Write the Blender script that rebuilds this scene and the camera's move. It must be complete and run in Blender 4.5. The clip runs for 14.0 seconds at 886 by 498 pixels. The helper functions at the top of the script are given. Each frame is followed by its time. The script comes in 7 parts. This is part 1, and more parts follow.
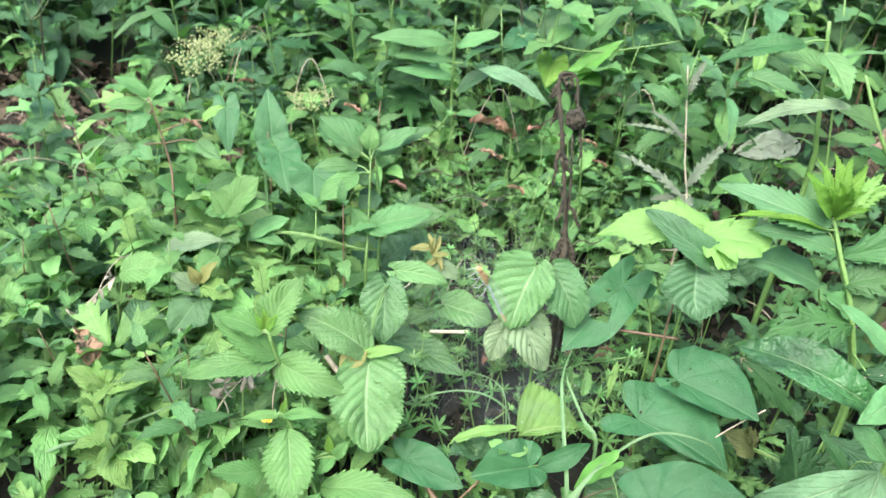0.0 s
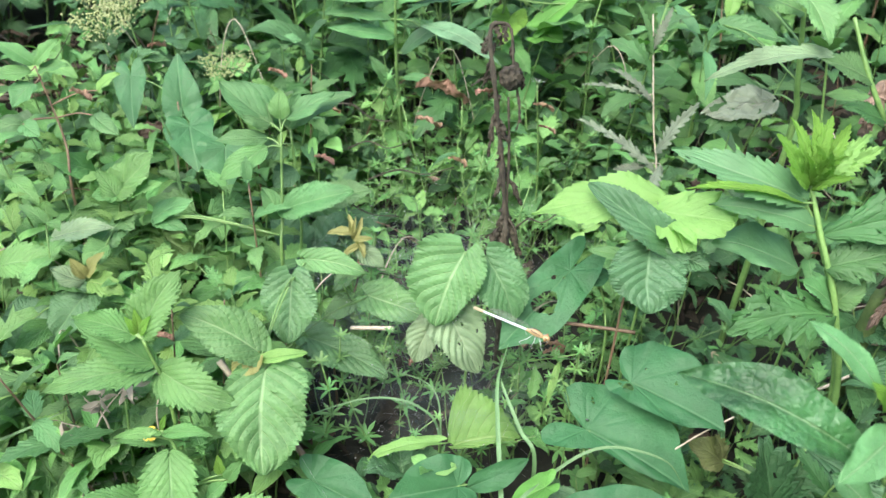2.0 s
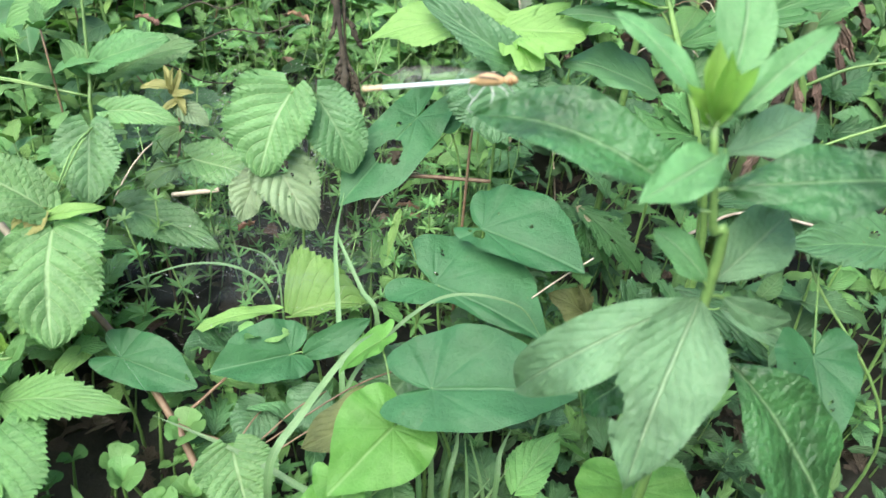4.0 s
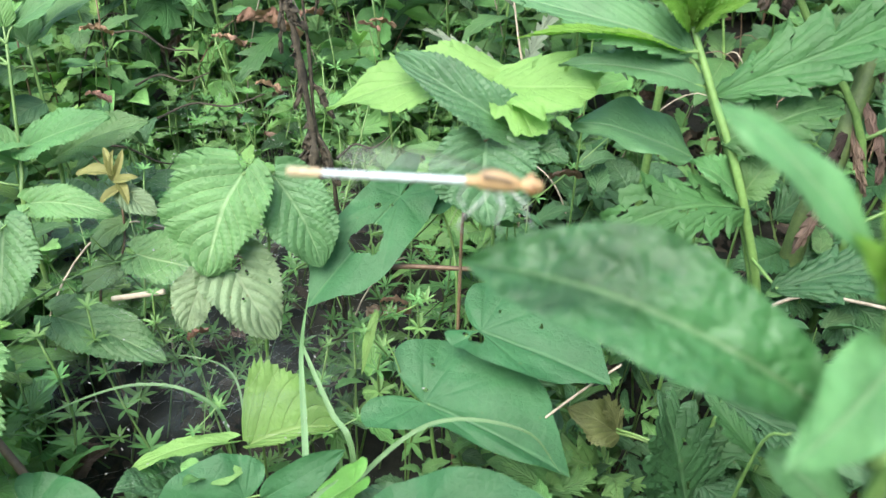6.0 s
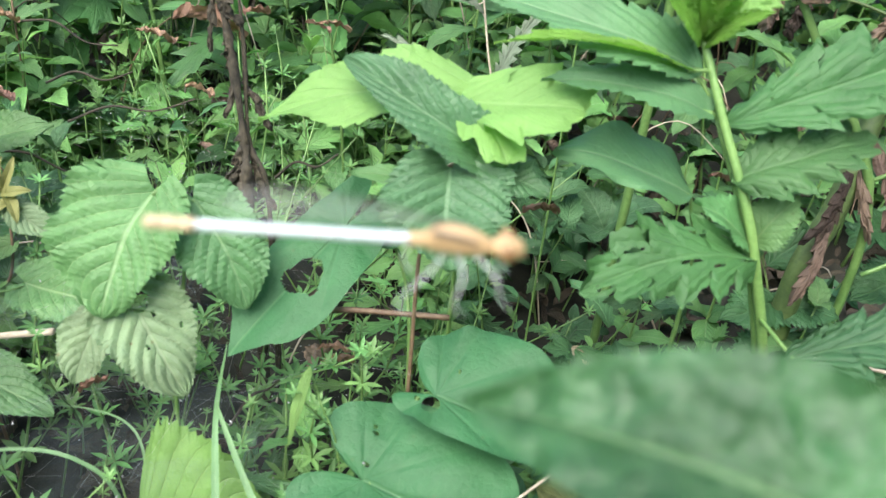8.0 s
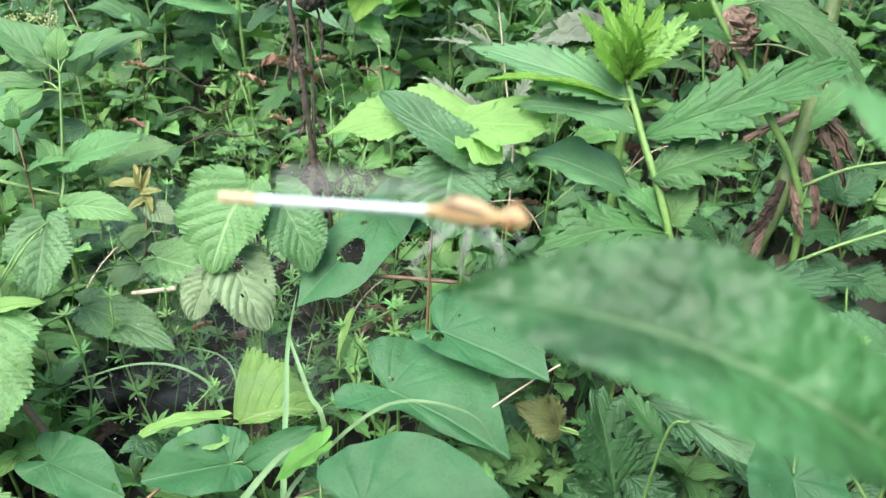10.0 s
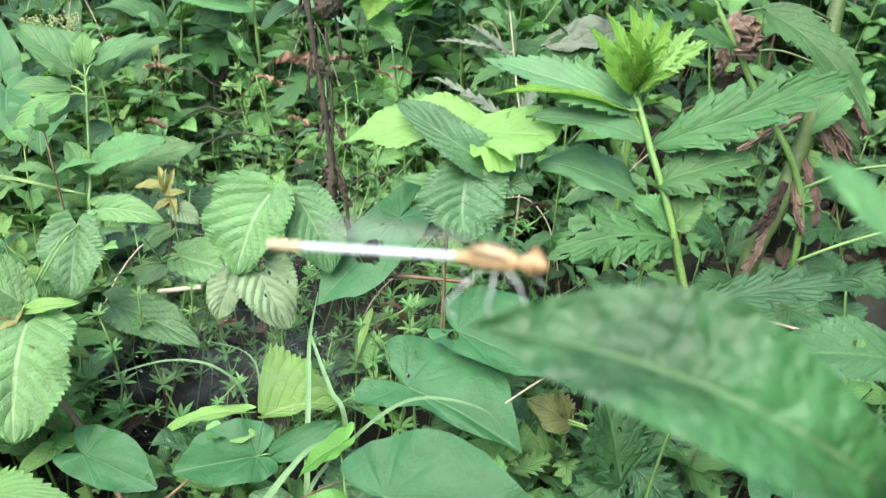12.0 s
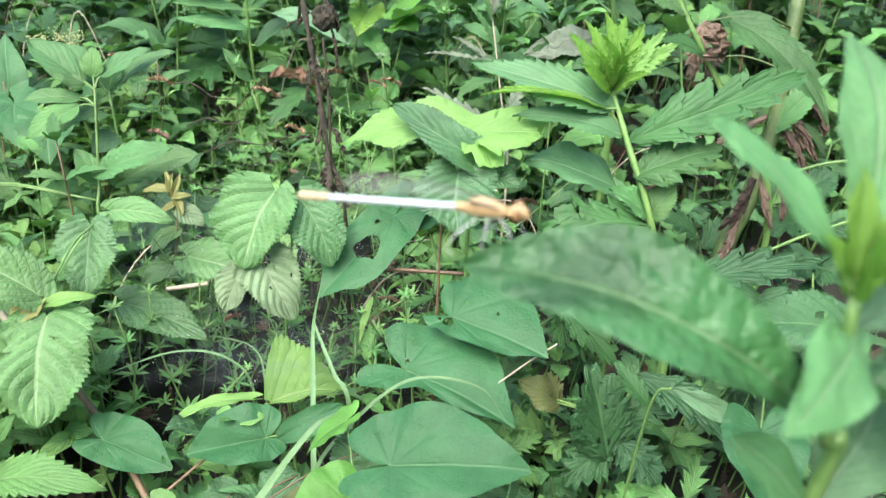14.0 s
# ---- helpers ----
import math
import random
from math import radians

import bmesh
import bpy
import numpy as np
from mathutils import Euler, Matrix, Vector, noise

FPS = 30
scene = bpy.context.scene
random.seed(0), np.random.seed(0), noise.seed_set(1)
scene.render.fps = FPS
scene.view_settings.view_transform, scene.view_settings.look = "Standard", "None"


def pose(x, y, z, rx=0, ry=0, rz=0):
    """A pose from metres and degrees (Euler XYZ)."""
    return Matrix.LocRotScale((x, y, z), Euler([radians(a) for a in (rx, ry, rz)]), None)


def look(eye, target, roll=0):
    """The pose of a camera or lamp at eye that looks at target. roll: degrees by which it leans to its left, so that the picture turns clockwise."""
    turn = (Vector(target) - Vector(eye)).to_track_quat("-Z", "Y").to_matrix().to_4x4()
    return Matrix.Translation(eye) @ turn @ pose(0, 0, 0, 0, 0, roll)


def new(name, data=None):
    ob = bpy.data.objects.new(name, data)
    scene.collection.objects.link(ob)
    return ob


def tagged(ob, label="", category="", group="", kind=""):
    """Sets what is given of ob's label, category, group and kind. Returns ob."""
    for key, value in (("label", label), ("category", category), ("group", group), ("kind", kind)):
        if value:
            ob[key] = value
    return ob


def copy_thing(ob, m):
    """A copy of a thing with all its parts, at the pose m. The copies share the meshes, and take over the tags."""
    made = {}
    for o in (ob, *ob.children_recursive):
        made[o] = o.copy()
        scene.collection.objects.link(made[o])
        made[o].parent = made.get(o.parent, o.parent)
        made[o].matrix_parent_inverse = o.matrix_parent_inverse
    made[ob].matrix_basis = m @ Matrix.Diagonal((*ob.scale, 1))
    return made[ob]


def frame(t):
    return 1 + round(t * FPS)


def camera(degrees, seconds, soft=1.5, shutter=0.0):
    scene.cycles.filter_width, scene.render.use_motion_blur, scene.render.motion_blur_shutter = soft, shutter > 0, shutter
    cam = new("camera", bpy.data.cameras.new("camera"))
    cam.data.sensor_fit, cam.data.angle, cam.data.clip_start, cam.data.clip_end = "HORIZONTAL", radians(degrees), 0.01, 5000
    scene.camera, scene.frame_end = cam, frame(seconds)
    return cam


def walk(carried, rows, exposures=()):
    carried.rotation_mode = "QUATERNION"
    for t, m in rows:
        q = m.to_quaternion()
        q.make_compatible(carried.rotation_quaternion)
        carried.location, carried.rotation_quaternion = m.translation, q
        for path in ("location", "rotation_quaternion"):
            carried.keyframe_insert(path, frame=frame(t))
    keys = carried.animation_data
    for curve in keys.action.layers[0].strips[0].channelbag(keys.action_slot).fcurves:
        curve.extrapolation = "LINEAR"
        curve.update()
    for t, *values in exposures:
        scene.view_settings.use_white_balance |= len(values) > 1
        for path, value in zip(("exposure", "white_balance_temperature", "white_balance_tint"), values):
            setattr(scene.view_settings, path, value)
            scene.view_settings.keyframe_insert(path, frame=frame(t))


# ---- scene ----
cam = camera(58.0, 14.0, soft=1.4, shutter=0.15)
cam.data.dof.use_dof, cam.data.dof.focus_distance, cam.data.dof.aperture_fstop = True, 0.36, 21.0
PATH = [
    (0, (-0.00981, 0.06804, 0.41378), (0.03104, 0.89034, -0.15381), 4.69),
    (0.5, (-0.0025, 0.08707, 0.40227), (0.06287, 0.91625, -0.15288), 4.57),
    (1, (-0.00872, 0.09821, 0.38814), (0.02563, 0.91912, -0.18189), 4.32),
    (1.5, (0.00739, 0.11461, 0.38778), (0.0225, 0.92501, -0.1979), 3.63),
    (2, (0.04301, 0.12635, 0.38264), (0.06734, 0.92897, -0.21336), 2.91),
    (2.5, (0.054, 0.15245, 0.36104), (0.13203, 0.93877, -0.25183), 3.76),
    (3, (0.03099, 0.1249, 0.32628), (0.09996, 0.90257, -0.2986), 4.04),
    (3.5, (0.05904, 0.1174, 0.30434), (0.1444, 0.88992, -0.3249), 4.33),
    (4, (0.08545, 0.12725, 0.31265), (0.20828, 0.8992, -0.31106), 5.00),
    (4.2, (0.09169, 0.13338, 0.31388), (0.22958, 0.91183, -0.29849), 4.66),
    (6.3, (0.1074, 0.18763, 0.27892), (0.19662, 1.02166, -0.26554), 1.26),
    (6.5, (0.10762, 0.1888, 0.27655), (0.21301, 1.02681, -0.25882), 2.41),
    (7, (0.10631, 0.2167, 0.27001), (0.25265, 1.04174, -0.2758), 4.30),
    (7.2, (0.10757, 0.23071, 0.26448), (0.264, 1.05158, -0.28478), 5.32),
    (9.3, (0.11709, 0.19295, 0.26877), (0.23442, 1.04415, -0.24279), 4.35),
    (9.5, (0.11846, 0.17974, 0.27613), (0.22201, 1.03319, -0.23465), 3.98),
    (10, (0.12553, 0.13606, 0.29591), (0.1851, 0.9987, -0.20639), 2.82),
    (10.5, (0.12729, 0.13192, 0.29995), (0.17182, 0.99312, -0.20635), 2.35),
    (11, (0.12718, 0.13349, 0.29967), (0.16665, 0.99158, -0.21231), 2.09),
    (11.5, (0.12502, 0.13204, 0.30339), (0.16899, 0.9871, -0.21328), 2.28),
    (12, (0.12002, 0.12872, 0.31122), (0.17471, 0.97864, -0.21284), 2.73),
    (12.5, (0.12095, 0.12549, 0.31301), (0.17496, 0.97611, -0.20998), 2.40),
    (13, (0.11456, 0.12181, 0.31494), (0.18003, 0.97459, -0.20321), 2.75),
    (13.5, (0.10902, 0.10528, 0.30726), (0.18754, 0.97002, -0.18877), 2.73),
    (14, (0.11297, 0.10112, 0.31138), (0.19044, 0.96494, -0.18643), 2.51),
]
walk(cam, [(t, look(eye, target, roll)) for t, eye, target, roll in PATH], [(0, 2.0), (1, 1.95), (2, 1.82), (3, 1.76), (4, 1.83), (7, 1.78), (10, 1.86), (14, 1.92)])

# ---- light: a bright overcast sky ----
world = bpy.data.worlds.new("world")
scene.world = world
world.use_nodes = True
wt = world.node_tree
sky = wt.nodes.new("ShaderNodeTexSky")
sky.sky_type, sky.sun_disc = "NISHITA", False
sky.sun_elevation, sky.sun_rotation = radians(58), radians(212)
sky.air_density, sky.dust_density, sky.ozone_density = 1.0, 3.0, 1.0
wt.nodes["Background"].inputs["Strength"].default_value = 0.15
wt.links.new(sky.outputs[0], wt.nodes["Background"].inputs["Color"])
sun = new("sun", bpy.data.lights.new("sun", "SUN"))
sun.data.energy, sun.data.angle, sun.data.color = 1.9, radians(45), (1.0, 0.97, 0.9)
sun.matrix_world = look((-0.5, -0.4, 1.5), (0, 0.4, 0.0))


# ---- materials ----
def nodes_of(name):
    m = bpy.data.materials.new(name)
    m.use_nodes = True
    return m, m.node_tree.nodes, m.node_tree.links, m.node_tree.nodes["Principled BSDF"]


def math_node(n, l, op, a, b=None, c=None):
    k = n.new("ShaderNodeMath")
    k.operation = op
    for i, v in enumerate((a, b, c)):
        if v is None:
            continue
        if isinstance(v, (int, float)):
            k.inputs[i].default_value = v
        else:
            l.new(v, k.inputs[i])
    return k.outputs[0]


def mix_node(n, l, fac, a, b, blend="MIX"):
    k = n.new("ShaderNodeMix")
    k.data_type, k.blend_type = "RGBA", blend
    for s, v in ((k.inputs[0], fac), (k.inputs[6], a), (k.inputs[7], b)):
        if isinstance(v, (int, float)):
            s.default_value = v
        elif isinstance(v, tuple):
            s.default_value = (*v, 1.0)
        else:
            l.new(v, s)
    return k.outputs[2]


def noise_node(n, l, vec, scale, detail=3.0, rough=0.55):
    k = n.new("ShaderNodeTexNoise")
    k.inputs["Scale"].default_value, k.inputs["Detail"].default_value, k.inputs["Roughness"].default_value = scale, detail, rough
    l.new(vec, k.inputs["Vector"])
    return k.outputs[0]


def ramp_node(n, l, v, lo, hi):
    k = n.new("ShaderNodeMapRange")
    k.interpolation_type = "SMOOTHSTEP"
    k.inputs[1].default_value, k.inputs[2].default_value = lo, hi
    l.new(v, k.inputs[0])
    return k.outputs[0]


def leaf_material(name, col, vein, veins=7, slant=0.35, contrast=0.5, glow=0.28, rough=0.45, vary=0.25, blotch=0.35, spots=0.0, relief=0.35, island=False, puff=0.08, lumps=1.1, lump_scale=260.0, lateral=1.0, palmate=False, cells=800.0, quilt=0.0, gloss=0.36):
    """A leaf: a pale midrib and side veins, mottling at two scales, light that comes through the blade."""
    col, vein = tuple(q * k for q, k in zip(col, (0.602, 0.605, 0.605))), tuple(q * 0.62 for q in vein)
    m, n, l, p = nodes_of(name)
    tc = n.new("ShaderNodeTexCoord")
    sep = n.new("ShaderNodeSeparateXYZ")
    l.new(tc.outputs["UV"], sep.inputs[0])
    av = math_node(n, l, "ABSOLUTE", math_node(n, l, "MULTIPLY_ADD", sep.outputs[0], 2.0, -1.0))
    u = sep.outputs[1]
    mid = math_node(n, l, "SUBTRACT", 1.0, ramp_node(n, l, av, 0.015, 0.07))
    ph = math_node(n, l, "MULTIPLY", math_node(n, l, "MULTIPLY_ADD", av, -slant, u), float(veins))
    if palmate:
        ph = math_node(n, l, "MULTIPLY", av, 4.4)
        mid = math_node(n, l, "SUBTRACT", 1.0, ramp_node(n, l, math_node(n, l, "MULTIPLY", av, u), 0.002, 0.008))
    tri = math_node(n, l, "PINGPONG", ph, 0.5)
    far = math_node(n, l, "MULTIPLY", tri, u) if palmate else tri
    side = math_node(n, l, "SUBTRACT", 1.0, ramp_node(n, l, far, 0.0, 0.028 if palmate else 0.07))
    side = math_node(n, l, "MULTIPLY", side, math_node(n, l, "MULTIPLY_ADD", av, -0.45 * lateral, 0.85 * lateral))
    cell = n.new("ShaderNodeTexVoronoi")
    cell.feature = "DISTANCE_TO_EDGE"
    cell.inputs["Scale"].default_value = cells
    l.new(tc.outputs["Object"], cell.inputs["Vector"])
    web = math_node(n, l, "MULTIPLY", math_node(n, l, "SUBTRACT", 1.0, ramp_node(n, l, cell.outputs["Distance"], 0.0, 0.12)), 0.14)
    net = math_node(n, l, "MAXIMUM", math_node(n, l, "MAXIMUM", mid, side), web)
    chance = n.new("ShaderNodeNewGeometry").outputs["Random Per Island"] if island else n.new("ShaderNodeObjectInfo").outputs["Random"]
    big = noise_node(n, l, tc.outputs["Object"], 65.0, 2.0)
    fine = noise_node(n, l, tc.outputs["Object"], 600.0, 4.0, 0.7)
    base = mix_node(n, l, ramp_node(n, l, big, 0.3, 0.72), tuple(c * (1 - blotch * 0.5) for c in col), tuple(min(1.0, c * (1 + blotch * 0.45)) for c in col))
    base = mix_node(n, l, math_node(n, l, "MULTIPLY", fine, 0.35), base, tuple(c * 0.62 for c in col))
    swell = math_node(n, l, "POWER", math_node(n, l, "MULTIPLY", tri, 2.0), 0.6)
    # groove shade beside the side veins, mixed into the blade colour
    base = mix_node(n, l, math_node(n, l, "MULTIPLY", math_node(n, l, "SUBTRACT", 1.0, swell), puff * 0.6), base, tuple(q * 0.45 for q in col))
    base = mix_node(n, l, math_node(n, l, "MULTIPLY", net, contrast), base, vein)
    if spots:
        sp = n.new("ShaderNodeTexVoronoi")
        sp.inputs["Scale"].default_value = 190.0
        l.new(tc.outputs["Object"], sp.inputs["Vector"])
        dots = math_node(n, l, "MULTIPLY", math_node(n, l, "SUBTRACT", 1.0, ramp_node(n, l, sp.outputs["Distance"], 0.05, 0.16)), spots)
        dots = math_node(n, l, "MULTIPLY", dots, ramp_node(n, l, big, 0.5, 0.6))
        base = mix_node(n, l, dots, base, (0.13, 0.09, 0.03))
    hsv = n.new("ShaderNodeHueSaturation")
    l.new(base, hsv.inputs["Color"])
    l.new(math_node(n, l, "MULTIPLY_ADD", chance, 0.03 * min(1.0, vary / 0.3), 0.5 - 0.013 * min(1.0, vary / 0.3)), hsv.inputs["Hue"])
    rnd = math_node(n, l, "FRACT", math_node(n, l, "MULTIPLY", chance, 7.31))
    l.new(math_node(n, l, "MULTIPLY_ADD", rnd, vary * 1.6, 1.0 - vary * 0.8), hsv.inputs["Value"])
    l.new(hsv.outputs[0], p.inputs["Base Color"])
    p.inputs["Roughness"].default_value = rough
    p.inputs["Specular IOR Level"].default_value = gloss
    l.new(math_node(n, l, "MULTIPLY_ADD", fine, 0.25, rough - 0.12), p.inputs["Roughness"])
    bump = n.new("ShaderNodeBump")
    bump.inputs["Strength"].default_value, bump.inputs["Distance"].default_value = min(1.0, relief * 1.6), 0.0012
    pucker = noise_node(n, l, tc.outputs["Object"], lump_scale, 2.0, 0.5)
    h = math_node(n, l, "MULTIPLY_ADD", pucker, lumps, math_node(n, l, "MULTIPLY", fine, 0.45))
    h = math_node(n, l, "MULTIPLY_ADD", swell, puff * 2.6, h)
    h = math_node(n, l, "MULTIPLY_ADD", net, -0.5, h)
    if quilt:
        h = math_node(n, l, "MULTIPLY_ADD", ramp_node(n, l, cell.outputs["Distance"], 0.0, 0.35), quilt, h)
    l.new(h, bump.inputs["Height"])
    l.new(bump.outputs[0], p.inputs["Normal"])
    tr = n.new("ShaderNodeBsdfTranslucent")
    warm = mix_node(n, l, 1.0, hsv.outputs[0], (0.85, 1.0, 0.5), "MULTIPLY")
    l.new(warm, tr.inputs["Color"])
    l.new(bump.outputs[0], tr.inputs["Normal"])
    ms = n.new("ShaderNodeMixShader")
    ms.inputs[0].default_value = glow
    l.new(p.outputs[0], ms.inputs[1])
    l.new(tr.outputs[0], ms.inputs[2])
    l.new(ms.outputs[0], n["Material Output"].inputs["Surface"])
    return m


def plain_material(name, dark, light, scale=60.0, rough=0.7, bump=0.4, fine=500.0, vary=0.15):
    """Stems, bark, straw, soil: two tones over two scales of noise, with relief."""
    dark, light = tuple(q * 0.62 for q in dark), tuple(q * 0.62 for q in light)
    m, n, l, p = nodes_of(name)
    tc = n.new("ShaderNodeTexCoord")
    a, b = noise_node(n, l, tc.outputs["Object"], scale, 4.0, 0.6), noise_node(n, l, tc.outputs["Object"], fine, 4.0, 0.7)
    f = math_node(n, l, "MULTIPLY_ADD", b, 0.45, math_node(n, l, "MULTIPLY", a, 0.6))
    base = mix_node(n, l, ramp_node(n, l, f, 0.32, 0.72), dark, light)
    info = n.new("ShaderNodeObjectInfo")
    hsv = n.new("ShaderNodeHueSaturation")
    l.new(base, hsv.inputs["Color"])
    l.new(math_node(n, l, "MULTIPLY_ADD", info.outputs["Random"], vary * 2, 1 - vary), hsv.inputs["Value"])
    l.new(hsv.outputs[0], p.inputs["Base Color"])
    p.inputs["Roughness"].default_value = rough
    k = n.new("ShaderNodeBump")
    k.inputs["Strength"].default_value, k.inputs["Distance"].default_value = bump, 0.002
    l.new(f, k.inputs["Height"])
    l.new(k.outputs[0], p.inputs["Normal"])
    return m


def silk_material():
    """Matted silk: mostly see-through, with streaks and clots of grey thread."""
    m, n, l, p = nodes_of("matted_silk")
    tc = n.new("ShaderNodeTexCoord")
    wide, fine = noise_node(n, l, tc.outputs["Object"], 45.0, 3.0), noise_node(n, l, tc.outputs["Object"], 900.0, 3.0, 0.7)
    sep = n.new("ShaderNodeSeparateXYZ")
    l.new(tc.outputs["UV"], sep.inputs[0])
    edge = math_node(n, l, "SUBTRACT", 1.0, ramp_node(n, l, sep.outputs[0], 0.55, 1.0))
    amount = math_node(n, l, "MULTIPLY", ramp_node(n, l, wide, 0.3, 0.75), math_node(n, l, "MULTIPLY_ADD", fine, 0.5, 0.75))
    l.new(math_node(n, l, "MULTIPLY", math_node(n, l, "MULTIPLY", amount, edge), 0.055), p.inputs["Alpha"])
    p.inputs["Base Color"].default_value = (0.36, 0.46, 0.46, 1)
    p.inputs["Roughness"].default_value = 0.9
    return m


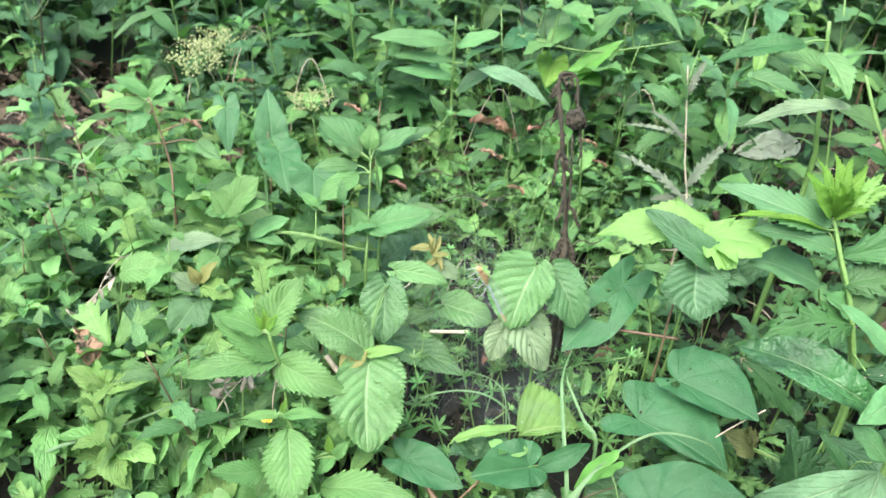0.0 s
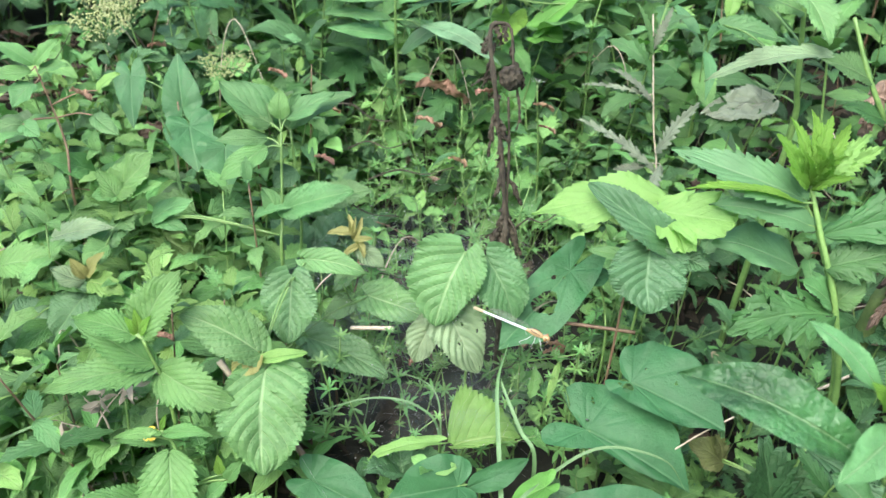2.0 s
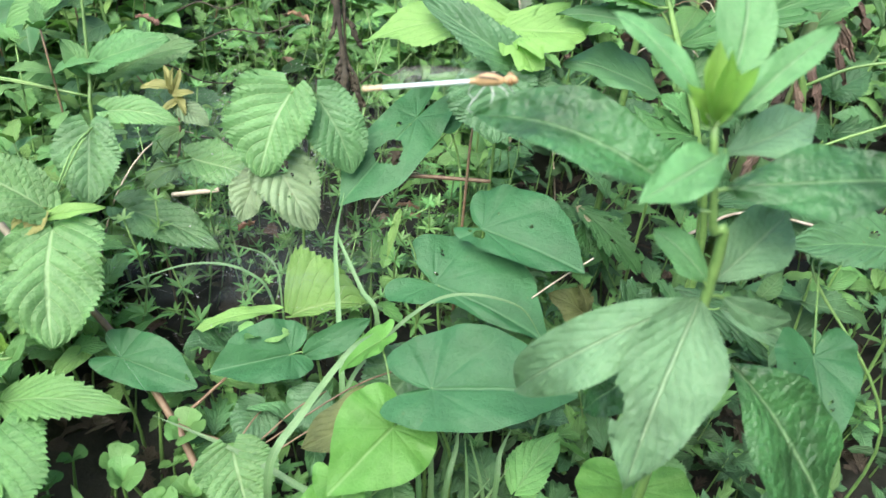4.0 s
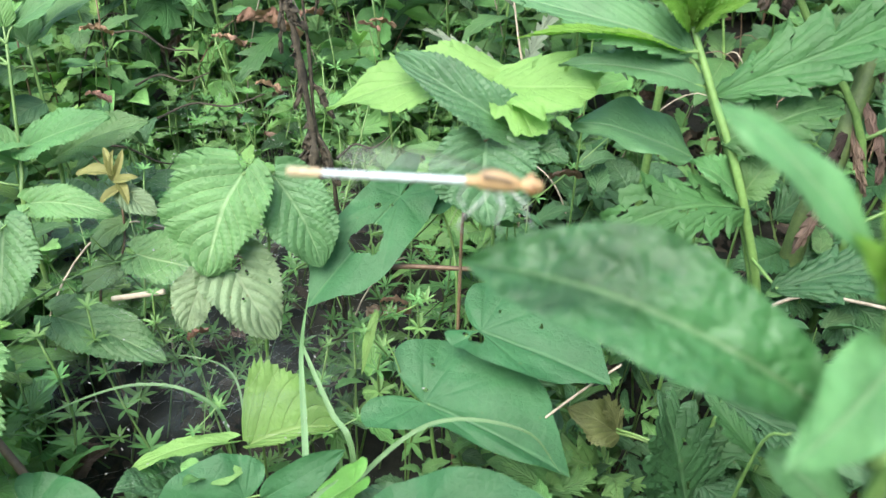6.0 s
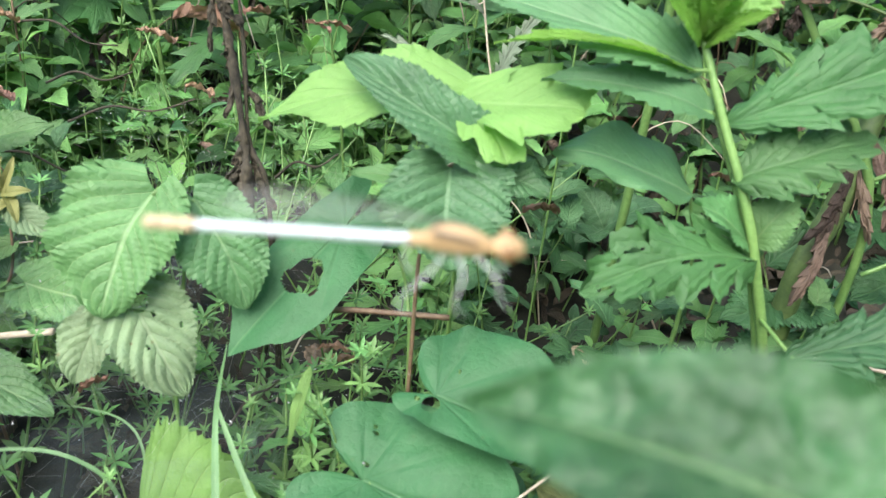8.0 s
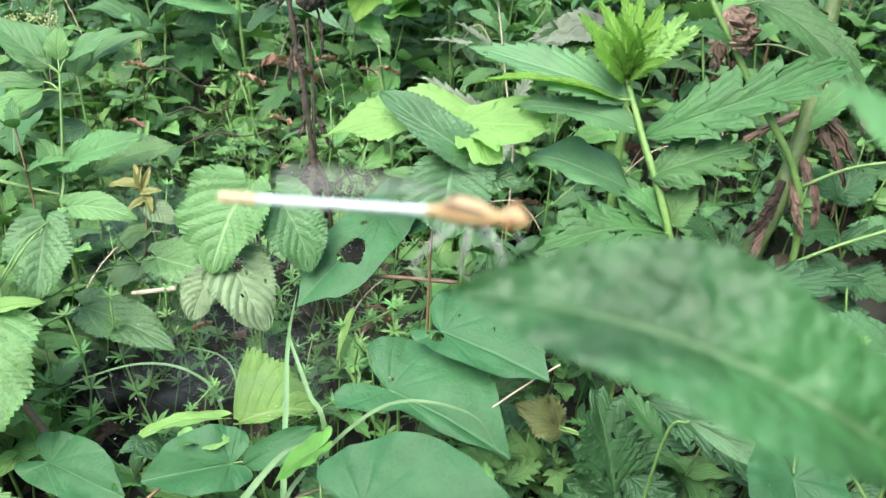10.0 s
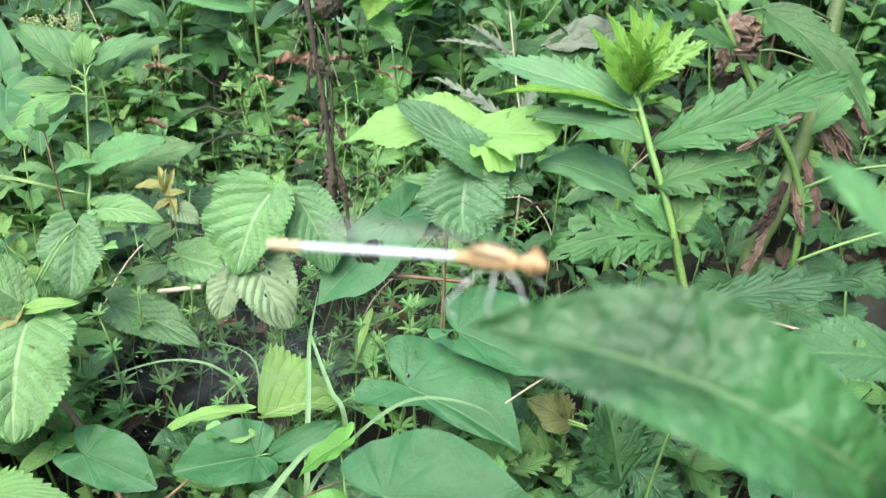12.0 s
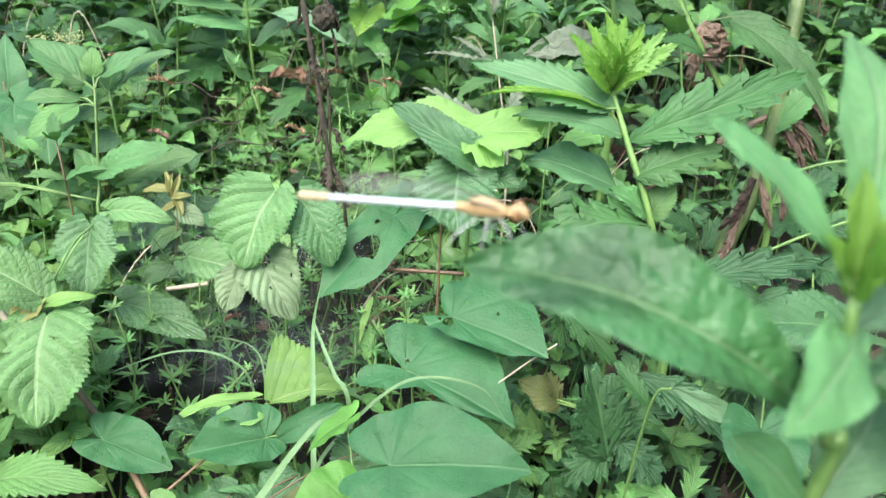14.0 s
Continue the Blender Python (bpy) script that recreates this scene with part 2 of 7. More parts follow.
PALE = (0.42, 0.60, 0.34)
MAT = {
    "bramble": leaf_material("bramble_leaf", (0.19, 0.40, 0.14), (0.46, 0.66, 0.33), 7, 0.42, 0.55, 0.30, 0.48, 0.12, 0.35, 0.15, 0.36, False, 0.10, lumps=0.45, cells=430.0, quilt=0.12),
    # shade copy of the bramble leaf: its darker green stands in for shadow
    "bramble_shade": leaf_material("bramble_in_shade_leaf", (0.10, 0.24, 0.10), (0.28, 0.46, 0.25), 7, 0.45, 0.36, 0.22, 0.44, 0.12, 0.35, 0.0, 0.36, False, 0.10, lumps=0.45, cells=430.0, quilt=0.12),
    "bramble_pale": leaf_material("bramble_pale_leaf", (0.28, 0.42, 0.22), (0.42, 0.52, 0.33), 7, 0.42, 0.3, 0.28, 0.55, 0.12, 0.6, 0.6, 0.36, False, 0.10, lumps=0.45, cells=430.0, quilt=0.12),
    # half-shade copy of the same leaf, for leaflets lying behind others
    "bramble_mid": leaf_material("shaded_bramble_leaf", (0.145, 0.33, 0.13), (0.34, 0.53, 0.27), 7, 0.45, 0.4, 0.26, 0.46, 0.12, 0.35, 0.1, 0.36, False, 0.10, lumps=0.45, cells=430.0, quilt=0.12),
    "bindweed": leaf_material("bindweed_leaf", (0.064, 0.218, 0.084), (0.26, 0.46, 0.24), 3, 0.55, 0.24, 0.24, 0.5, 0.10, 0.25, 0.15, 0.3, False, 0.0, 1.0, 150.0, 0.25, gloss=0.25, palmate=True, cells=420.0, quilt=0.04),
    "bindweed_young": leaf_material("young_bindweed_leaf", (0.165, 0.44, 0.09), (0.34, 0.58, 0.22), 3, 0.55, 0.45, 0.36, 0.45, 0.12, 0.3, 0.0, 0.3, False, 0.0, 1.0, 150.0, 0.25, gloss=0.25, palmate=True, cells=420.0, quilt=0.04),
    "nettle": leaf_material("nettle_leaf", (0.205, 0.46, 0.14), (0.36, 0.58, 0.27), 8, 0.5, 0.4, 0.30, 0.5, 0.2, 0.3, 0.15, 0.4, False, 0.12),
    "herb": leaf_material("herb_leaf", (0.155, 0.35, 0.12), (0.31, 0.50, 0.23), 6, 0.45, 0.4, 0.28, 0.5, 0.3, 0.35, 0.2, 0.35),
    # herb green darkened to stand for shade; the dull spotted leaf shares it
    "herb_dull_shade": leaf_material("dull_shade_herb_leaf", (0.095, 0.235, 0.095), (0.21, 0.38, 0.17), 6, 0.45, 0.35, 0.24, 0.5, 0.3, 0.35, 0.3, 0.35),
    "gypsy": leaf_material("toothed_herb_leaf", (0.074, 0.212, 0.062), (0.19, 0.37, 0.15), 6, 0.5, 0.22, 0.26, 0.5, 0.2, 0.35, 0.2, 0.35, False, 0.06),
    "shoot": leaf_material("young_shoot_leaf", (0.37, 0.72, 0.13), (0.55, 0.78, 0.24), 8, 0.5, 0.3, 0.58, 0.5, 0.12, 0.2, 0.0, 0.4, False, 0.1),
    "bright": leaf_material("bright_young_leaf", (0.45, 0.82, 0.24), (0.55, 0.84, 0.36), 6, 0.5, 0.24, 0.52, 0.5, 0.06, 0.2, 0.05, 0.35, False, 0.05),
    "willow": leaf_material("long_smooth_leaf", (0.064, 0.205, 0.066), (0.34, 0.56, 0.28), 9, 0.4, 0.55, 0.26, 0.30, 0.08, 1.0, 0.0, 0.75, False, 0.0, 2.6, 170.0, 0.3, cells=300.0, gloss=0.45, quilt=0.10),
    "willow_top": leaf_material("young_long_leaf", (0.19, 0.47, 0.18), (0.48, 0.70, 0.40), 9, 0.4, 0.6, 0.32, 0.42, 0.08, 0.5, 0.0, 0.5, False, 0.0, 1.6, 170.0, 0.35),
    "willow_pale": leaf_material("pale_long_leaf", (0.20, 0.40, 0.20), (0.45, 0.64, 0.38), 9, 0.4, 0.5, 0.28, 0.5, 0.08, 0.5, 0.1, 0.55, False, 0.04, 1.8, 170.0, 0.4),
    "yellow": leaf_material("yellowing_leaf", (0.45, 0.46, 0.16), (0.56, 0.56, 0.28), 6, 0.5, 0.3, 0.35, 0.55, 0.15, 0.3, 0.3, 0.3),
    "olive": leaf_material("fading_leaf", (0.20, 0.24, 0.085), (0.34, 0.38, 0.18), 7, 0.5, 0.3, 0.28, 0.6, 0.1, 0.6, 0.6, 0.4),
    "dead": leaf_material("dead_leaf", (0.25, 0.175, 0.13), (0.34, 0.25, 0.19), 7, 0.45, 0.25, 0.15, 0.85, 0.9, 0.9, 0.5, 0.9),
    "fresh": leaf_material("ribbed_young_leaf", (0.25, 0.47, 0.12), (0.44, 0.62, 0.24), 6, 0.5, 0.45, 0.34, 0.5, 0.06, 0.3, 0.1, 0.4, False, 0.10),
    "rust": leaf_material("rusty_dead_leaf", (0.58, 0.34, 0.23), (0.66, 0.44, 0.32), 6, 0.45, 0.3, 0.2, 0.75, 0.3, 0.6, 0.5, 0.5),
    # mid-green bindweed with its shade put into the leaf colour
    "bindweed_shade": leaf_material("shaded_bindweed_leaf", (0.075, 0.225, 0.085), (0.24, 0.42, 0.22), 3, 0.55, 0.4, 0.24, 0.45, 0.10, 0.3, 0.15, 0.3, False, 0.0, 1.0, 150.0, 0.25, gloss=0.25, palmate=True),
    "gypsy_smooth": leaf_material("smooth_leaf", (0.15, 0.36, 0.15), (0.34, 0.52, 0.29), 5, 0.5, 0.4, 0.26, 0.5, 0.08, 0.25, 0.1, 0.3, False, 0.03, 0.6, 150.0, 0.5),
    # toothed leaf with the shadow of its pocket put into the green
    "gypsy_shade": leaf_material("shaded_toothed_leaf", (0.065, 0.19, 0.068), (0.2, 0.37, 0.18), 6, 0.5, 0.28, 0.24, 0.5, 0.15, 0.4, 0.25, 0.45, False, 0.12),
    "clover": leaf_material("clover_leaf", (0.20, 0.46, 0.13), (0.32, 0.58, 0.23), 5, 0.6, 0.2, 0.33, 0.5, 0.15, 0.25, 0.0, 0.2, False, 0.05),
    "bedstraw": leaf_material("bedstraw_leaf", (0.21, 0.45, 0.14), (0.25, 0.46, 0.18), 1, 0.0, 0.3, 0.3, 0.5, 0.3, 0.25, 0.0, 0.2, False, 0.0),
    "grass": leaf_material("grass_blade", (0.22, 0.41, 0.18), (0.37, 0.56, 0.30), 1, 0.0, 0.5, 0.3, 0.45, 0.2, 0.3, 0.0, 0.3, False, 0.0),
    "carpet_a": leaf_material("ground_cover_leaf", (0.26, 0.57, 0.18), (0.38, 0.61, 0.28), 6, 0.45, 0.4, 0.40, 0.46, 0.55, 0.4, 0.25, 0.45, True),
    # shade copy of the ground cover leaf, darker where shadow falls
    "carpet_b": leaf_material("shaded_ground_cover_leaf", (0.10, 0.25, 0.095), (0.22, 0.38, 0.18), 6, 0.45, 0.35, 0.24, 0.46, 0.55, 0.4, 0.3, 0.45, True),
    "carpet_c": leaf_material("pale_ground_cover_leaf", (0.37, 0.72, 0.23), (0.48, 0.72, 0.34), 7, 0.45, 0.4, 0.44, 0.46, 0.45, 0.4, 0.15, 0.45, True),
    "litter": leaf_material("leaf_litter", (0.085, 0.068, 0.048), (0.14, 0.115, 0.085), 6, 0.45, 0.3, 0.1, 0.85, 0.6, 0.5, 0.4, 0.6, True),
    "straw_leaf": leaf_material("tan_dry_leaf", (0.55, 0.47, 0.33), (0.64, 0.56, 0.42), 6, 0.45, 0.3, 0.2, 0.8, 0.2, 0.5, 0.4, 0.5),
    "litter_pale": leaf_material("dry_litter", (0.34, 0.26, 0.18), (0.46, 0.38, 0.28), 6, 0.45, 0.3, 0.1, 0.85, 0.6, 0.5, 0.4, 0.6, True),
    "stem": plain_material("green_stem", (0.11, 0.24, 0.06), (0.24, 0.42, 0.12), 80, 0.5, 0.25),
    "stem_dark": plain_material("olive_stem", (0.06, 0.11, 0.03), (0.15, 0.23, 0.07), 80, 0.55, 0.3),
    "stem_red": plain_material("reddish_stem", (0.15, 0.09, 0.055), (0.32, 0.22, 0.13), 90, 0.6, 0.35),
    "bark": plain_material("dead_brown_stem", (0.018, 0.016, 0.010), (0.095, 0.08, 0.05), 170, 0.9, 0.9),
    "straw": plain_material("dry_straw", (0.42, 0.36, 0.26), (0.70, 0.62, 0.50), 90, 0.8, 0.3),
    # moist soil, lowered to near black to carry the shade under weeds
    "soil": plain_material("shade_darkened_soil", (0.009, 0.011, 0.008), (0.031, 0.033, 0.022), 26, 0.95, 1.0, 240),
    "grey": leaf_material("grey_leaf", (0.29, 0.36, 0.25), (0.48, 0.50, 0.41), 5, 0.4, 0.3, 0.2, 0.8, 0.25, 0.5, 0.0, 0.5),
    "flower": plain_material("yellow_petal", (0.75, 0.52, 0.02), (0.9, 0.75, 0.06), 200, 0.5, 0.1),
    "web": plain_material("spider_silk", (0.45, 0.46, 0.45), (0.7, 0.7, 0.7), 200, 0.6, 0.0),
    "silk": silk_material(),
    "cream": plain_material("pale_florets", (0.36, 0.45, 0.15), (0.62, 0.67, 0.33), 200, 0.7, 0.2),
}


# ---- building blocks ----
def put_mesh(name, verts, faces, mat, uv=None, smooth=True):
    me = bpy.data.meshes.new(name)
    me.from_pydata([tuple(v) for v in verts], [], [tuple(f) for f in faces])
    if uv is not None:
        lay = me.uv_layers.new(name="UVMap")
        idx = np.empty(len(me.loops), dtype=np.int32)
        me.loops.foreach_get("vertex_index", idx)
        lay.data.foreach_set("uv", np.asarray(uv, dtype=np.float32)[idx].ravel())
    me.polygons.foreach_set("use_smooth", np.full(len(me.polygons), smooth))
    me.materials.append(mat)
    me.update()
    return me


def child(name, me, parent, m=None, label=""):
    ob = new(name, me)
    ob.parent = parent
    if m is not None:
        ob.matrix_basis = m
    return tagged(ob, label)


# outline: powers at base and tip, teeth, tooth depth, sweep back of the lobes, blade width at the very base, pleats, fold, side veins, their slant
SHAPE = {
    "lance": (0.75, 1.05, 26, 0.035, 0.0, 0.0, 0.004, 0.10, 9, 0.4),
    "willow": (1.0, 0.95, 0, 0.0, 0.0, 0.0, 0.009, 0.10, 9, 0.4),
    "nettle": (0.55, 1.0, 14, 0.28, 0.04, 0.1, 0.017, 0.16, 8, 0.5),
    "bramble": (0.40, 0.72, 23, 0.11, 0.10, 0.3, 0.028, 0.10, 7, 0.42),
    "guelder": (0.45, 0.6, 3, 0.36, 0.03, 0.1, 0.006, 0.10, 5, 0.5),
    "comb": (0.6, 1.0, 13, 0.42, 0.0, 0.0, 0.03, 0.2, 13, 0.4),
    "oval": (0.6, 0.85, 0, 0.0, 0.0, 0.0, 0.010, 0.14, 6, 0.45),
    "gypsy": (0.55, 0.85, 6, 0.62, 0.0, 0.0, 0.006, 0.12, 6, 0.5),
    "crown": (0.6, 0.9, 8, 0.45, 0.0, 0.0, 0.012, 0.2, 8, 0.5),
    "feather": (0.4, 0.7, 9, 0.85, 0.0, 0.0, 0.0, 0.1, 9, 0.5),
    "bright": (0.5, 1.0, 15, 0.13, 0.05, 0.1, 0.007, 0.12, 6, 0.5),
    "clover": (0.9, 0.35, 0, 0.0, 0.0, 0.0, 0.0, 0.12, 4, 0.5),
    "needle": (0.6, 0.7, 0, 0.0, 0.0, 0.0, 0.0, 0.2, 1, 0.0),
    "jag": (0.55, 0.9, 5, 0.5, 0.0, 0.0, 0.0, 0.16, 6, 0.45),
    "lobe": (0.5, 0.8, 4, 0.66, 0.0, 0.0, 0.0, 0.16, 6, 0.45),
}
DEEP = ("gypsy", "feather", "lobe", "crown", "guelder", "comb")


def heart_leaf(mat, L, W, arch, seed, eaten, hole, fine, curl, back=0.72, sides=(1, 1, 1, 1), full=0.0, fold=0.16):
    """An arrow-shaped bindweed leaf: two round lobes behind the stalk, a pointed tip along +y."""
    rnd = random.Random(seed * 7919 + 13)
    na, nr = (150, 54) if hole or eaten else (int(84 * fine), 18) if fine > 0.9 else (int(44 * min(1, fine + 0.3)), 8)
    o = [rnd.uniform(0, 50) for _ in range(3)]
    knots = ((0, 1.0), (7, 0.88), (18, 0.73), (36, 0.60), (58, 0.53), (80, 0.49), (102, 0.47), (122, 0.49), (138, 0.53), (148, 0.52), (157, 0.44), (165, 0.28), (173, 0.10), (180, 0.03))
    deg, rad = np.array(knots).T
    verts, uv = [], []
    lift = [rnd.uniform(-0.15, 0.25), rnd.uniform(-0.15, 0.25)]
    for i in range(nr + 1):
        s = i / nr
        for j in range(na + 1):
            a = -180 + 360 * j / na
            r = float(np.interp(abs(a), deg, rad)) * (1 + 0.05 * noise.noise((a * 0.02 + o[0], 0, o[1])))
            r *= 1 + full * 0.26 * math.exp(-(((abs(a) - 36) / 26) ** 2))
            x, y = math.sin(radians(a)) * r * s * W / 0.98, math.cos(radians(a)) * r * s * L
            rear = min(1.0, max(0.0, (abs(a) - 70) / 60))
            x *= (sides[0] * (1 - rear) + sides[2] * rear) if a < 0 else (sides[1] * (1 - rear) + sides[3] * rear)
            y *= back if y < 0 else 1.0
            f = abs(x) / max(1e-6, W / 2)
            z = arch * L * 3 * max(0.0, y / L) * (1 - max(0.0, y / L)) + fold * W * f * (1 - 0.5 * f) - curl * W * f * f * 0.5
            z -= lift[x > 0] * W * 0.35 * max(0.0, -y / L) * 2
            z += 0.05 * W * noise.noise((x / W * 2.2 + o[1], y / L * 2.2 + o[2], o[0])) + 0.03 * W * s**3 * math.sin(a * 0.13 + o[1])
            z -= 0.012 * W * max(0.0, math.cos(a / 180 * 4.4 * 2 * math.pi)) ** 4 * min(1, 3 * s) * (1 - 0.5 * s)
            z += 0.010 * W * noise.noise((x / W * 7 + o[2], y / L * 7 + o[0], o[1]))
            verts.append((x, y, z))
            uv.append((0.5 + a / 360, s * r))
    k = na + 1
    bites = [hole] if hole else []
    if eaten:
        bites = bites + [(rnd.uniform(-0.1, 0.6), rnd.uniform(-0.3, 0.3), rnd.uniform(0.010, 0.022), rnd.uniform(0.010, 0.022)) for _ in range(int(2 + eaten * 60))]
    faces = []
    for i in range(nr):
        for j in range(na):
            q = [i * k + j, i * k + j + 1, (i + 1) * k + j + 1, (i + 1) * k + j]
            cx, cy = sum(verts[e][0] for e in q) / 4 / L, sum(verts[e][1] for e in q) / 4 / L
            if any(((cy - b[0]) / b[2]) ** 2 + ((cx - b[1]) / b[3]) ** 2 < 1 + 0.8 * noise.noise((cx * 9 + o[0], cy * 9, o[2])) for b in bites):
                continue
            faces.append(q)
    return put_mesh("bindweed_leaf", verts, faces, mat, uv)


def leaf_mesh(kind, mat, L, W, arch=0.06, seed=0, eaten=0.0, hole=None, fine=1.0, curl=0.0, crease=None, crumple=0.0, back=0.72, sides=(1, 1, 1, 1), full=0.0, bend=0.0, sag=0.0):
    """A leaf blade along +y from the origin to (0, L, 0), W wide, its upper face up."""
    if kind == "bindweed":
        return heart_leaf(mat, L, W, arch, seed, eaten, hole, fine, curl, back, sides, full, 0.16 if crease is None else crease)
    rnd = random.Random(seed * 7919 + 13)
    a, b, teeth, deep, sweep, w0, pleat, fold, veins, slant = SHAPE[kind]
    fold = fold if crease is None else crease
    nv = max(2, int((8 if kind != "needle" and fine > 0.9 else 5 if kind != "needle" else 1) * fine))
    if teeth and teeth < 26:
        cut = (0.02, 0.74) if fine < 0.6 else (0.02, 0.14, 0.27, 0.40, 0.52, 0.64, 0.74, 0.86, 0.95) if kind in DEEP else (0.03, 0.22, 0.45, 0.68, 0.88)
        us = np.array([0.0] + [(t + f) / teeth for t in range(teeth) for f in cut] + [1.0])
    else:
        us = np.linspace(0, 1, 1 + (5 if kind == "needle" else max(7, int((16 if not teeth else 52) * fine))))
    if eaten or hole:
        us, nv = np.unique(np.r_[us, np.linspace(0, 1, 70)]), 14
    if crumple:
        us, nv = np.unique(np.r_[us, np.linspace(0, 1, 17)]), max(nv, 4)
    nu = len(us) - 1
    if kind == "clover":
        prof = us**0.8 * np.sqrt(np.clip(1 - (us - 0.02) ** 6, 0, 1))
        prof = prof / prof.max()
    else:
        x = np.clip(us, 1e-4, 1 - 1e-4)
        prof = x**a * (1 - x) ** b
        prof = prof / prof.max()
        prof = np.maximum(prof, w0 * (us < 0.05) * 0.8)
    o = [rnd.uniform(0, 50) for _ in range(3)]
    skew, twist, wave, droop = rnd.uniform(-0.06, 0.06), rnd.uniform(-0.28, 0.28), rnd.uniform(0.02, 0.07), rnd.uniform(0.0, 0.05)
    verts, uv = [], []
    for i, u in enumerate(us):
        saw = ((u * teeth) % 1.0) if teeth else 0.0
        for j in range(-nv, nv + 1):
            v = j / nv
            w = prof[i] * W / 2
            edge = abs(v) ** 3
            irregular = (0.75 + 0.6 * noise.noise((u * teeth * 0.5 + o[0], (v > 0) * 7.0, o[1]))) if teeth else 1.0
            push = 0.0
            if kind in DEEP:
                at = u * teeth + (0.35 if v > 0 and fine > 0.9 else 0.0)
                lobe, saw = int(at), at % 1.0
                rise = (saw / 0.74) ** 0.75 if saw < 0.74 else ((1 - saw) / 0.26) ** 0.55
                nick = abs((saw * 3.3) % 1.0 - 0.5) * 2
                hold = 1.0 if 0.05 < u < 0.93 else 0.4
                uneven = 0.8 + 0.5 * noise.noise((lobe * 1.7 + o[0], (v > 0) * 7.0, o[1]))
                w *= 1 - (deep * (1 - rise) * uneven + 0.13 * deep * nick) * hold * min(1.0, abs(v) * 1.2)
                push = abs(v) ** 1.5 * 0.5 * L / teeth * rise * hold * uneven
            elif teeth:
                w *= 1 + edge * deep * (saw - 0.6) * (1.0 if 0.06 < u < 0.96 else 0.3) * irregular
            w *= 1 + 0.07 * edge * math.sin(u * 9 + o[0] + (v > 0) * 2)
            w *= sides[v > 0]
            x = v * w + skew * L * math.sin(u * math.pi) + bend * L * 4 * u * (1 - u)
            y = L * u - sweep * L * (1 - u) ** 3 * 1.6 * abs(v) ** 1.2 + edge * deep * W * 0.10 * saw + push
            z = arch * L * 4 * u * (1 - u) + fold * abs(v) * w * 1.2 - curl * W * abs(v) ** 2 * 0.5 + twist * v * w * u - (droop + sag) * L * u**3
            ridge = abs(math.sin(math.pi * (u - slant * abs(v)) * veins)) ** 0.7
            z += pleat * W * 2 * ridge * min(1, 3 * abs(v)) * (0.3 + 0.7 * prof[i])
            z += W * 0.08 * noise.noise((u * 2.2 + o[1], v * 1.2 + o[2], o[0])) + W * wave * edge * math.sin(u * 15 + o[1] + v)
            if crumple:
                x += crumple * W * noise.noise((u * 5 + o[0], v * 2, 1.7))
                z += crumple * W * 1.4 * noise.noise((u * 7 + o[2], v * 3 + o[1], 4.1))
            verts.append((x, y, z))
            uv.append((v * 0.5 + 0.5, u))
    k = 2 * nv + 1
    faces = []
    for i in range(nu):
        for j in range(k - 1):
            if eaten or hole:
                u, v = (us[i] + us[i + 1]) / 2, ((j + 0.5) - nv) / nv
                wob = 0.35 * noise.noise((u * 9 + o[2], v * 4, o[1]))
                if eaten and abs(v) > 0.1 and noise.noise((u * 6.5 + o[0], v * 3.2 * W / L * 2 + o[1], o[2])) > 0.62 - eaten:
                    continue
                if hole and ((u - hole[0]) / hole[2]) ** 2 + ((v - hole[1]) / hole[3]) ** 2 < 1 + wob:
                    continue
            p0 = i * k + j
            faces.append((p0, p0 + 1, p0 + k + 1, p0 + k))
    return put_mesh(kind + "_leaf", verts, faces, mat, uv)


FACE = Vector((0.0, -0.45, 0.9)).normalized()


def aim(base, tip, roll=0.0, face=FACE):
    """The pose of a blade from base to tip whose upper side faces up and towards the camera, turned by roll degrees
    about its length.
    """
    y = (Vector(tip) - Vector(base)).normalized()
    x = y.cross(face)
    if x.length < 1e-3:
        x = y.orthogonal()
    x.normalize()
    z = x.cross(y)
    m = Matrix((x, y, z)).transposed().to_4x4()
    return Matrix.Translation(base) @ m @ Matrix.Rotation(radians(roll), 4, "Y")


def smooth_line(pts, steps=6):
    """Points along a soft curve through pts."""
    p = [Vector(q) for q in pts]
    if len(p) == 2:
        return [p[0].lerp(p[1], i / steps) for i in range(steps + 1)]
    p = [2 * p[0] - p[1]] + p + [2 * p[-1] - p[-2]]
    out = []
    for i in range(1, len(p) - 2):
        for s in range(steps):
            t = s / steps
            a, b, c, d = p[i - 1], p[i], p[i + 1], p[i + 2]
            out.append(0.5 * (2 * b + (c - a) * t + (2 * a - 5 * b + 4 * c - d) * t * t + (3 * b - a - 3 * c + d) * t**3))
    return out + [p[-2]]


def tube(line, r0, r1, sides=6, knots=0.0, seed=0):
    """Vertices and faces of a tapering round stem along a line, with thickened knots if wanted."""
    rnd = random.Random(seed)
    verts, faces = [], []
    n = len(line)
    for i, q in enumerate(line):
        d = (line[min(i + 1, n - 1)] - line[max(i - 1, 0)]).normalized()
        x = d.cross(Vector((0.3, 1, 0.2))).normalized()
        y = d.cross(x)
        r = r0 + (r1 - r0) * i / max(1, n - 1)
        r *= 1 + knots * rnd.uniform(-1, 1)
        for s in range(sides):
            a = 2 * math.pi * s / sides
            verts.append(q + x * (r * math.cos(a)) + y * (r * math.sin(a)))
        if i:
            for s in range(sides):
                a, b = (i - 1) * sides + s, (i - 1) * sides + (s + 1) % sides
                faces.append((a, b, b + sides, a + sides))
    faces.append(tuple(range(sides))[::-1])
    faces.append(tuple(range((n - 1) * sides, n * sides)))
    return verts, faces


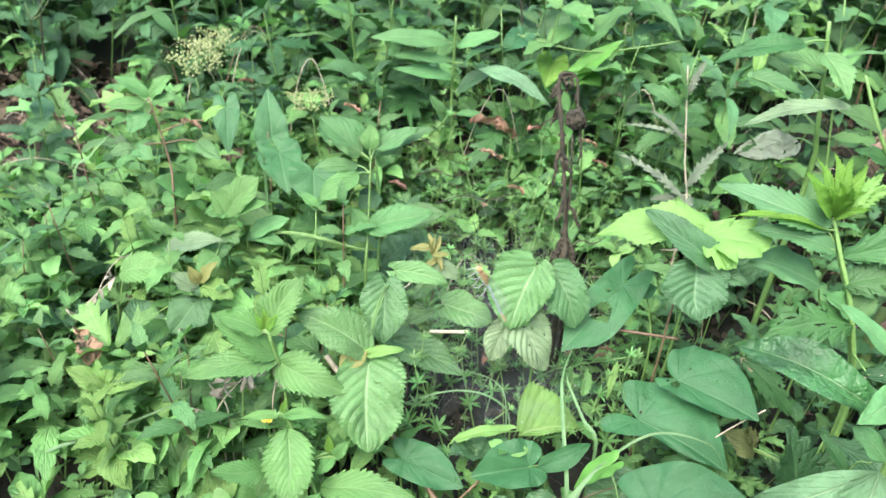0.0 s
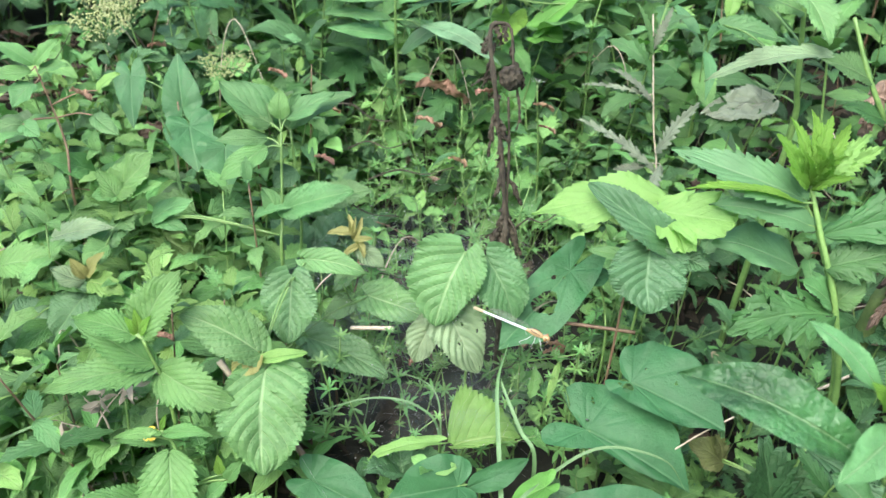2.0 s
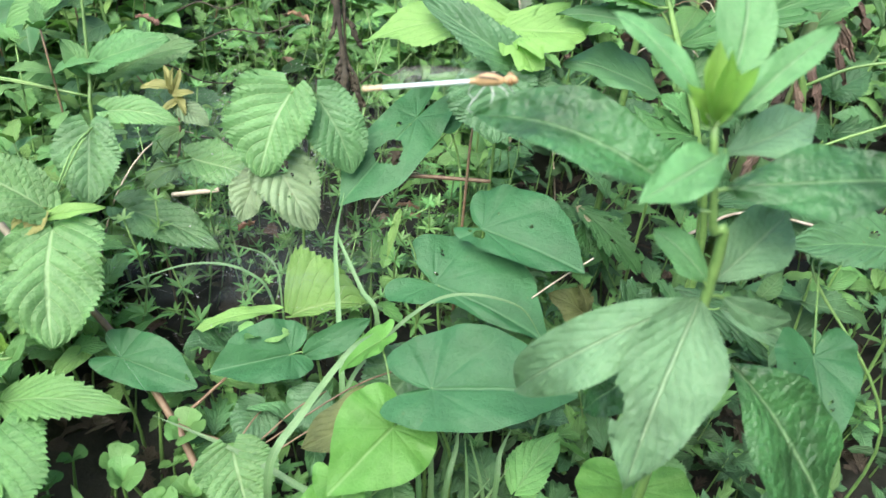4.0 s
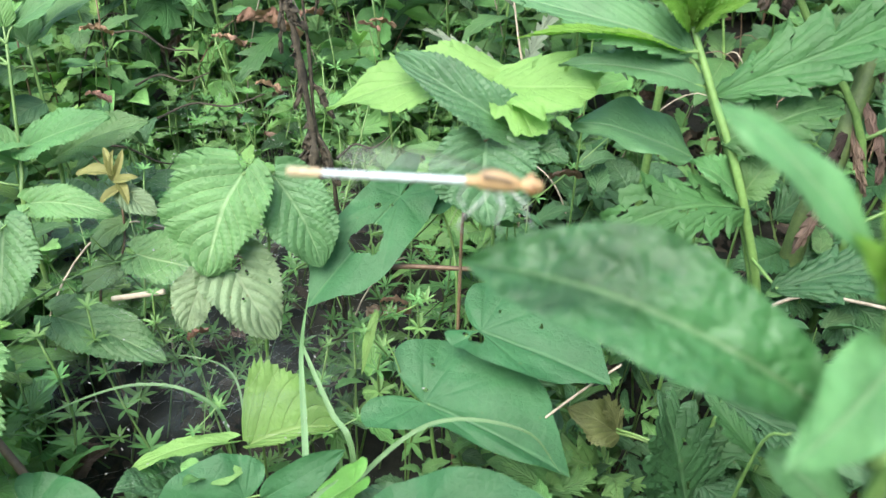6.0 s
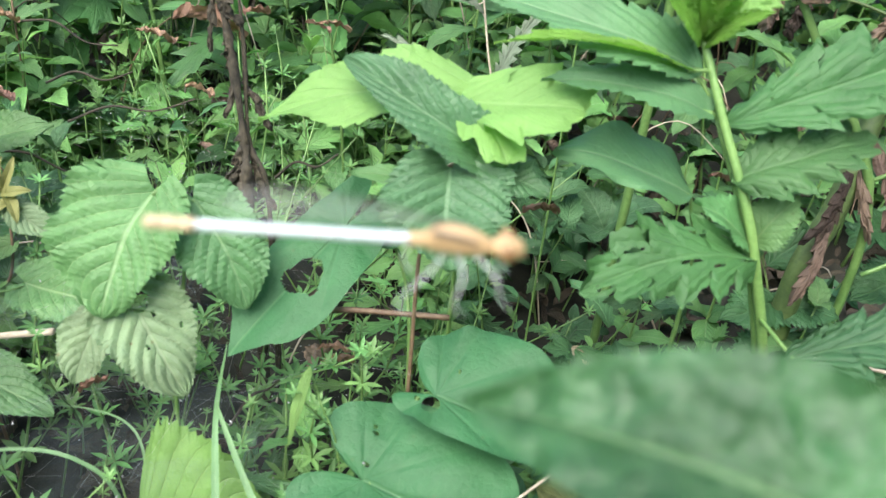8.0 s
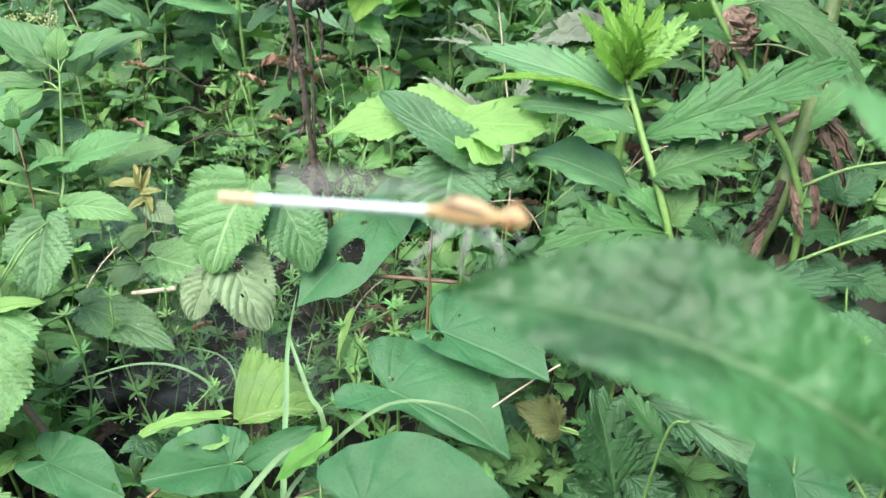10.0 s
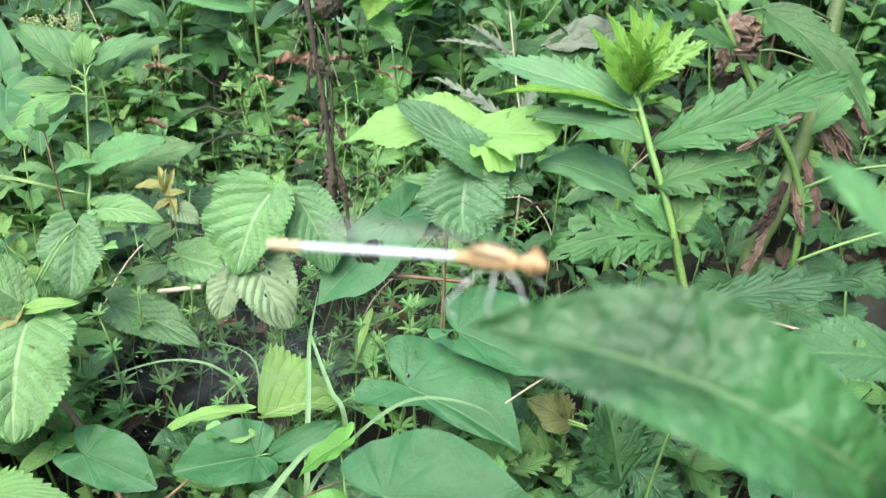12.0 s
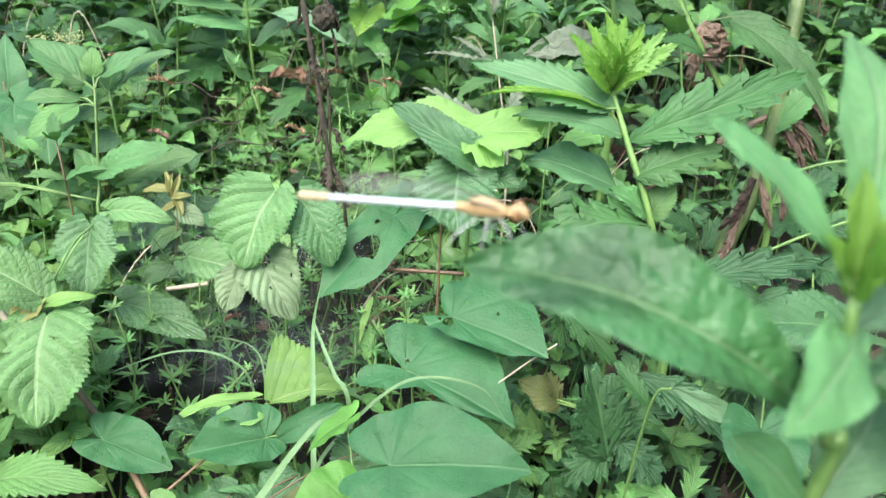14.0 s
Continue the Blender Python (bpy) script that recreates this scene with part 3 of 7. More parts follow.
def add_tube(vs, fs, line, r0, r1, sides=6, knots=0.0, seed=0):
    v, f = tube(line, r0, r1, sides, knots, seed)
    o = len(vs)
    vs.extend(v)
    fs.extend(tuple(i + o for i in g) for g in f)


def strand(name, pts, r0, r1, mat, parent=None, knots=0.0, sides=6, steps=6):
    vs, fs = [], []
    add_tube(vs, fs, smooth_line(pts, steps), r0, r1, sides, knots, len(pts))
    me = put_mesh(name, vs, fs, mat)
    return child(name, me, parent) if parent else new(name, me)


count = [0]


def herb(name, label, category, stem, leaves, r=0.0013, mat="stem", rtip=0.5, group="", root=True):
    """A plant: an empty at its root, a stem through the given points with a stalk to every leaf, and its leaves.
    Leaf rows: shape, material, base, tip, width, arch, roll, and further leaf_mesh arguments."""
    foot = Vector((stem[0][0], stem[0][1], 0.0))
    p = new(name)
    p.location = foot
    tagged(p, label, category, group)
    line = smooth_line([(stem[0][0], stem[0][1], -0.007)] * (1 if root and stem[0][2] > 0.008 else 0) + [Vector(s) for s in stem], 6)
    line = [q - foot for q in line]
    vs, fs = [], []
    add_tube(vs, fs, line, r, r * rtip, 7, 0.04, 3)
    for row in leaves:
        b = Vector(row[2]) - foot
        t = Vector(row[3]) - foot
        near = min(line, key=lambda q: (q - b).length + (0.6 * max(0.0, q.z - b.z)))
        if (near - b).length > 0.002:
            midp = near.lerp(b, 0.6) + Vector((0, 0, 0.08 * (near - b).length))
            child("leaf_stalk", put_mesh("leaf_stalk", *tube(smooth_line([near, midp, b + (t - b) * 0.04], 5), min(r * 0.5, 0.0007), min(r * 0.36, 0.0005), 5), MAT[mat]), p)
    child("stem", put_mesh("stem", vs, fs, MAT[mat]), p)
    for row in leaves:
        kind, mt, b, t, w, arch, roll = row[:7]
        extra = row[7] if len(row) > 7 else {}
        count[0] += 1
        L = (Vector(t) - Vector(b)).length
        ob = child("leaf", leaf_mesh(kind, MAT[mt], L, w, arch, count[0], **extra), p, Matrix.Translation(-foot) @ aim(b, t, roll))
    return p


# ---- ground ----
def ground_sheet():
    """One sheet of uneven soil, fine where the plants stand and coarse towards the horizon."""
    xs = np.r_[-400, -60, -12, -4, -2, np.linspace(-1.0, 1.2, 92), 2.5, 5, 13, 60, 400]
    ys = np.r_[-400, -60, -12, -4, -1.5, -0.6, np.linspace(-0.2, 1.8, 86), 3, 5, 13, 60, 400]
    vs = [(x, y, 0.008 * noise.noise((x * 13, y * 13, 0)) + 0.004 * noise.noise((x * 45, y * 45, 2)) - 0.003) for y in ys for x in xs]
    k = len(xs)
    fs = [(j * k + i, j * k + i + 1, (j + 1) * k + i + 1, (j + 1) * k + i) for j in range(len(ys) - 1) for i in range(k - 1)]
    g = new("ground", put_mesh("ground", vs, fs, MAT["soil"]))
    tagged(g, "moist soil, darkened for the shade under dense green weeds", "ground", kind="structure")


ground_sheet()


# ---- loose strands, blades, dead leaves ----
def loose(name, label, category, pts, r0, r1, mat, knots=0.0):
    ob = strand(name, pts, r0, r1, MAT[mat], None, knots)
    return tagged(ob, label, category)


def blade_mesh(pts, w, steps=7):
    """A grass blade along pts: a keeled strip that tapers to its tip."""
    line = smooth_line(pts, steps)
    vs, uv, fs = [], [], []
    n = len(line)
    for i, q in enumerate(line):
        u = i / (n - 1)
        d = (line[min(i + 1, n - 1)] - line[max(i - 1, 0)]).normalized()
        x = d.cross(FACE)
        x = x.normalized() if x.length > 1e-3 else Vector((1, 0, 0))
        z = x.cross(d)
        h = w / 2 * min(1.0, 0.55 + 2 * u) * (1 - u**3 * 0.92)
        for v in (-1, 0, 1):
            vs.append(q + x * (h * v) + z * (abs(v) * h * 0.35))
            uv.append((v * 0.5 + 0.5, u))
        if i:
            a = (i - 1) * 3
            fs += [(a, a + 1, a + 4, a + 3), (a + 1, a + 2, a + 5, a + 4)]
    return put_mesh("grass_blade", vs, fs, MAT["grass"], uv)


def blade(label, pts, w):
    pts = [Vector(q) for q in pts]
    low = pts[0] if pts[0].z < pts[-1].z else pts[-1]
    foot = Vector((low.x, low.y, -0.005))
    if low is pts[0]:
        pts = [foot] + pts
    else:
        pts = pts + [foot]
        pts.reverse()
    return tagged(new("grass_blade", blade_mesh(pts, w)), label, "grass")


def fallen(c, size, turn, mat="rust"):
    """A curled dead leaf caught among the plants."""
    count[0] += 1
    m = leaf_mesh("bright", MAT[mat], size, size * 0.6, 0.10, count[0], curl=-0.2, crumple=0.14)
    ob = new("dead_leaf", m)
    ob.matrix_basis = Matrix.Translation(c) @ pose(0, 0, 0, 0, 0, turn + 70) @ pose(0, 0, 0, 14, 25, 0) @ Matrix.Translation((0, -size / 2, 0))
    tagged(ob, "curled reddish-brown dead leaf caught among green weeds", "dead leaf", "fallen leaves")


def dead_plant():
    foot = Vector((DEAD_STEM[0][0], DEAD_STEM[0][1], 0))
    p = new("dead_herb")
    p.location = foot
    tagged(p, "withered dark brown upright stem with shrivelled hanging leaves", "dead plant")
    pts = [Vector((foot.x + 0.004, foot.y, -0.01))] + [Vector(q) for q in DEAD_STEM]
    child("stem", put_mesh("stem", *tube([q - foot for q in smooth_line(pts, 7)], 0.0019, 0.0007, 8, 0.35, 5), MAT["bark"]), p)
    side = [q + Vector((0.004 + 0.003 * math.sin(i * 2.1), 0.002, 0)) for i, q in enumerate(pts[:5])]
    child("side_stem", put_mesh("side_stem", *tube([q - foot for q in smooth_line(side, 7)], 0.0012, 0.0006, 6, 0.3, 9), MAT["bark"]), p)
    for i, (b, t, w) in enumerate(DEAD_LEAVES):
        L = (Vector(t) - Vector(b)).length
        child("leaf", leaf_mesh("gypsy", MAT["bark"], L, w * 0.8, 0.10, 900 + i, curl=0.7, crumple=0.45), p, Matrix.Translation(-foot) @ aim(b, t, 35 * math.sin(i * 3.0)))
    rnd = random.Random(77)
    line = smooth_line(pts, 7)
    for i in range(13):
        b = line[rnd.randrange(4, len(line) - 1)]
        t = b + Vector((rnd.uniform(-1, 1) * 0.5, rnd.uniform(-1, 0.3) * 0.4, -1)) * rnd.uniform(0.006, 0.015)
        L = (t - b).length
        child("leaf", leaf_mesh("lobe", MAT["bark"], L, L * 0.4, 0.10, 950 + i, curl=0.7, crumple=0.4, fine=0.5), p, Matrix.Translation(-foot) @ aim(b, t, rnd.uniform(-60, 60)))
    pod = bmesh.new()
    bmesh.ops.create_icosphere(pod, subdivisions=3, radius=0.0058)
    for v in pod.verts:
        v.co = Vector((v.co.x * 0.95, v.co.y * 0.8, v.co.z * 1.1)) * (1 + 0.35 * noise.noise(v.co * 500) + 0.15 * noise.noise(v.co * 1500))
    me = bpy.data.meshes.new("seed_head")
    pod.to_mesh(me)
    pod.free()
    me.materials.append(MAT["bark"])
    child("seed_head", me, p, Matrix.Translation(Vector(DEAD_STEM[-1]) - foot + Vector((-0.001, -0.001, -0.005))), "shrivelled blackish seed head")


def umbel(at, size, label, mat="cream", dense=46):
    """A flat head of tiny florets on rays, on a thin stalk."""
    at = Vector(at)
    foot = Vector((at.x + 0.01, at.y + 0.008, 0))
    p = new("umbel")
    p.location = foot
    tagged(p, label, "wild flower", "umbels")
    top = at - foot
    child("stalk", put_mesh("stalk", *tube(smooth_line([(0, 0, -0.006), top * 0.5 + Vector((0.004, 0, 0)), top - Vector((0, 0, size * 0.45))], 6), 0.0009, 0.0006, 6), MAT["stem"]), p)
    rnd = random.Random(int(at.x * 9000))
    vs, fs = [], []
    ray_v, ray_f = [], []
    for k in range(dense):
        a, d = rnd.uniform(0, 6.283), size * 0.5 * math.sqrt(rnd.random())
        q = top + Vector((d * math.cos(a), d * math.sin(a), rnd.uniform(-0.2, 0.16) * size))
        if k % 2 == 0:
            add_tube(ray_v, ray_f, [top - Vector((0, 0, size * 0.45)), (top - Vector((0, 0, size * 0.3))).lerp(q, 0.5), q], 0.0003, 0.0002, 4)
        for j in range(9):
            s = size * 0.019 * rnd.uniform(0.6, 1.4)
            c = q + Vector((rnd.gauss(0, 1), rnd.gauss(0, 1), rnd.gauss(0, 0.7))) * size * 0.06
            o = len(vs)
            vs += [c + Vector(e) * s for e in ((1, 0, 0), (0, 1, 0), (-1, 0, 0), (0, -1, 0), (0, 0, 1), (0, 0, -1))]
            fs += [(o + i, o + (i + 1) % 4, o + 4) for i in range(4)] + [(o + (i + 1) % 4, o + i, o + 5) for i in range(4)]
    tagged(child("flower_rays", put_mesh("flower_rays", ray_v, ray_f, MAT["stem"]), p), kind="stuff")
    tagged(child("floret_cluster", put_mesh("floret_cluster", vs, fs, MAT[mat]), p), kind="stuff")


def seed_grass(label, pts, n=9):
    """A dry grass stalk that carries small seed husks near its end."""
    pts = [Vector(q) for q in pts]
    foot = Vector((pts[0].x, pts[0].y, 0))
    p = new("dry_grass")
    p.location = foot
    tagged(p, label, "grass", "dry grasses")
    line = smooth_line([Vector((foot.x, foot.y, -0.005))] + pts, 6)
    child("stalk", put_mesh("stalk", *tube([q - foot for q in line], 0.0006, 0.0003, 5), MAT["straw"]), p)
    rnd = random.Random(int(pts[-1].x * 7000))
    for k in range(n):
        b = line[-1 - int(k * 0.8)]
        t = b + Vector((rnd.uniform(-1, 1), rnd.uniform(-1, 0.3), rnd.uniform(-1, 0.6))).normalized() * 0.010
        child("husk", leaf_mesh("needle", MAT["straw"], 0.0095, 0.0028, 0.1, k), p, Matrix.Translation(-foot) @ aim(b, t, 40 * k))


def small_flower(at, size):
    at = Vector(at)
    p = new("flower")
    p.location = (at.x, at.y + 0.004, 0)
    tagged(p, "small yellow wild flower on a thin stalk", "wild flower")
    o = at - p.location
    child("stalk", put_mesh("stalk", *tube(smooth_line([(0, 0, -0.005), o * 0.6, o], 5), 0.0006, 0.0005, 5), MAT["stem"]), p)
    me = leaf_mesh("clover", MAT["flower"], size * 0.55, size * 0.45, 0.1, 3)
    for k in range(5):
        child("petal", me, p, Matrix.Translation(o) @ pose(0, 0, 0, 20, 0, 0) @ pose(0, 0, 0, 0, 0, 72 * k) @ pose(0, 0, 0, 15, 0, 0))


def spider_web(seed, box, n):
    """A torn sheet of very fine threads between the stems, with specks of debris."""
    rnd = random.Random(seed)
    vs, fs = [], []
    for k in range(n):
        a = Vector((rnd.uniform(box[0], box[1]), rnd.uniform(box[2], box[3]), rnd.uniform(box[4], box[5])))
        w = rnd.uniform(0, 6.283)
        b = a + Vector((math.cos(w), math.sin(w) * 0.8, rnd.uniform(-0.25, 0.25))) * rnd.uniform(0.02, 0.08)
        mid = a.lerp(b, 0.5) - Vector((0, 0, 0.004 * rnd.random()))
        add_tube(vs, fs, [a, mid, b], 0.00002, 0.00002, 3)
    p = new("spider_web", put_mesh("spider_web", vs, fs, MAT["web"]))
    tagged(p, "thin grey torn spider web stretched between low stems", "spider web", kind="stuff")
    vs, fs = [], []
    for k in range(n):
        c = Vector((rnd.uniform(box[0], box[1]), rnd.uniform(box[2], box[3]), rnd.uniform(box[4], box[5])))
        add_tube(vs, fs, [c, c + Vector((rnd.uniform(-1, 1), rnd.uniform(-1, 1), 0.4)) * 0.0008], 0.0003, 0.0002, 4)
    tagged(new("web_debris", put_mesh("web_debris", vs, fs, MAT["web"])), "tiny white specks of debris in the web", "debris", kind="stuff")

# ---- the plants that can be told apart ----
herb("bramble", "trailing bramble with pleated light green toothed leaves, one chewed", "bramble", [(0.06696, 0.4223, 0.08081), (0.07066, 0.44085, 0.12475), (0.06875, 0.44335, 0.14602)], [
    ("bramble", "bramble", (0.06367, 0.44335, 0.14627), (0.04921, 0.41925, 0.11827), 0.0371, 0.05, 0, {'sides': (0.8, 1.2), 'bend': -0.03, 'sag': 0.06, 'fine': 1.3}),
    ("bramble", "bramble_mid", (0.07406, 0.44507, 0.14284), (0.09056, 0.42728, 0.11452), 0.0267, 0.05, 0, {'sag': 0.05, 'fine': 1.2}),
    ("bramble", "bramble_pale", (0.05395, 0.43262, 0.12011), (0.07254, 0.41074, 0.09507), 0.0275, 0.06, 0, {'eaten': 0.05, 'hole': (0.18, -0.1, 0.1, 0.25)}),
    ("bramble", "bramble_pale", (0.04969, 0.42918, 0.11348), (0.04002, 0.41478, 0.09702), 0.0175, 0.06, 0),
], r=0.00084, mat="stem", rtip=0.5)
herb("bramble", "trailing bramble with broad drooping pleated leaf and yellowing leaflet", "bramble", [(-0.04459, 0.39325, 0.0694), (-0.03955, 0.39679, 0.09676), (-0.03192, 0.39822, 0.11395)], [
    ("bramble", "bramble", (-0.02924, 0.39419, 0.10878), (-0.02645, 0.35535, 0.08200), 0.0414, 0.05, 0, {'sag': 0.05, 'fine': 1.4, 'sides': (1.1, 0.9)}),
    ("bramble", "bramble", (-0.03364, 0.39981, 0.11573), (-0.0689, 0.40601, 0.133), 0.0235, 0.1, 0),
    ("bramble", "yellow", (-0.03313, 0.39858, 0.11425), (-0.04518, 0.39228, 0.10733), 0.0134, 0.06, 0),
    ("bramble", "bright", (-0.03023, 0.39769, 0.11347), (-0.00985, 0.40043, 0.11577), 0.0068, 0.12, 0),
    ("bramble", "bramble_mid", (-0.02328, 0.44282, 0.12781), (-0.02300, 0.41923, 0.10298), 0.0274, 0.06, 0),
    ("bramble", "bramble", (-0.01814, 0.45618, 0.12823), (0.01384, 0.44773, 0.12685), 0.0137, 0.1, 15),
    ("bramble", "bramble_mid", (-0.01840, 0.44855, 0.08025), (0.02622, 0.43054, 0.07001), 0.0233, 0.06, 0),
    ("bramble", "bramble", (0.01293, 0.46479, 0.09757), (0.04389, 0.45444, 0.09369), 0.0230, 0.08, 0),
], r=0.00098, mat="stem", rtip=0.5)
herb("bramble_shoot", "thin bramble shoot with small yellow-orange leaves", "bramble", [(-0.00665, 0.46489, 0.07312), (0.0053, 0.47244, 0.09504), (0.00686, 0.47909, 0.11469), (0.00307, 0.48638, 0.1267)], [
    ("bramble", "yellow", (0.00309, 0.48548, 0.12559), (0.00105, 0.49057, 0.13393), 0.0034, 0.10, 20, {'crease': 0.5}),
    ("bramble", "yellow", (0.00397, 0.48455, 0.12452), (-0.01014, 0.48429, 0.12488), 0.0056, 0.10, 0, {'crease': 0.4}),
    ("bramble", "yellow", (0.00484, 0.48361, 0.12346), (0.00873, 0.48933, 0.13324), 0.0034, 0.10, 20, {'crease': 0.5}),
    ("bramble", "yellow", (0.00659, 0.48175, 0.12133), (0.01078, 0.47498, 0.11561), 0.0040, 0.10, -15, {'crease': 0.5}),
    ("bramble", "bramble_pale", (0.00708, 0.48178, 0.11806), (0.02127, 0.47449, 0.11056), 0.0117, 0.05, 0),
    ("bramble", "herb", (0.0065, 0.47671, 0.10608), (-0.00572, 0.46706, 0.09833), 0.0105, 0.05, 0),
    ("bramble", "herb", (0.00539, 0.46878, 0.09049), (-0.01013, 0.46022, 0.08372), 0.0138, 0.06, 0),
    ("bramble", "yellow", (0.00420, 0.48400, 0.12380), (0.00560, 0.48760, 0.13420), 0.0026, 0.12, 0, {'crease': 0.5}),
    ("bramble", "yellow", (0.00560, 0.48280, 0.12250), (0.01500, 0.48150, 0.12450), 0.0040, 0.12, 10, {'crease': 0.4}),
    ("bramble", "yellow", (0.00680, 0.48100, 0.11950), (-0.00100, 0.47700, 0.11500), 0.0042, 0.12, 0, {'crease': 0.4}),
], r=0.0007, mat="stem_red", rtip=0.5)
herb("bramble", "low bramble leaf with two pale ribbed leaflets", "bramble", [(0.06579, 0.39265, 0.05255), (0.06699, 0.3919, 0.06081)], [
    ("bright", "fresh", (0.06149, 0.39231, 0.06138), (0.09506, 0.39293, 0.06767), 0.0295, 0.05, 0, {'sides': (1.62, 0.3), 'crease': 0.4, 'fine': 1.3}),
], r=0.0007, mat="stem", rtip=0.5)
herb("bramble", "pale leaf seen nearly edge on with frilled margin", "herb", [(0.0542, 0.39189, 0.05679), (0.05332, 0.39183, 0.06329)], [
    ("bramble", "bright", (0.05332, 0.39183, 0.06329), (0.01849, 0.38587, 0.0567), 0.0086, 0.12, 30),
], r=0.0007, mat="stem", rtip=0.5)
herb("hemp_nettle", "tall toothed hemp-nettle with a pale green growing tip", "nettle", [(-0.06926, 0.3735, 0.0269), (-0.07312, 0.38428, 0.0716), (-0.07628, 0.38929, 0.10236), (-0.0823, 0.39165, 0.12937)], [
    ("nettle", "nettle", (-0.08242, 0.39289, 0.13108), (-0.06551, 0.4072, 0.1573), 0.0210, 0.05, 0),
    ("nettle", "nettle", (-0.08691, 0.39281, 0.13085), (-0.10988, 0.38936, 0.14342), 0.0146, 0.05, 0),
    ("nettle", "nettle", (-0.08072, 0.39056, 0.11595), (-0.11324, 0.39524, 0.13952), 0.0172, 0.06, -10),
    ("nettle", "nettle", (-0.0806, 0.39183, 0.11174), (-0.12717, 0.37498, 0.11113), 0.0190, 0.08, 0),
    ("nettle", "nettle", (-0.07724, 0.39078, 0.11037), (-0.03934, 0.37671, 0.10383), 0.0226, 0.12, 10),
    ("nettle", "shoot", (-0.08506, 0.39284, 0.13095), (-0.08987, 0.39506, 0.13987), 0.0040, 0.06, 0),
    ("nettle", "shoot", (-0.08429, 0.39317, 0.13142), (-0.08559, 0.39699, 0.14265), 0.0045, 0.06, 0),
    ("nettle", "shoot", (-0.08374, 0.39287, 0.13102), (-0.07809, 0.39528, 0.14048), 0.0051, 0.06, 0),
    ("nettle", "nettle", (-0.07312, 0.38428, 0.0716), (-0.10032, 0.37638, 0.0779), 0.0079, 0.05, 0),
    ("nettle", "nettle", (-0.07227, 0.3843, 0.07165), (-0.04439, 0.38042, 0.07896), 0.0079, 0.05, 0),
], r=0.0015, mat="stem", rtip=0.5)
herb("hemp_nettle", "tall toothed hemp-nettle with broad lower leaves", "nettle", [(-0.04812, 0.34291, 0.02876), (-0.05322, 0.34873, 0.05225), (-0.06796, 0.36694, 0.08448), (-0.07401, 0.37024, 0.09353)], [
    ("nettle", "nettle", (-0.0701, 0.36407, 0.08403), (-0.06806, 0.33305, 0.0591), 0.0278, 0.06, 0),
    ("nettle", "nettle", (-0.08216, 0.35358, 0.06629), (-0.10837, 0.34434, 0.0743), 0.0148, 0.08, 0),
    ("nettle", "nettle", (-0.0485, 0.35153, 0.05625), (0.00276, 0.33915, 0.0633), 0.0198, 0.1, 0),
    ("nettle", "shoot", (-0.07401, 0.37024, 0.09353), (-0.07117, 0.37217, 0.10184), 0.0035, 0.06, 0),
    ("nettle", "nettle", (-0.07491, 0.36912, 0.09203), (-0.09511, 0.36631, 0.09191), 0.0055, 0.06, 0),
    ("nettle", "nettle", (-0.07213, 0.36899, 0.09218), (-0.04922, 0.36543, 0.09587), 0.0070, 0.06, 0),
    ("bramble", "nettle", (-0.0459, 0.33869, 0.05736), (-0.04359, 0.29787, 0.04042), 0.0448, 0.06, 0),
    ("nettle", "shoot", (-0.04678, 0.36106, 0.0739), (-0.04846, 0.3646, 0.08372), 0.0051, 0.06, 0),
    ("nettle", "nettle", (-0.04556, 0.35952, 0.07212), (-0.054, 0.35159, 0.06692), 0.0076, 0.06, 0),
    ("nettle", "nettle", (-0.04438, 0.35946, 0.07218), (-0.0367, 0.36261, 0.08254), 0.0076, 0.06, 0),
], r=0.0014, mat="stem", rtip=0.5)
herb("wood_sorrel", "patch of clover-like round leaflets close to the soil", "clover", [(-0.09016, 0.34788, 0.0303)], [
    ("clover", "clover", (-0.08793, 0.35178, 0.04661), (-0.09633, 0.3514, 0.05081), 0.0109, 0.06, 0),
    ("clover", "clover", (-0.08744, 0.3513, 0.04607), (-0.0889, 0.34061, 0.0438), 0.0114, 0.06, 0),
    ("clover", "clover", (-0.08647, 0.35126, 0.04612), (-0.079, 0.34657, 0.04671), 0.0119, 0.06, 0),
    ("clover", "clover", (-0.083, 0.34404, 0.04312), (-0.07513, 0.33412, 0.04285), 0.0128, 0.06, 0),
    ("clover", "clover", (-0.0842, 0.34409, 0.04305), (-0.09109, 0.33527, 0.04252), 0.0118, 0.06, 0),
    ("clover", "clover", (-0.0933, 0.32977, 0.03543), (-0.09793, 0.32146, 0.03577), 0.0115, 0.06, 0),
    ("clover", "clover", (-0.09213, 0.32972, 0.0355), (-0.08368, 0.3201, 0.03566), 0.0115, 0.06, 0),
    ("clover", "clover", (-0.06603, 0.34549, 0.0412), (-0.05687, 0.3377, 0.04371), 0.0103, 0.06, 0),
    ("clover", "clover", (-0.06652, 0.34551, 0.04118), (-0.0682, 0.33641, 0.04086), 0.0093, 0.06, 0),
], r=0.00056, mat="stem", rtip=0.5)
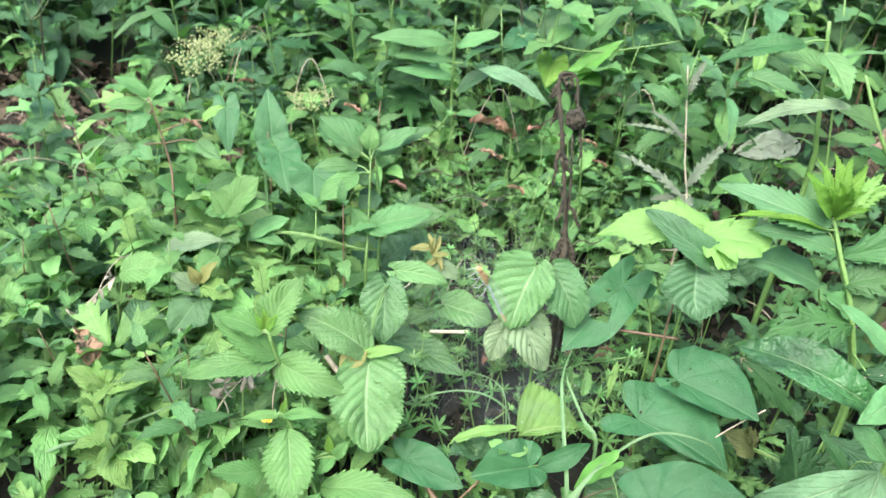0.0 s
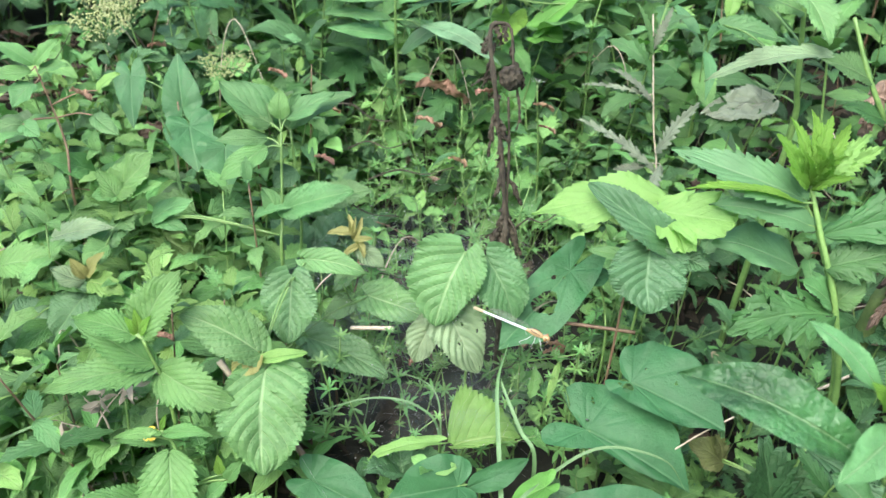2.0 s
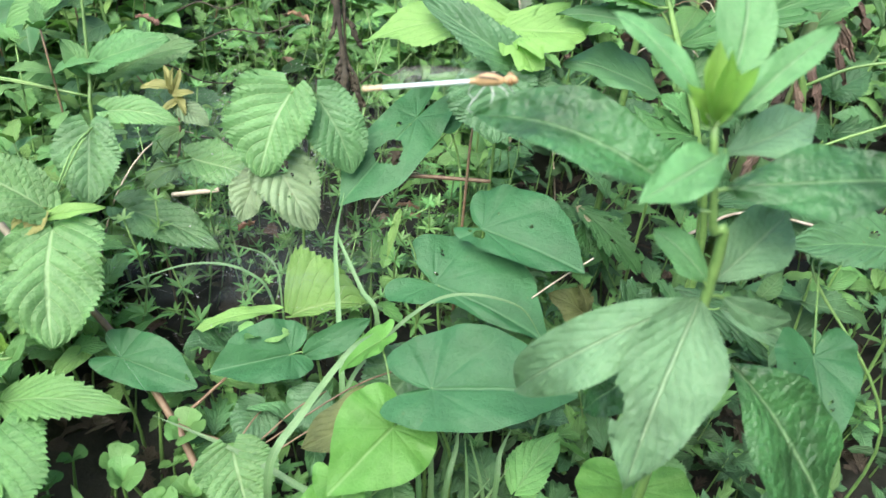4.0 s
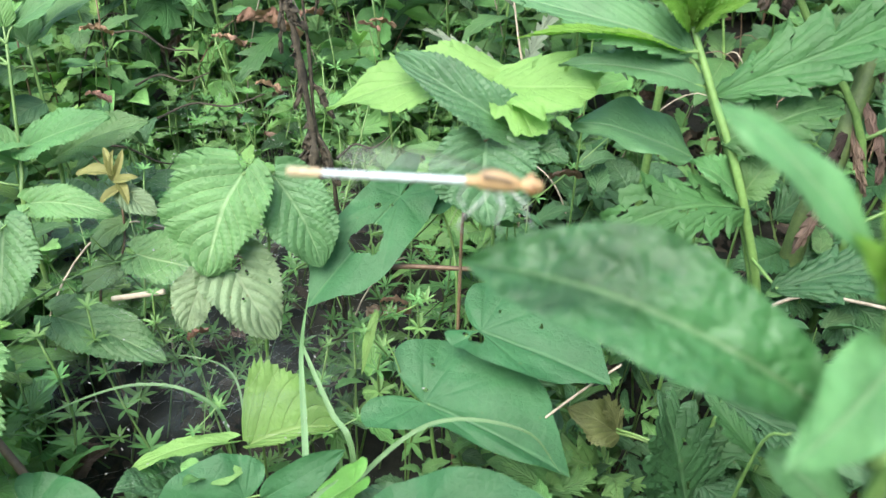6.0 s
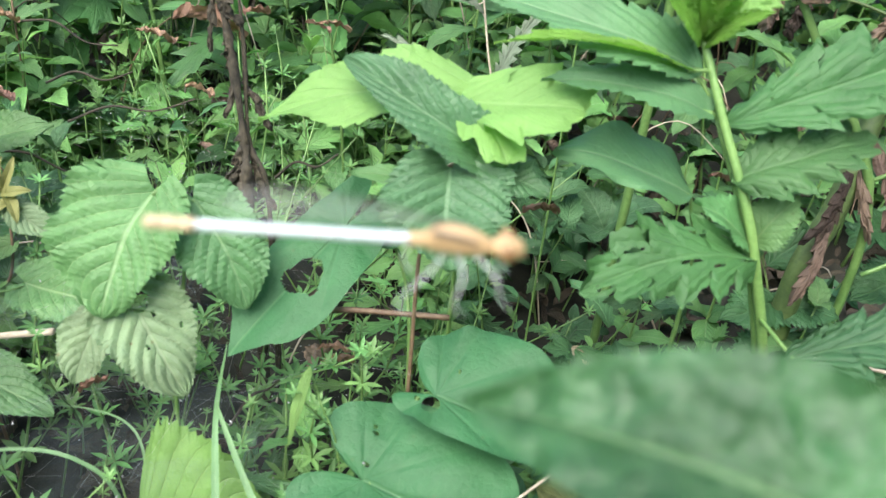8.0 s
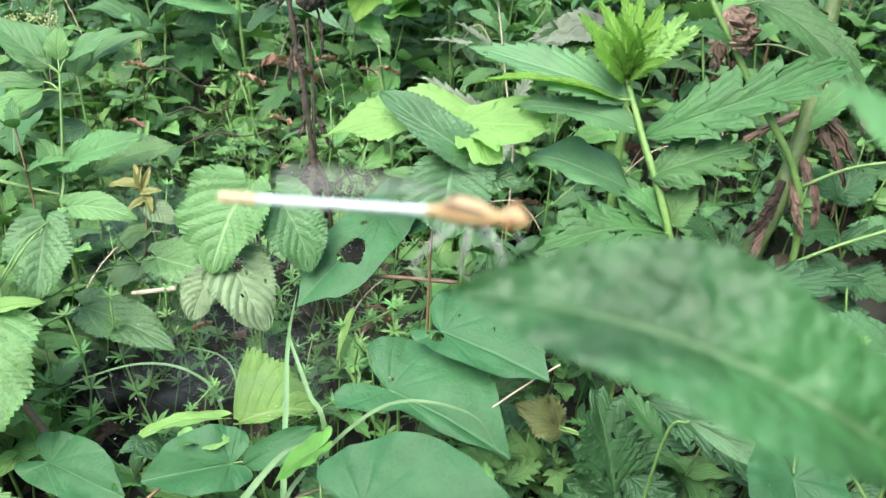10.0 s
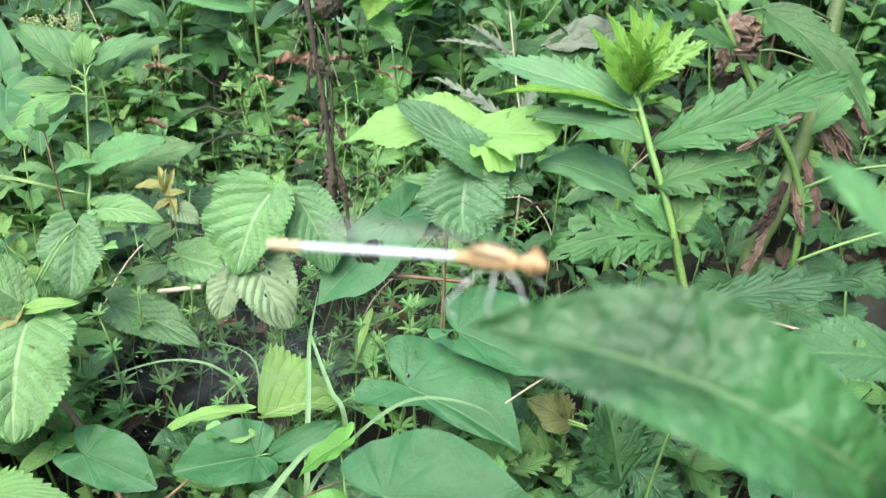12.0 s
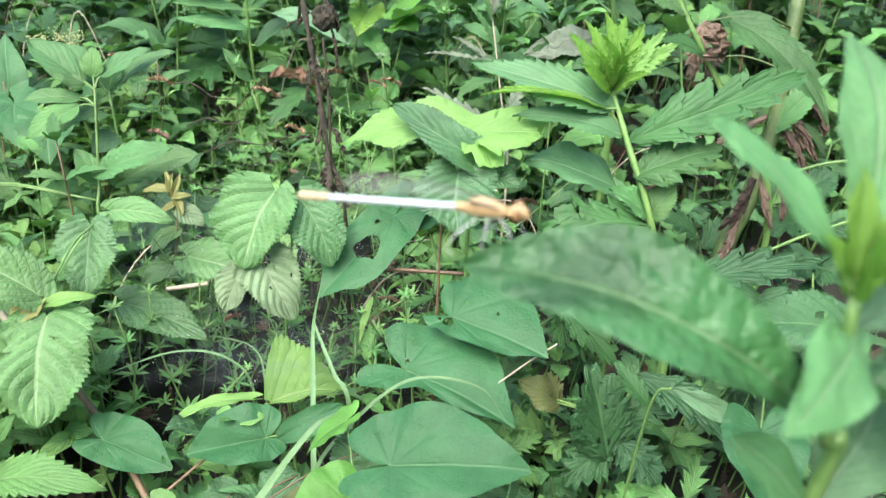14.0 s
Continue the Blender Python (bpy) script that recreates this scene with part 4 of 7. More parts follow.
herb("bindweed", "twining bindweed with large arrow-shaped matt green leaves", "bindweed", [(0.13537, 0.38885, 0.0306), (0.12847, 0.38974, 0.0541), (0.1293, 0.39859, 0.07795), (0.14173, 0.40681, 0.09633)], [
    ("bindweed", "bindweed", (0.14489, 0.39644, 0.10564), (0.18392, 0.37288, 0.10095), 0.0359, 0.05, 0, {'hole': (0.0, 0.07, 0.05, 0.06), 'eaten': 0.02, 'back': 0.55, 'sides': (1.38, 0.58, 1.25, 0.6), 'full': 0.9}),
    ("bindweed", "bindweed", (0.12397, 0.38366, 0.08623), (0.16874, 0.35753, 0.07598), 0.0376, 0.09, 0, {'eaten': 0.03, 'back': 0.75, 'sides': (1.42, 0.32, 1.2, 1.15), 'full': 1.0}),
], r=0.00098, mat="stem", rtip=0.5)
herb("bindweed", "twining bindweed leaf with a long pointed tip", "bindweed", [(0.12612, 0.31794, 0.05052), (0.11649, 0.31805, 0.08321), (0.11417, 0.31966, 0.09392)], [
    ("bindweed", "bindweed", (0.11629, 0.31750, 0.09404), (0.16630, 0.30727, 0.10085), 0.0402, 0.06, 0, {'back': 0.78, 'sides': (1.12, 0.8, 1.0, 0.82), 'full': 0.6, 'fine': 1.3}),
], r=0.00098, mat="stem", rtip=0.5)
herb("bindweed", "yellow-green young bindweed leaf low in the shade", "bindweed", [(0.11504, 0.31281, 0.05411), (0.10356, 0.31426, 0.07706)], [
    ("bindweed", "bindweed_young", (0.10209, 0.31214, 0.07986), (0.07781, 0.29193, 0.06884), 0.0375, 0.05, 0),
    ("bindweed", "bindweed_young", (0.09953, 0.34487, 0.09231), (0.08266, 0.34172, 0.07533), 0.0148, 0.1, 40),
], r=0.00098, mat="stem", rtip=0.5)
herb("bindweed", "folded bindweed leaf on an upright stalk", "bindweed", [(0.0756, 0.36639, 0.03091), (0.07369, 0.36686, 0.05825), (0.07139, 0.36639, 0.06796)], [
    ("bindweed", "bindweed", (0.06298, 0.36503, 0.06450), (0.02995, 0.35841, 0.06194), 0.0311, 0.08, 0, {'back': 0.55, 'sides': (0.75, 1.0, 0.8, 0.9), 'full': 0.5, 'fine': 1.3, 'crease': 0.3}),
    ("oval", "bindweed", (0.06774, 0.36522, 0.06355), (0.09661, 0.37267, 0.07696), 0.0123, 0.1, 15, {'fine': 1.3}),
], r=0.00098, mat="stem", rtip=0.5)
herb("bindweed", "rounded bindweed leaf close to a red cane", "bindweed", [(-0.00588, 0.36588, 0.02168), (-0.00806, 0.36528, 0.04724), (-0.00829, 0.3642, 0.05616)], [
    ("bindweed", "bindweed", (-0.00651, 0.36742, 0.06270), (0.02484, 0.35317, 0.05925), 0.0259, 0.05, 0, {'back': 0.7, 'sides': (1.05, 0.75, 1.0, 0.8), 'full': 0.7, 'fine': 1.3}),
], r=0.00091, mat="stem", rtip=0.5)
herb("bindweed", "bindweed leaf eaten through by a large ragged hole", "bindweed", [(0.14222, 0.44071, 0.08187), (0.14076, 0.45115, 0.1059), (0.13584, 0.45511, 0.12149)], [
    ("bindweed", "bindweed", (0.11997, 0.45496, 0.12697), (0.08478, 0.42604, 0.09943), 0.0288, 0.04, 0, {'hole': (0.41, -0.035, 0.13, 0.12), 'eaten': 0.02, 'back': 0.87, 'sides': (1.08, 0.85, 0.9, 0.9), 'full': 1.4, 'crease': 0.08}),
    ("oval", "bindweed", (0.12797, 0.45255, 0.12192), (0.1428, 0.45896, 0.12481), 0.0101, 0.05, 0),
], r=0.00091, mat="stem", rtip=0.5)
herb("bindweed", "pale bindweed leaf low at the edge", "bindweed", [(0.18725, 0.2698, 0.06385), (0.18005, 0.27627, 0.0875)], [
    ("bindweed", "bindweed_young", (0.18005, 0.27627, 0.0875), (0.1745, 0.2478, 0.07961), 0.0406, 0.06, 0),
], r=0.00098, mat="stem", rtip=0.5)
herb("bindweed", "chewed bindweed leaf with brown-edged holes on a thin stalk", "bindweed", [(0.29017, 0.30405, 0.07795), (0.26187, 0.33726, 0.12471), (0.263, 0.34116, 0.12975), (0.24626, 0.30494, 0.12091)], [
    ("bindweed", "bindweed", (0.24624, 0.30408, 0.11985), (0.24389, 0.27771, 0.10358), 0.0309, 0.05, 0, {'hole': (0.35, 0.2, 0.11, 0.11), 'eaten': 0.06}),
], r=0.00077, mat="stem", rtip=0.5)
herb("guelder_shoot", "young shoot with two bright yellow-green toothed leaves", "shrub", [(0.1556, 0.44335, 0.1242), (0.15496, 0.44402, 0.15869), (0.15258, 0.44427, 0.17893)], [
    ("bright", "bright", (0.15393, 0.44214, 0.18031), (0.09410, 0.44557, 0.16892), 0.0268, 0.08, 6, {'bend': 0.05, 'fine': 1.3}),
    ("guelder", "bright", (0.15214, 0.43412, 0.18018), (0.18093, 0.41943, 0.18528), 0.0301, 0.06, 5, {'fine': 1.2}),
    ("guelder", "bright", (0.15252, 0.43265, 0.17970), (0.16099, 0.41444, 0.17150), 0.0213, 0.06, 0),
], r=0.00098, mat="stem", rtip=0.5)
herb("bramble", "bramble with strongly ribbed leaflets, their green deepened for shade", "bramble", [(0.13984, 0.41911, 0.09653), (0.14084, 0.42241, 0.14215), (0.14576, 0.42203, 0.16614)], [
    ("bramble", "bramble_shade", (0.14712, 0.42095, 0.16659), (0.14612, 0.39872, 0.14794), 0.0367, 0.05, 0, {'fine': 1.3}),
    ("bramble", "bramble_shade", (0.15839, 0.42356, 0.16685), (0.11874, 0.44075, 0.19050), 0.0185, 0.1, -8, {'crease': 0.35, 'fine': 1.3}),
    ("bramble", "bramble_shade", (0.16119, 0.42254, 0.16455), (0.1736, 0.41435, 0.16187), 0.0156, 0.06, 0),
    ("bramble", "herb", (0.14029, 0.42506, 0.1598), (0.1201, 0.42739, 0.1615), 0.0066, 0.1, 0),
], r=0.00084, mat="stem_red", rtip=0.5)
herb("dock_leaf", "single smooth dark green heart-shaped leaf", "herb", [(0.22958, 0.42751, 0.11946), (0.22112, 0.42567, 0.15576)], [
    ("oval", "gypsy_smooth", (0.21992, 0.42306, 0.15747), (0.17704, 0.42548, 0.17106), 0.0223, 0.05, 0, {'sides': (0.8, 1.2), 'crease': 0.05, 'fine': 1.5}),
], r=0.00098, mat="stem", rtip=0.5)
herb("gypsywort", "tall toothed herb with chewed leaves and a bright yellow-green top", "herb", [(0.24554, 0.39302, 0.09179), (0.22945, 0.39811, 0.15194), (0.2172, 0.41313, 0.18581), (0.21034, 0.42437, 0.20607)], [
    ("comb", "shoot", (0.20906, 0.42285, 0.20364), (0.19132, 0.42508, 0.22668), 0.0094, 0.08, -20, {'crumple': 0.05}),
    ("comb", "shoot", (0.20930, 0.42332, 0.20448), (0.19781, 0.43211, 0.23144), 0.0090, 0.08, -8, {'crumple': 0.05}),
    ("comb", "shoot", (0.20954, 0.42282, 0.20366), (0.19718, 0.41077, 0.22637), 0.0078, 0.08, 12, {'crumple': 0.05}),
    ("comb", "shoot", (0.20954, 0.42306, 0.20407), (0.20079, 0.41053, 0.22990), 0.0069, 0.08, -18, {'crumple': 0.05}),
    ("comb", "shoot", (0.21002, 0.42327, 0.20450), (0.20702, 0.43448, 0.23362), 0.0090, 0.08, 0, {'crumple': 0.05}),
    ("comb", "shoot", (0.21002, 0.42279, 0.20367), (0.20699, 0.40963, 0.22761), 0.0078, 0.08, 16, {'crumple': 0.05}),
    ("comb", "shoot", (0.21026, 0.42301, 0.20410), (0.21469, 0.43217, 0.23250), 0.0090, 0.08, -10, {'crumple': 0.05}),
    ("comb", "shoot", (0.21050, 0.42276, 0.20369), (0.21478, 0.41135, 0.22507), 0.0074, 0.08, 20, {'crumple': 0.05}),
    ("comb", "shoot", (0.21050, 0.42300, 0.20411), (0.22230, 0.42943, 0.23060), 0.0099, 0.08, 10, {'crumple': 0.05}),
    ("comb", "bright", (0.21074, 0.42274, 0.20370), (0.23077, 0.42705, 0.22779), 0.0114, 0.08, 0, {'crumple': 0.05}),
    ("comb", "bright", (0.21097, 0.42225, 0.20288), (0.23570, 0.42156, 0.22410), 0.0113, 0.08, 20, {'crumple': 0.05}),
    ("comb", "shoot", (0.20954, 0.42210, 0.20241), (0.19364, 0.41403, 0.21798), 0.0070, 0.08, -30, {'crumple': 0.05}),
    ("comb", "shoot", (0.21097, 0.42177, 0.20205), (0.22039, 0.41028, 0.21563), 0.0065, 0.08, 25, {'crumple': 0.05}),
    ("comb", "shoot", (0.20882, 0.41880, 0.19657), (0.15453, 0.41810, 0.20297), 0.0081, 0.08, 30, {'crumple': 0.05}),
], r=0.0020, mat="stem", rtip=0.5)
herb("gypsywort", "tall toothed herb with deeply cut, insect-eaten leaves", "herb", [(0.24553, 0.39575, 0.08953), (0.22994, 0.4011, 0.15016), (0.21781, 0.41633, 0.18439)], [
    ("nettle", "gypsy_smooth", (0.20872, 0.42285, 0.19673), (0.15257, 0.44192, 0.20857), 0.0215, 0.08, -10, {'eaten': 0.03}),
    ("nettle", "gypsy_smooth", (0.21377, 0.41639, 0.18674), (0.1694, 0.42295, 0.19283), 0.0150, 0.08, 0),
    ("gypsy", "gypsy", (0.21787, 0.41293, 0.18421), (0.2856, 0.40981, 0.21691), 0.0270, 0.08, 10, {'eaten': 0.09}),
    ("gypsy", "gypsy", (0.22068, 0.40608, 0.17068), (0.25339, 0.40126, 0.1863), 0.0262, 0.06, 0),
    ("gypsy", "gypsy", (0.22761, 0.39458, 0.1527), (0.17696, 0.38482, 0.15167), 0.0286, 0.08, 0, {'eaten': 0.26}),
    ("gypsy", "gypsy_shade", (0.234, 0.3779, 0.13292), (0.28918, 0.36595, 0.15264), 0.0224, 0.06, 0, {'eaten': 0.1}),
    ("nettle", "herb", (0.22714, 0.40059, 0.15573), (0.20917, 0.40109, 0.16808), 0.0145, 0.06, 0),
    ("nettle", "herb", (0.22941, 0.4005, 0.15581), (0.23807, 0.40048, 0.17006), 0.0145, 0.06, 0),
], r=0.0020, mat="stem", rtip=0.5)
herb("gypsywort", "toothed herb near the soil, cut leaves darkened for its shade", "herb", [(0.21397, 0.36064, 0.03585), (0.21716, 0.36339, 0.06742), (0.22424, 0.37024, 0.09268)], [
    ("crown", "gypsy_shade", (0.21301, 0.35634, 0.05554), (0.2029, 0.36992, 0.09665), 0.0377, 0.06, 0, {'eaten': 0.08}),
    ("gypsy", "gypsy_shade", (0.21761, 0.36461, 0.06946), (0.24705, 0.36661, 0.08913), 0.0228, 0.06, 0),
    ("gypsy", "gypsy_shade", (0.21487, 0.3585, 0.05924), (0.19213, 0.3472, 0.0519), 0.0228, 0.06, 0),
    ("gypsy", "gypsy_shade", (0.2172, 0.3609, 0.06338), (0.23159, 0.34257, 0.05513), 0.0226, 0.06, 0),
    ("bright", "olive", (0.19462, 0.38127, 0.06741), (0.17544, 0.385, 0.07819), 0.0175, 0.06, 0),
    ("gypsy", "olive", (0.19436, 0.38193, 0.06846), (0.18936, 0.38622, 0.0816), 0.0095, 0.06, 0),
    ("gypsy", "gypsy_shade", (0.22424, 0.37024, 0.09268), (0.26013, 0.34298, 0.07883), 0.0220, 0.06, 0, {'eaten': 0.1}),
], r=0.0014, mat="stem", rtip=0.5)
herb("tall_stem_herb", "stout branching olive green stem with withered brown leaves", "herb", [(0.30115, 0.4717, 0.09164), (0.31227, 0.47907, 0.12487), (0.32385, 0.49444, 0.17113), (0.32978, 0.51375, 0.22991)], [
    ("nettle", "gypsy", (0.27758, 0.4714, 0.22258), (0.31608, 0.43082, 0.18732), 0.0219, 0.08, 0),
    ("gypsy", "dead", (0.31289, 0.47853, 0.13743), (0.29528, 0.46646, 0.11197), 0.0064, 0.1, -60, {'curl': 0.8, 'crumple': 0.2}),
    ("gypsy", "dead", (0.30342, 0.4673, 0.11819), (0.29033, 0.45468, 0.0923), 0.0074, 0.1, -13, {'curl': 0.8, 'crumple': 0.2}),
    ("gypsy", "dead", (0.32752, 0.50356, 0.17966), (0.34837, 0.48374, 0.14555), 0.0089, 0.1, 34, {'curl': 0.8, 'crumple': 0.2}),
    ("gypsy", "dead", (0.32452, 0.49623, 0.16743), (0.27556, 0.48526, 0.14051), 0.0052, 0.1, -39, {'curl': 0.8, 'crumple': 0.2}),
    ("gypsy", "dead", (0.28828, 0.52457, 0.20977), (0.28028, 0.51054, 0.18211), 0.0123, 0.1, 8, {'curl': 0.8, 'crumple': 0.2}),
    ("gypsy", "dead", (0.29413, 0.51389, 0.19301), (0.28659, 0.50878, 0.1799), 0.0083, 0.1, 55, {'curl': 0.8, 'crumple': 0.2}),
    ("gypsy", "dead", (0.31871, 0.48723, 0.15219), (0.33008, 0.46801, 0.11809), 0.0071, 0.1, -18, {'curl': 0.8, 'crumple': 0.2}),
    ("gypsy", "dead", (0.31066, 0.47594, 0.13299), (0.29873, 0.46482, 0.10966), 0.0061, 0.1, 29, {'curl': 0.8, 'crumple': 0.2}),
    ("gypsy", "dead", (0.32835, 0.50502, 0.18211), (0.35536, 0.49244, 0.16042), 0.0089, 0.1, -44, {'curl': 0.8, 'crumple': 0.2}),
    ("gypsy", "dead", (0.32425, 0.4955, 0.1662), (0.34418, 0.47792, 0.13565), 0.0061, 0.1, 3, {'curl': 0.8, 'crumple': 0.2}),
    ("gypsy", "dead", (0.31596, 0.48168, 0.14288), (0.32156, 0.46537, 0.11291), 0.0058, 0.1, 50, {'curl': 0.8, 'crumple': 0.2}),
    ("gypsy", "dead", (0.3311, 0.51087, 0.1919), (0.31806, 0.50447, 0.17615), 0.0071, 0.1, -23, {'curl': 0.8, 'crumple': 0.2}),
    ("nettle", "herb", (0.32113, 0.48864, 0.16142), (0.34647, 0.49024, 0.19341), 0.0149, 0.06, 0),
], r=0.006, mat="stem_dark", rtip=0.6)
# three herbs added in shade-dark leaves to darken the gap behind
herb("shaded_herb", "added herb with leaves darkened to carry deep shade", "herb", [(0.30888, 0.46675, 0.03086), (0.29963, 0.47551, 0.07093), (0.29046, 0.48594, 0.10032)], [
    ("gypsy", "gypsy_shade", (0.29199, 0.4843, 0.09781), (0.26685, 0.48556, 0.11066), 0.0193, 0.06, 0),
    ("gypsy", "gypsy_shade", (0.29355, 0.48107, 0.09272), (0.31135, 0.48216, 0.10972), 0.0225, 0.06, 0),
    ("nettle", "gypsy_shade", (0.29519, 0.4731, 0.07992), (0.27015, 0.46521, 0.07789), 0.0225, 0.06, 0),
    ("nettle", "gypsy_shade", (0.29816, 0.47429, 0.07547), (0.32055, 0.46311, 0.07969), 0.0226, 0.06, 0),
    ("gypsy", "gypsy_shade", (0.3003, 0.47227, 0.06572), (0.30901, 0.45671, 0.05469), 0.0262, 0.06, 0),
    ("nettle", "gypsy_shade", (0.30127, 0.46902, 0.06053), (0.27887, 0.45796, 0.05362), 0.0229, 0.06, 0),
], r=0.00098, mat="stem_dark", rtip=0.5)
herb("shaded_herb", "added leafy herb behind a stout stem, darkened as shade", "herb", [(0.37976, 0.4884, 0.04663), (0.36527, 0.49759, 0.08684), (0.35807, 0.50825, 0.11682)], [
    ("nettle", "gypsy_shade", (0.35808, 0.50743, 0.11549), (0.33582, 0.50937, 0.12973), 0.0200, 0.06, 0),
    ("nettle", "gypsy_shade", (0.35872, 0.50659, 0.11418), (0.3772, 0.50604, 0.12859), 0.0233, 0.06, 0),
    ("gypsy", "gypsy_shade", (0.36168, 0.50134, 0.09926), (0.33307, 0.4902, 0.09826), 0.0267, 0.06, 0),
    ("gypsy", "gypsy_shade", (0.36458, 0.50094, 0.09221), (0.38209, 0.48816, 0.10001), 0.0268, 0.06, 0),
    ("nettle", "gypsy_shade", (0.36693, 0.49254, 0.0788), (0.33982, 0.48287, 0.07367), 0.0270, 0.06, 0),
    ("nettle", "gypsy_shade", (0.36984, 0.4937, 0.07429), (0.38657, 0.47767, 0.07002), 0.0271, 0.06, 0),
    ("gypsy", "gypsy_shade", (0.37249, 0.49147, 0.06424), (0.35874, 0.46739, 0.05043), 0.0238, 0.06, 0),
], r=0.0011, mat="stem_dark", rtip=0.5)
herb("shaded_herb", "added leafy herb under taller weeds, darkened as shade", "herb", [(0.32679, 0.44419, 0.04955), (0.32175, 0.44812, 0.06881), (0.31681, 0.44873, 0.08268)], [
    ("nettle", "gypsy_shade", (0.31683, 0.44798, 0.08146), (0.29815, 0.44218, 0.07679), 0.0184, 0.06, 0),
    ("nettle", "gypsy_shade", (0.3174, 0.44795, 0.08148), (0.33511, 0.43915, 0.07568), 0.0184, 0.06, 0),
    ("gypsy", "gypsy_shade", (0.32146, 0.44813, 0.0688), (0.3056, 0.43416, 0.05782), 0.0218, 0.06, 0),
    ("gypsy", "gypsy_shade", (0.32205, 0.44734, 0.06758), (0.33426, 0.43297, 0.05885), 0.0218, 0.06, 0),
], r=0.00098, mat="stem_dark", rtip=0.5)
herb("balsam_sapling", "young herb with opposite pointed mid-green leaves", "herb", [(-0.03171, 0.5174, 0.07807), (-0.03149, 0.52456, 0.1098), (-0.03561, 0.53546, 0.16057)], [
    ("oval", "herb", (-0.04068, 0.53723, 0.16292), (-0.07171, 0.544, 0.18412), 0.0190, 0.08, 0),
    ("oval", "herb", (-0.03326, 0.53692, 0.16319), (0.0018, 0.53865, 0.18301), 0.0146, 0.08, 0),
    ("oval", "herb", (-0.0362, 0.53549, 0.16055), (-0.03037, 0.54299, 0.18005), 0.0134, 0.05, 0),
    ("oval", "nettle", (-0.04201, 0.53239, 0.15224), (-0.06789, 0.51276, 0.1404), 0.0158, 0.08, 0),
    ("oval", "herb", (-0.03892, 0.53347, 0.1503), (-0.05094, 0.52096, 0.14879), 0.0159, 0.06, 0),
    ("bramble", "herb", (-0.03029, 0.52297, 0.11404), (0.01151, 0.5222, 0.13049), 0.0223, 0.06, 0),
    ("oval", "herb", (-0.03241, 0.5246, 0.10977), (-0.037, 0.52327, 0.12721), 0.0131, 0.06, 0),
    ("oval", "herb_dull_shade", (-0.03259, 0.52941, 0.13766), (-0.04481, 0.51842, 0.13191), 0.0161, 0.06, 0),
], r=0.0014, mat="stem", rtip=0.5)
herb("bindweed", "bindweed climbing in the shade, broad leaves darkened to show it", "bindweed", [(-0.10997, 0.58492, 0.07936), (-0.11289, 0.59654, 0.14317)], [
    ("bindweed", "bindweed_shade", (-0.11461, 0.59223, 0.14314), (-0.12026, 0.61582, 0.16966), 0.0250, 0.05, 0),
    ("bindweed", "bindweed_shade", (-0.10700, 0.57700, 0.13800), (-0.09617, 0.54671, 0.12245), 0.0313, 0.08, 0),
    ("bindweed", "bindweed_shade", (-0.14956, 0.6069, 0.15655), (-0.14389, 0.58089, 0.13267), 0.0201, 0.05, 0),
    ("bindweed", "bindweed_shade", (-0.08025, 0.55599, 0.13571), (-0.0759, 0.53446, 0.11798), 0.0342, 0.06, 0),
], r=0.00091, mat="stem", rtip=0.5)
herb("balsam_sapling", "herb with reddish forked stem and whorls of leaves", "herb", [(-0.17723, 0.54824, 0.09858), (-0.18096, 0.56346, 0.13149), (-0.19398, 0.57762, 0.17465)], [
    ("oval", "nettle", (-0.19402, 0.57803, 0.17522), (-0.21613, 0.57917, 0.18818), 0.0113, 0.06, 0),
    ("oval", "nettle", (-0.19402, 0.57803, 0.17522), (-0.17813, 0.58048, 0.19098), 0.0113, 0.06, 0),
    ("oval", "nettle", (-0.19555, 0.57553, 0.17172), (-0.22028, 0.56751, 0.17194), 0.0113, 0.06, 0),
    ("oval", "nettle", (-0.19205, 0.57559, 0.1719), (-0.17039, 0.57148, 0.17872), 0.0098, 0.06, 0),
    ("oval", "herb", (-0.20238, 0.55999, 0.14407), (-0.21827, 0.5545, 0.14203), 0.0121, 0.06, 0),
    ("oval", "herb", (-0.20242, 0.56041, 0.14465), (-0.19002, 0.55296, 0.14063), 0.0114, 0.06, 0),
    ("oval", "herb", (-0.16143, 0.56703, 0.14889), (-0.14265, 0.55383, 0.14307), 0.0114, 0.06, 0),
    ("oval", "bright", (-0.15631, 0.56904, 0.16376), (-0.14072, 0.56898, 0.17603), 0.0090, 0.06, 0),
    ("oval", "herb", (-0.19343, 0.57144, 0.16613), (-0.20371, 0.55664, 0.15733), 0.0150, 0.06, 0),
], r=0.0011, mat="stem_red", rtip=0.5)
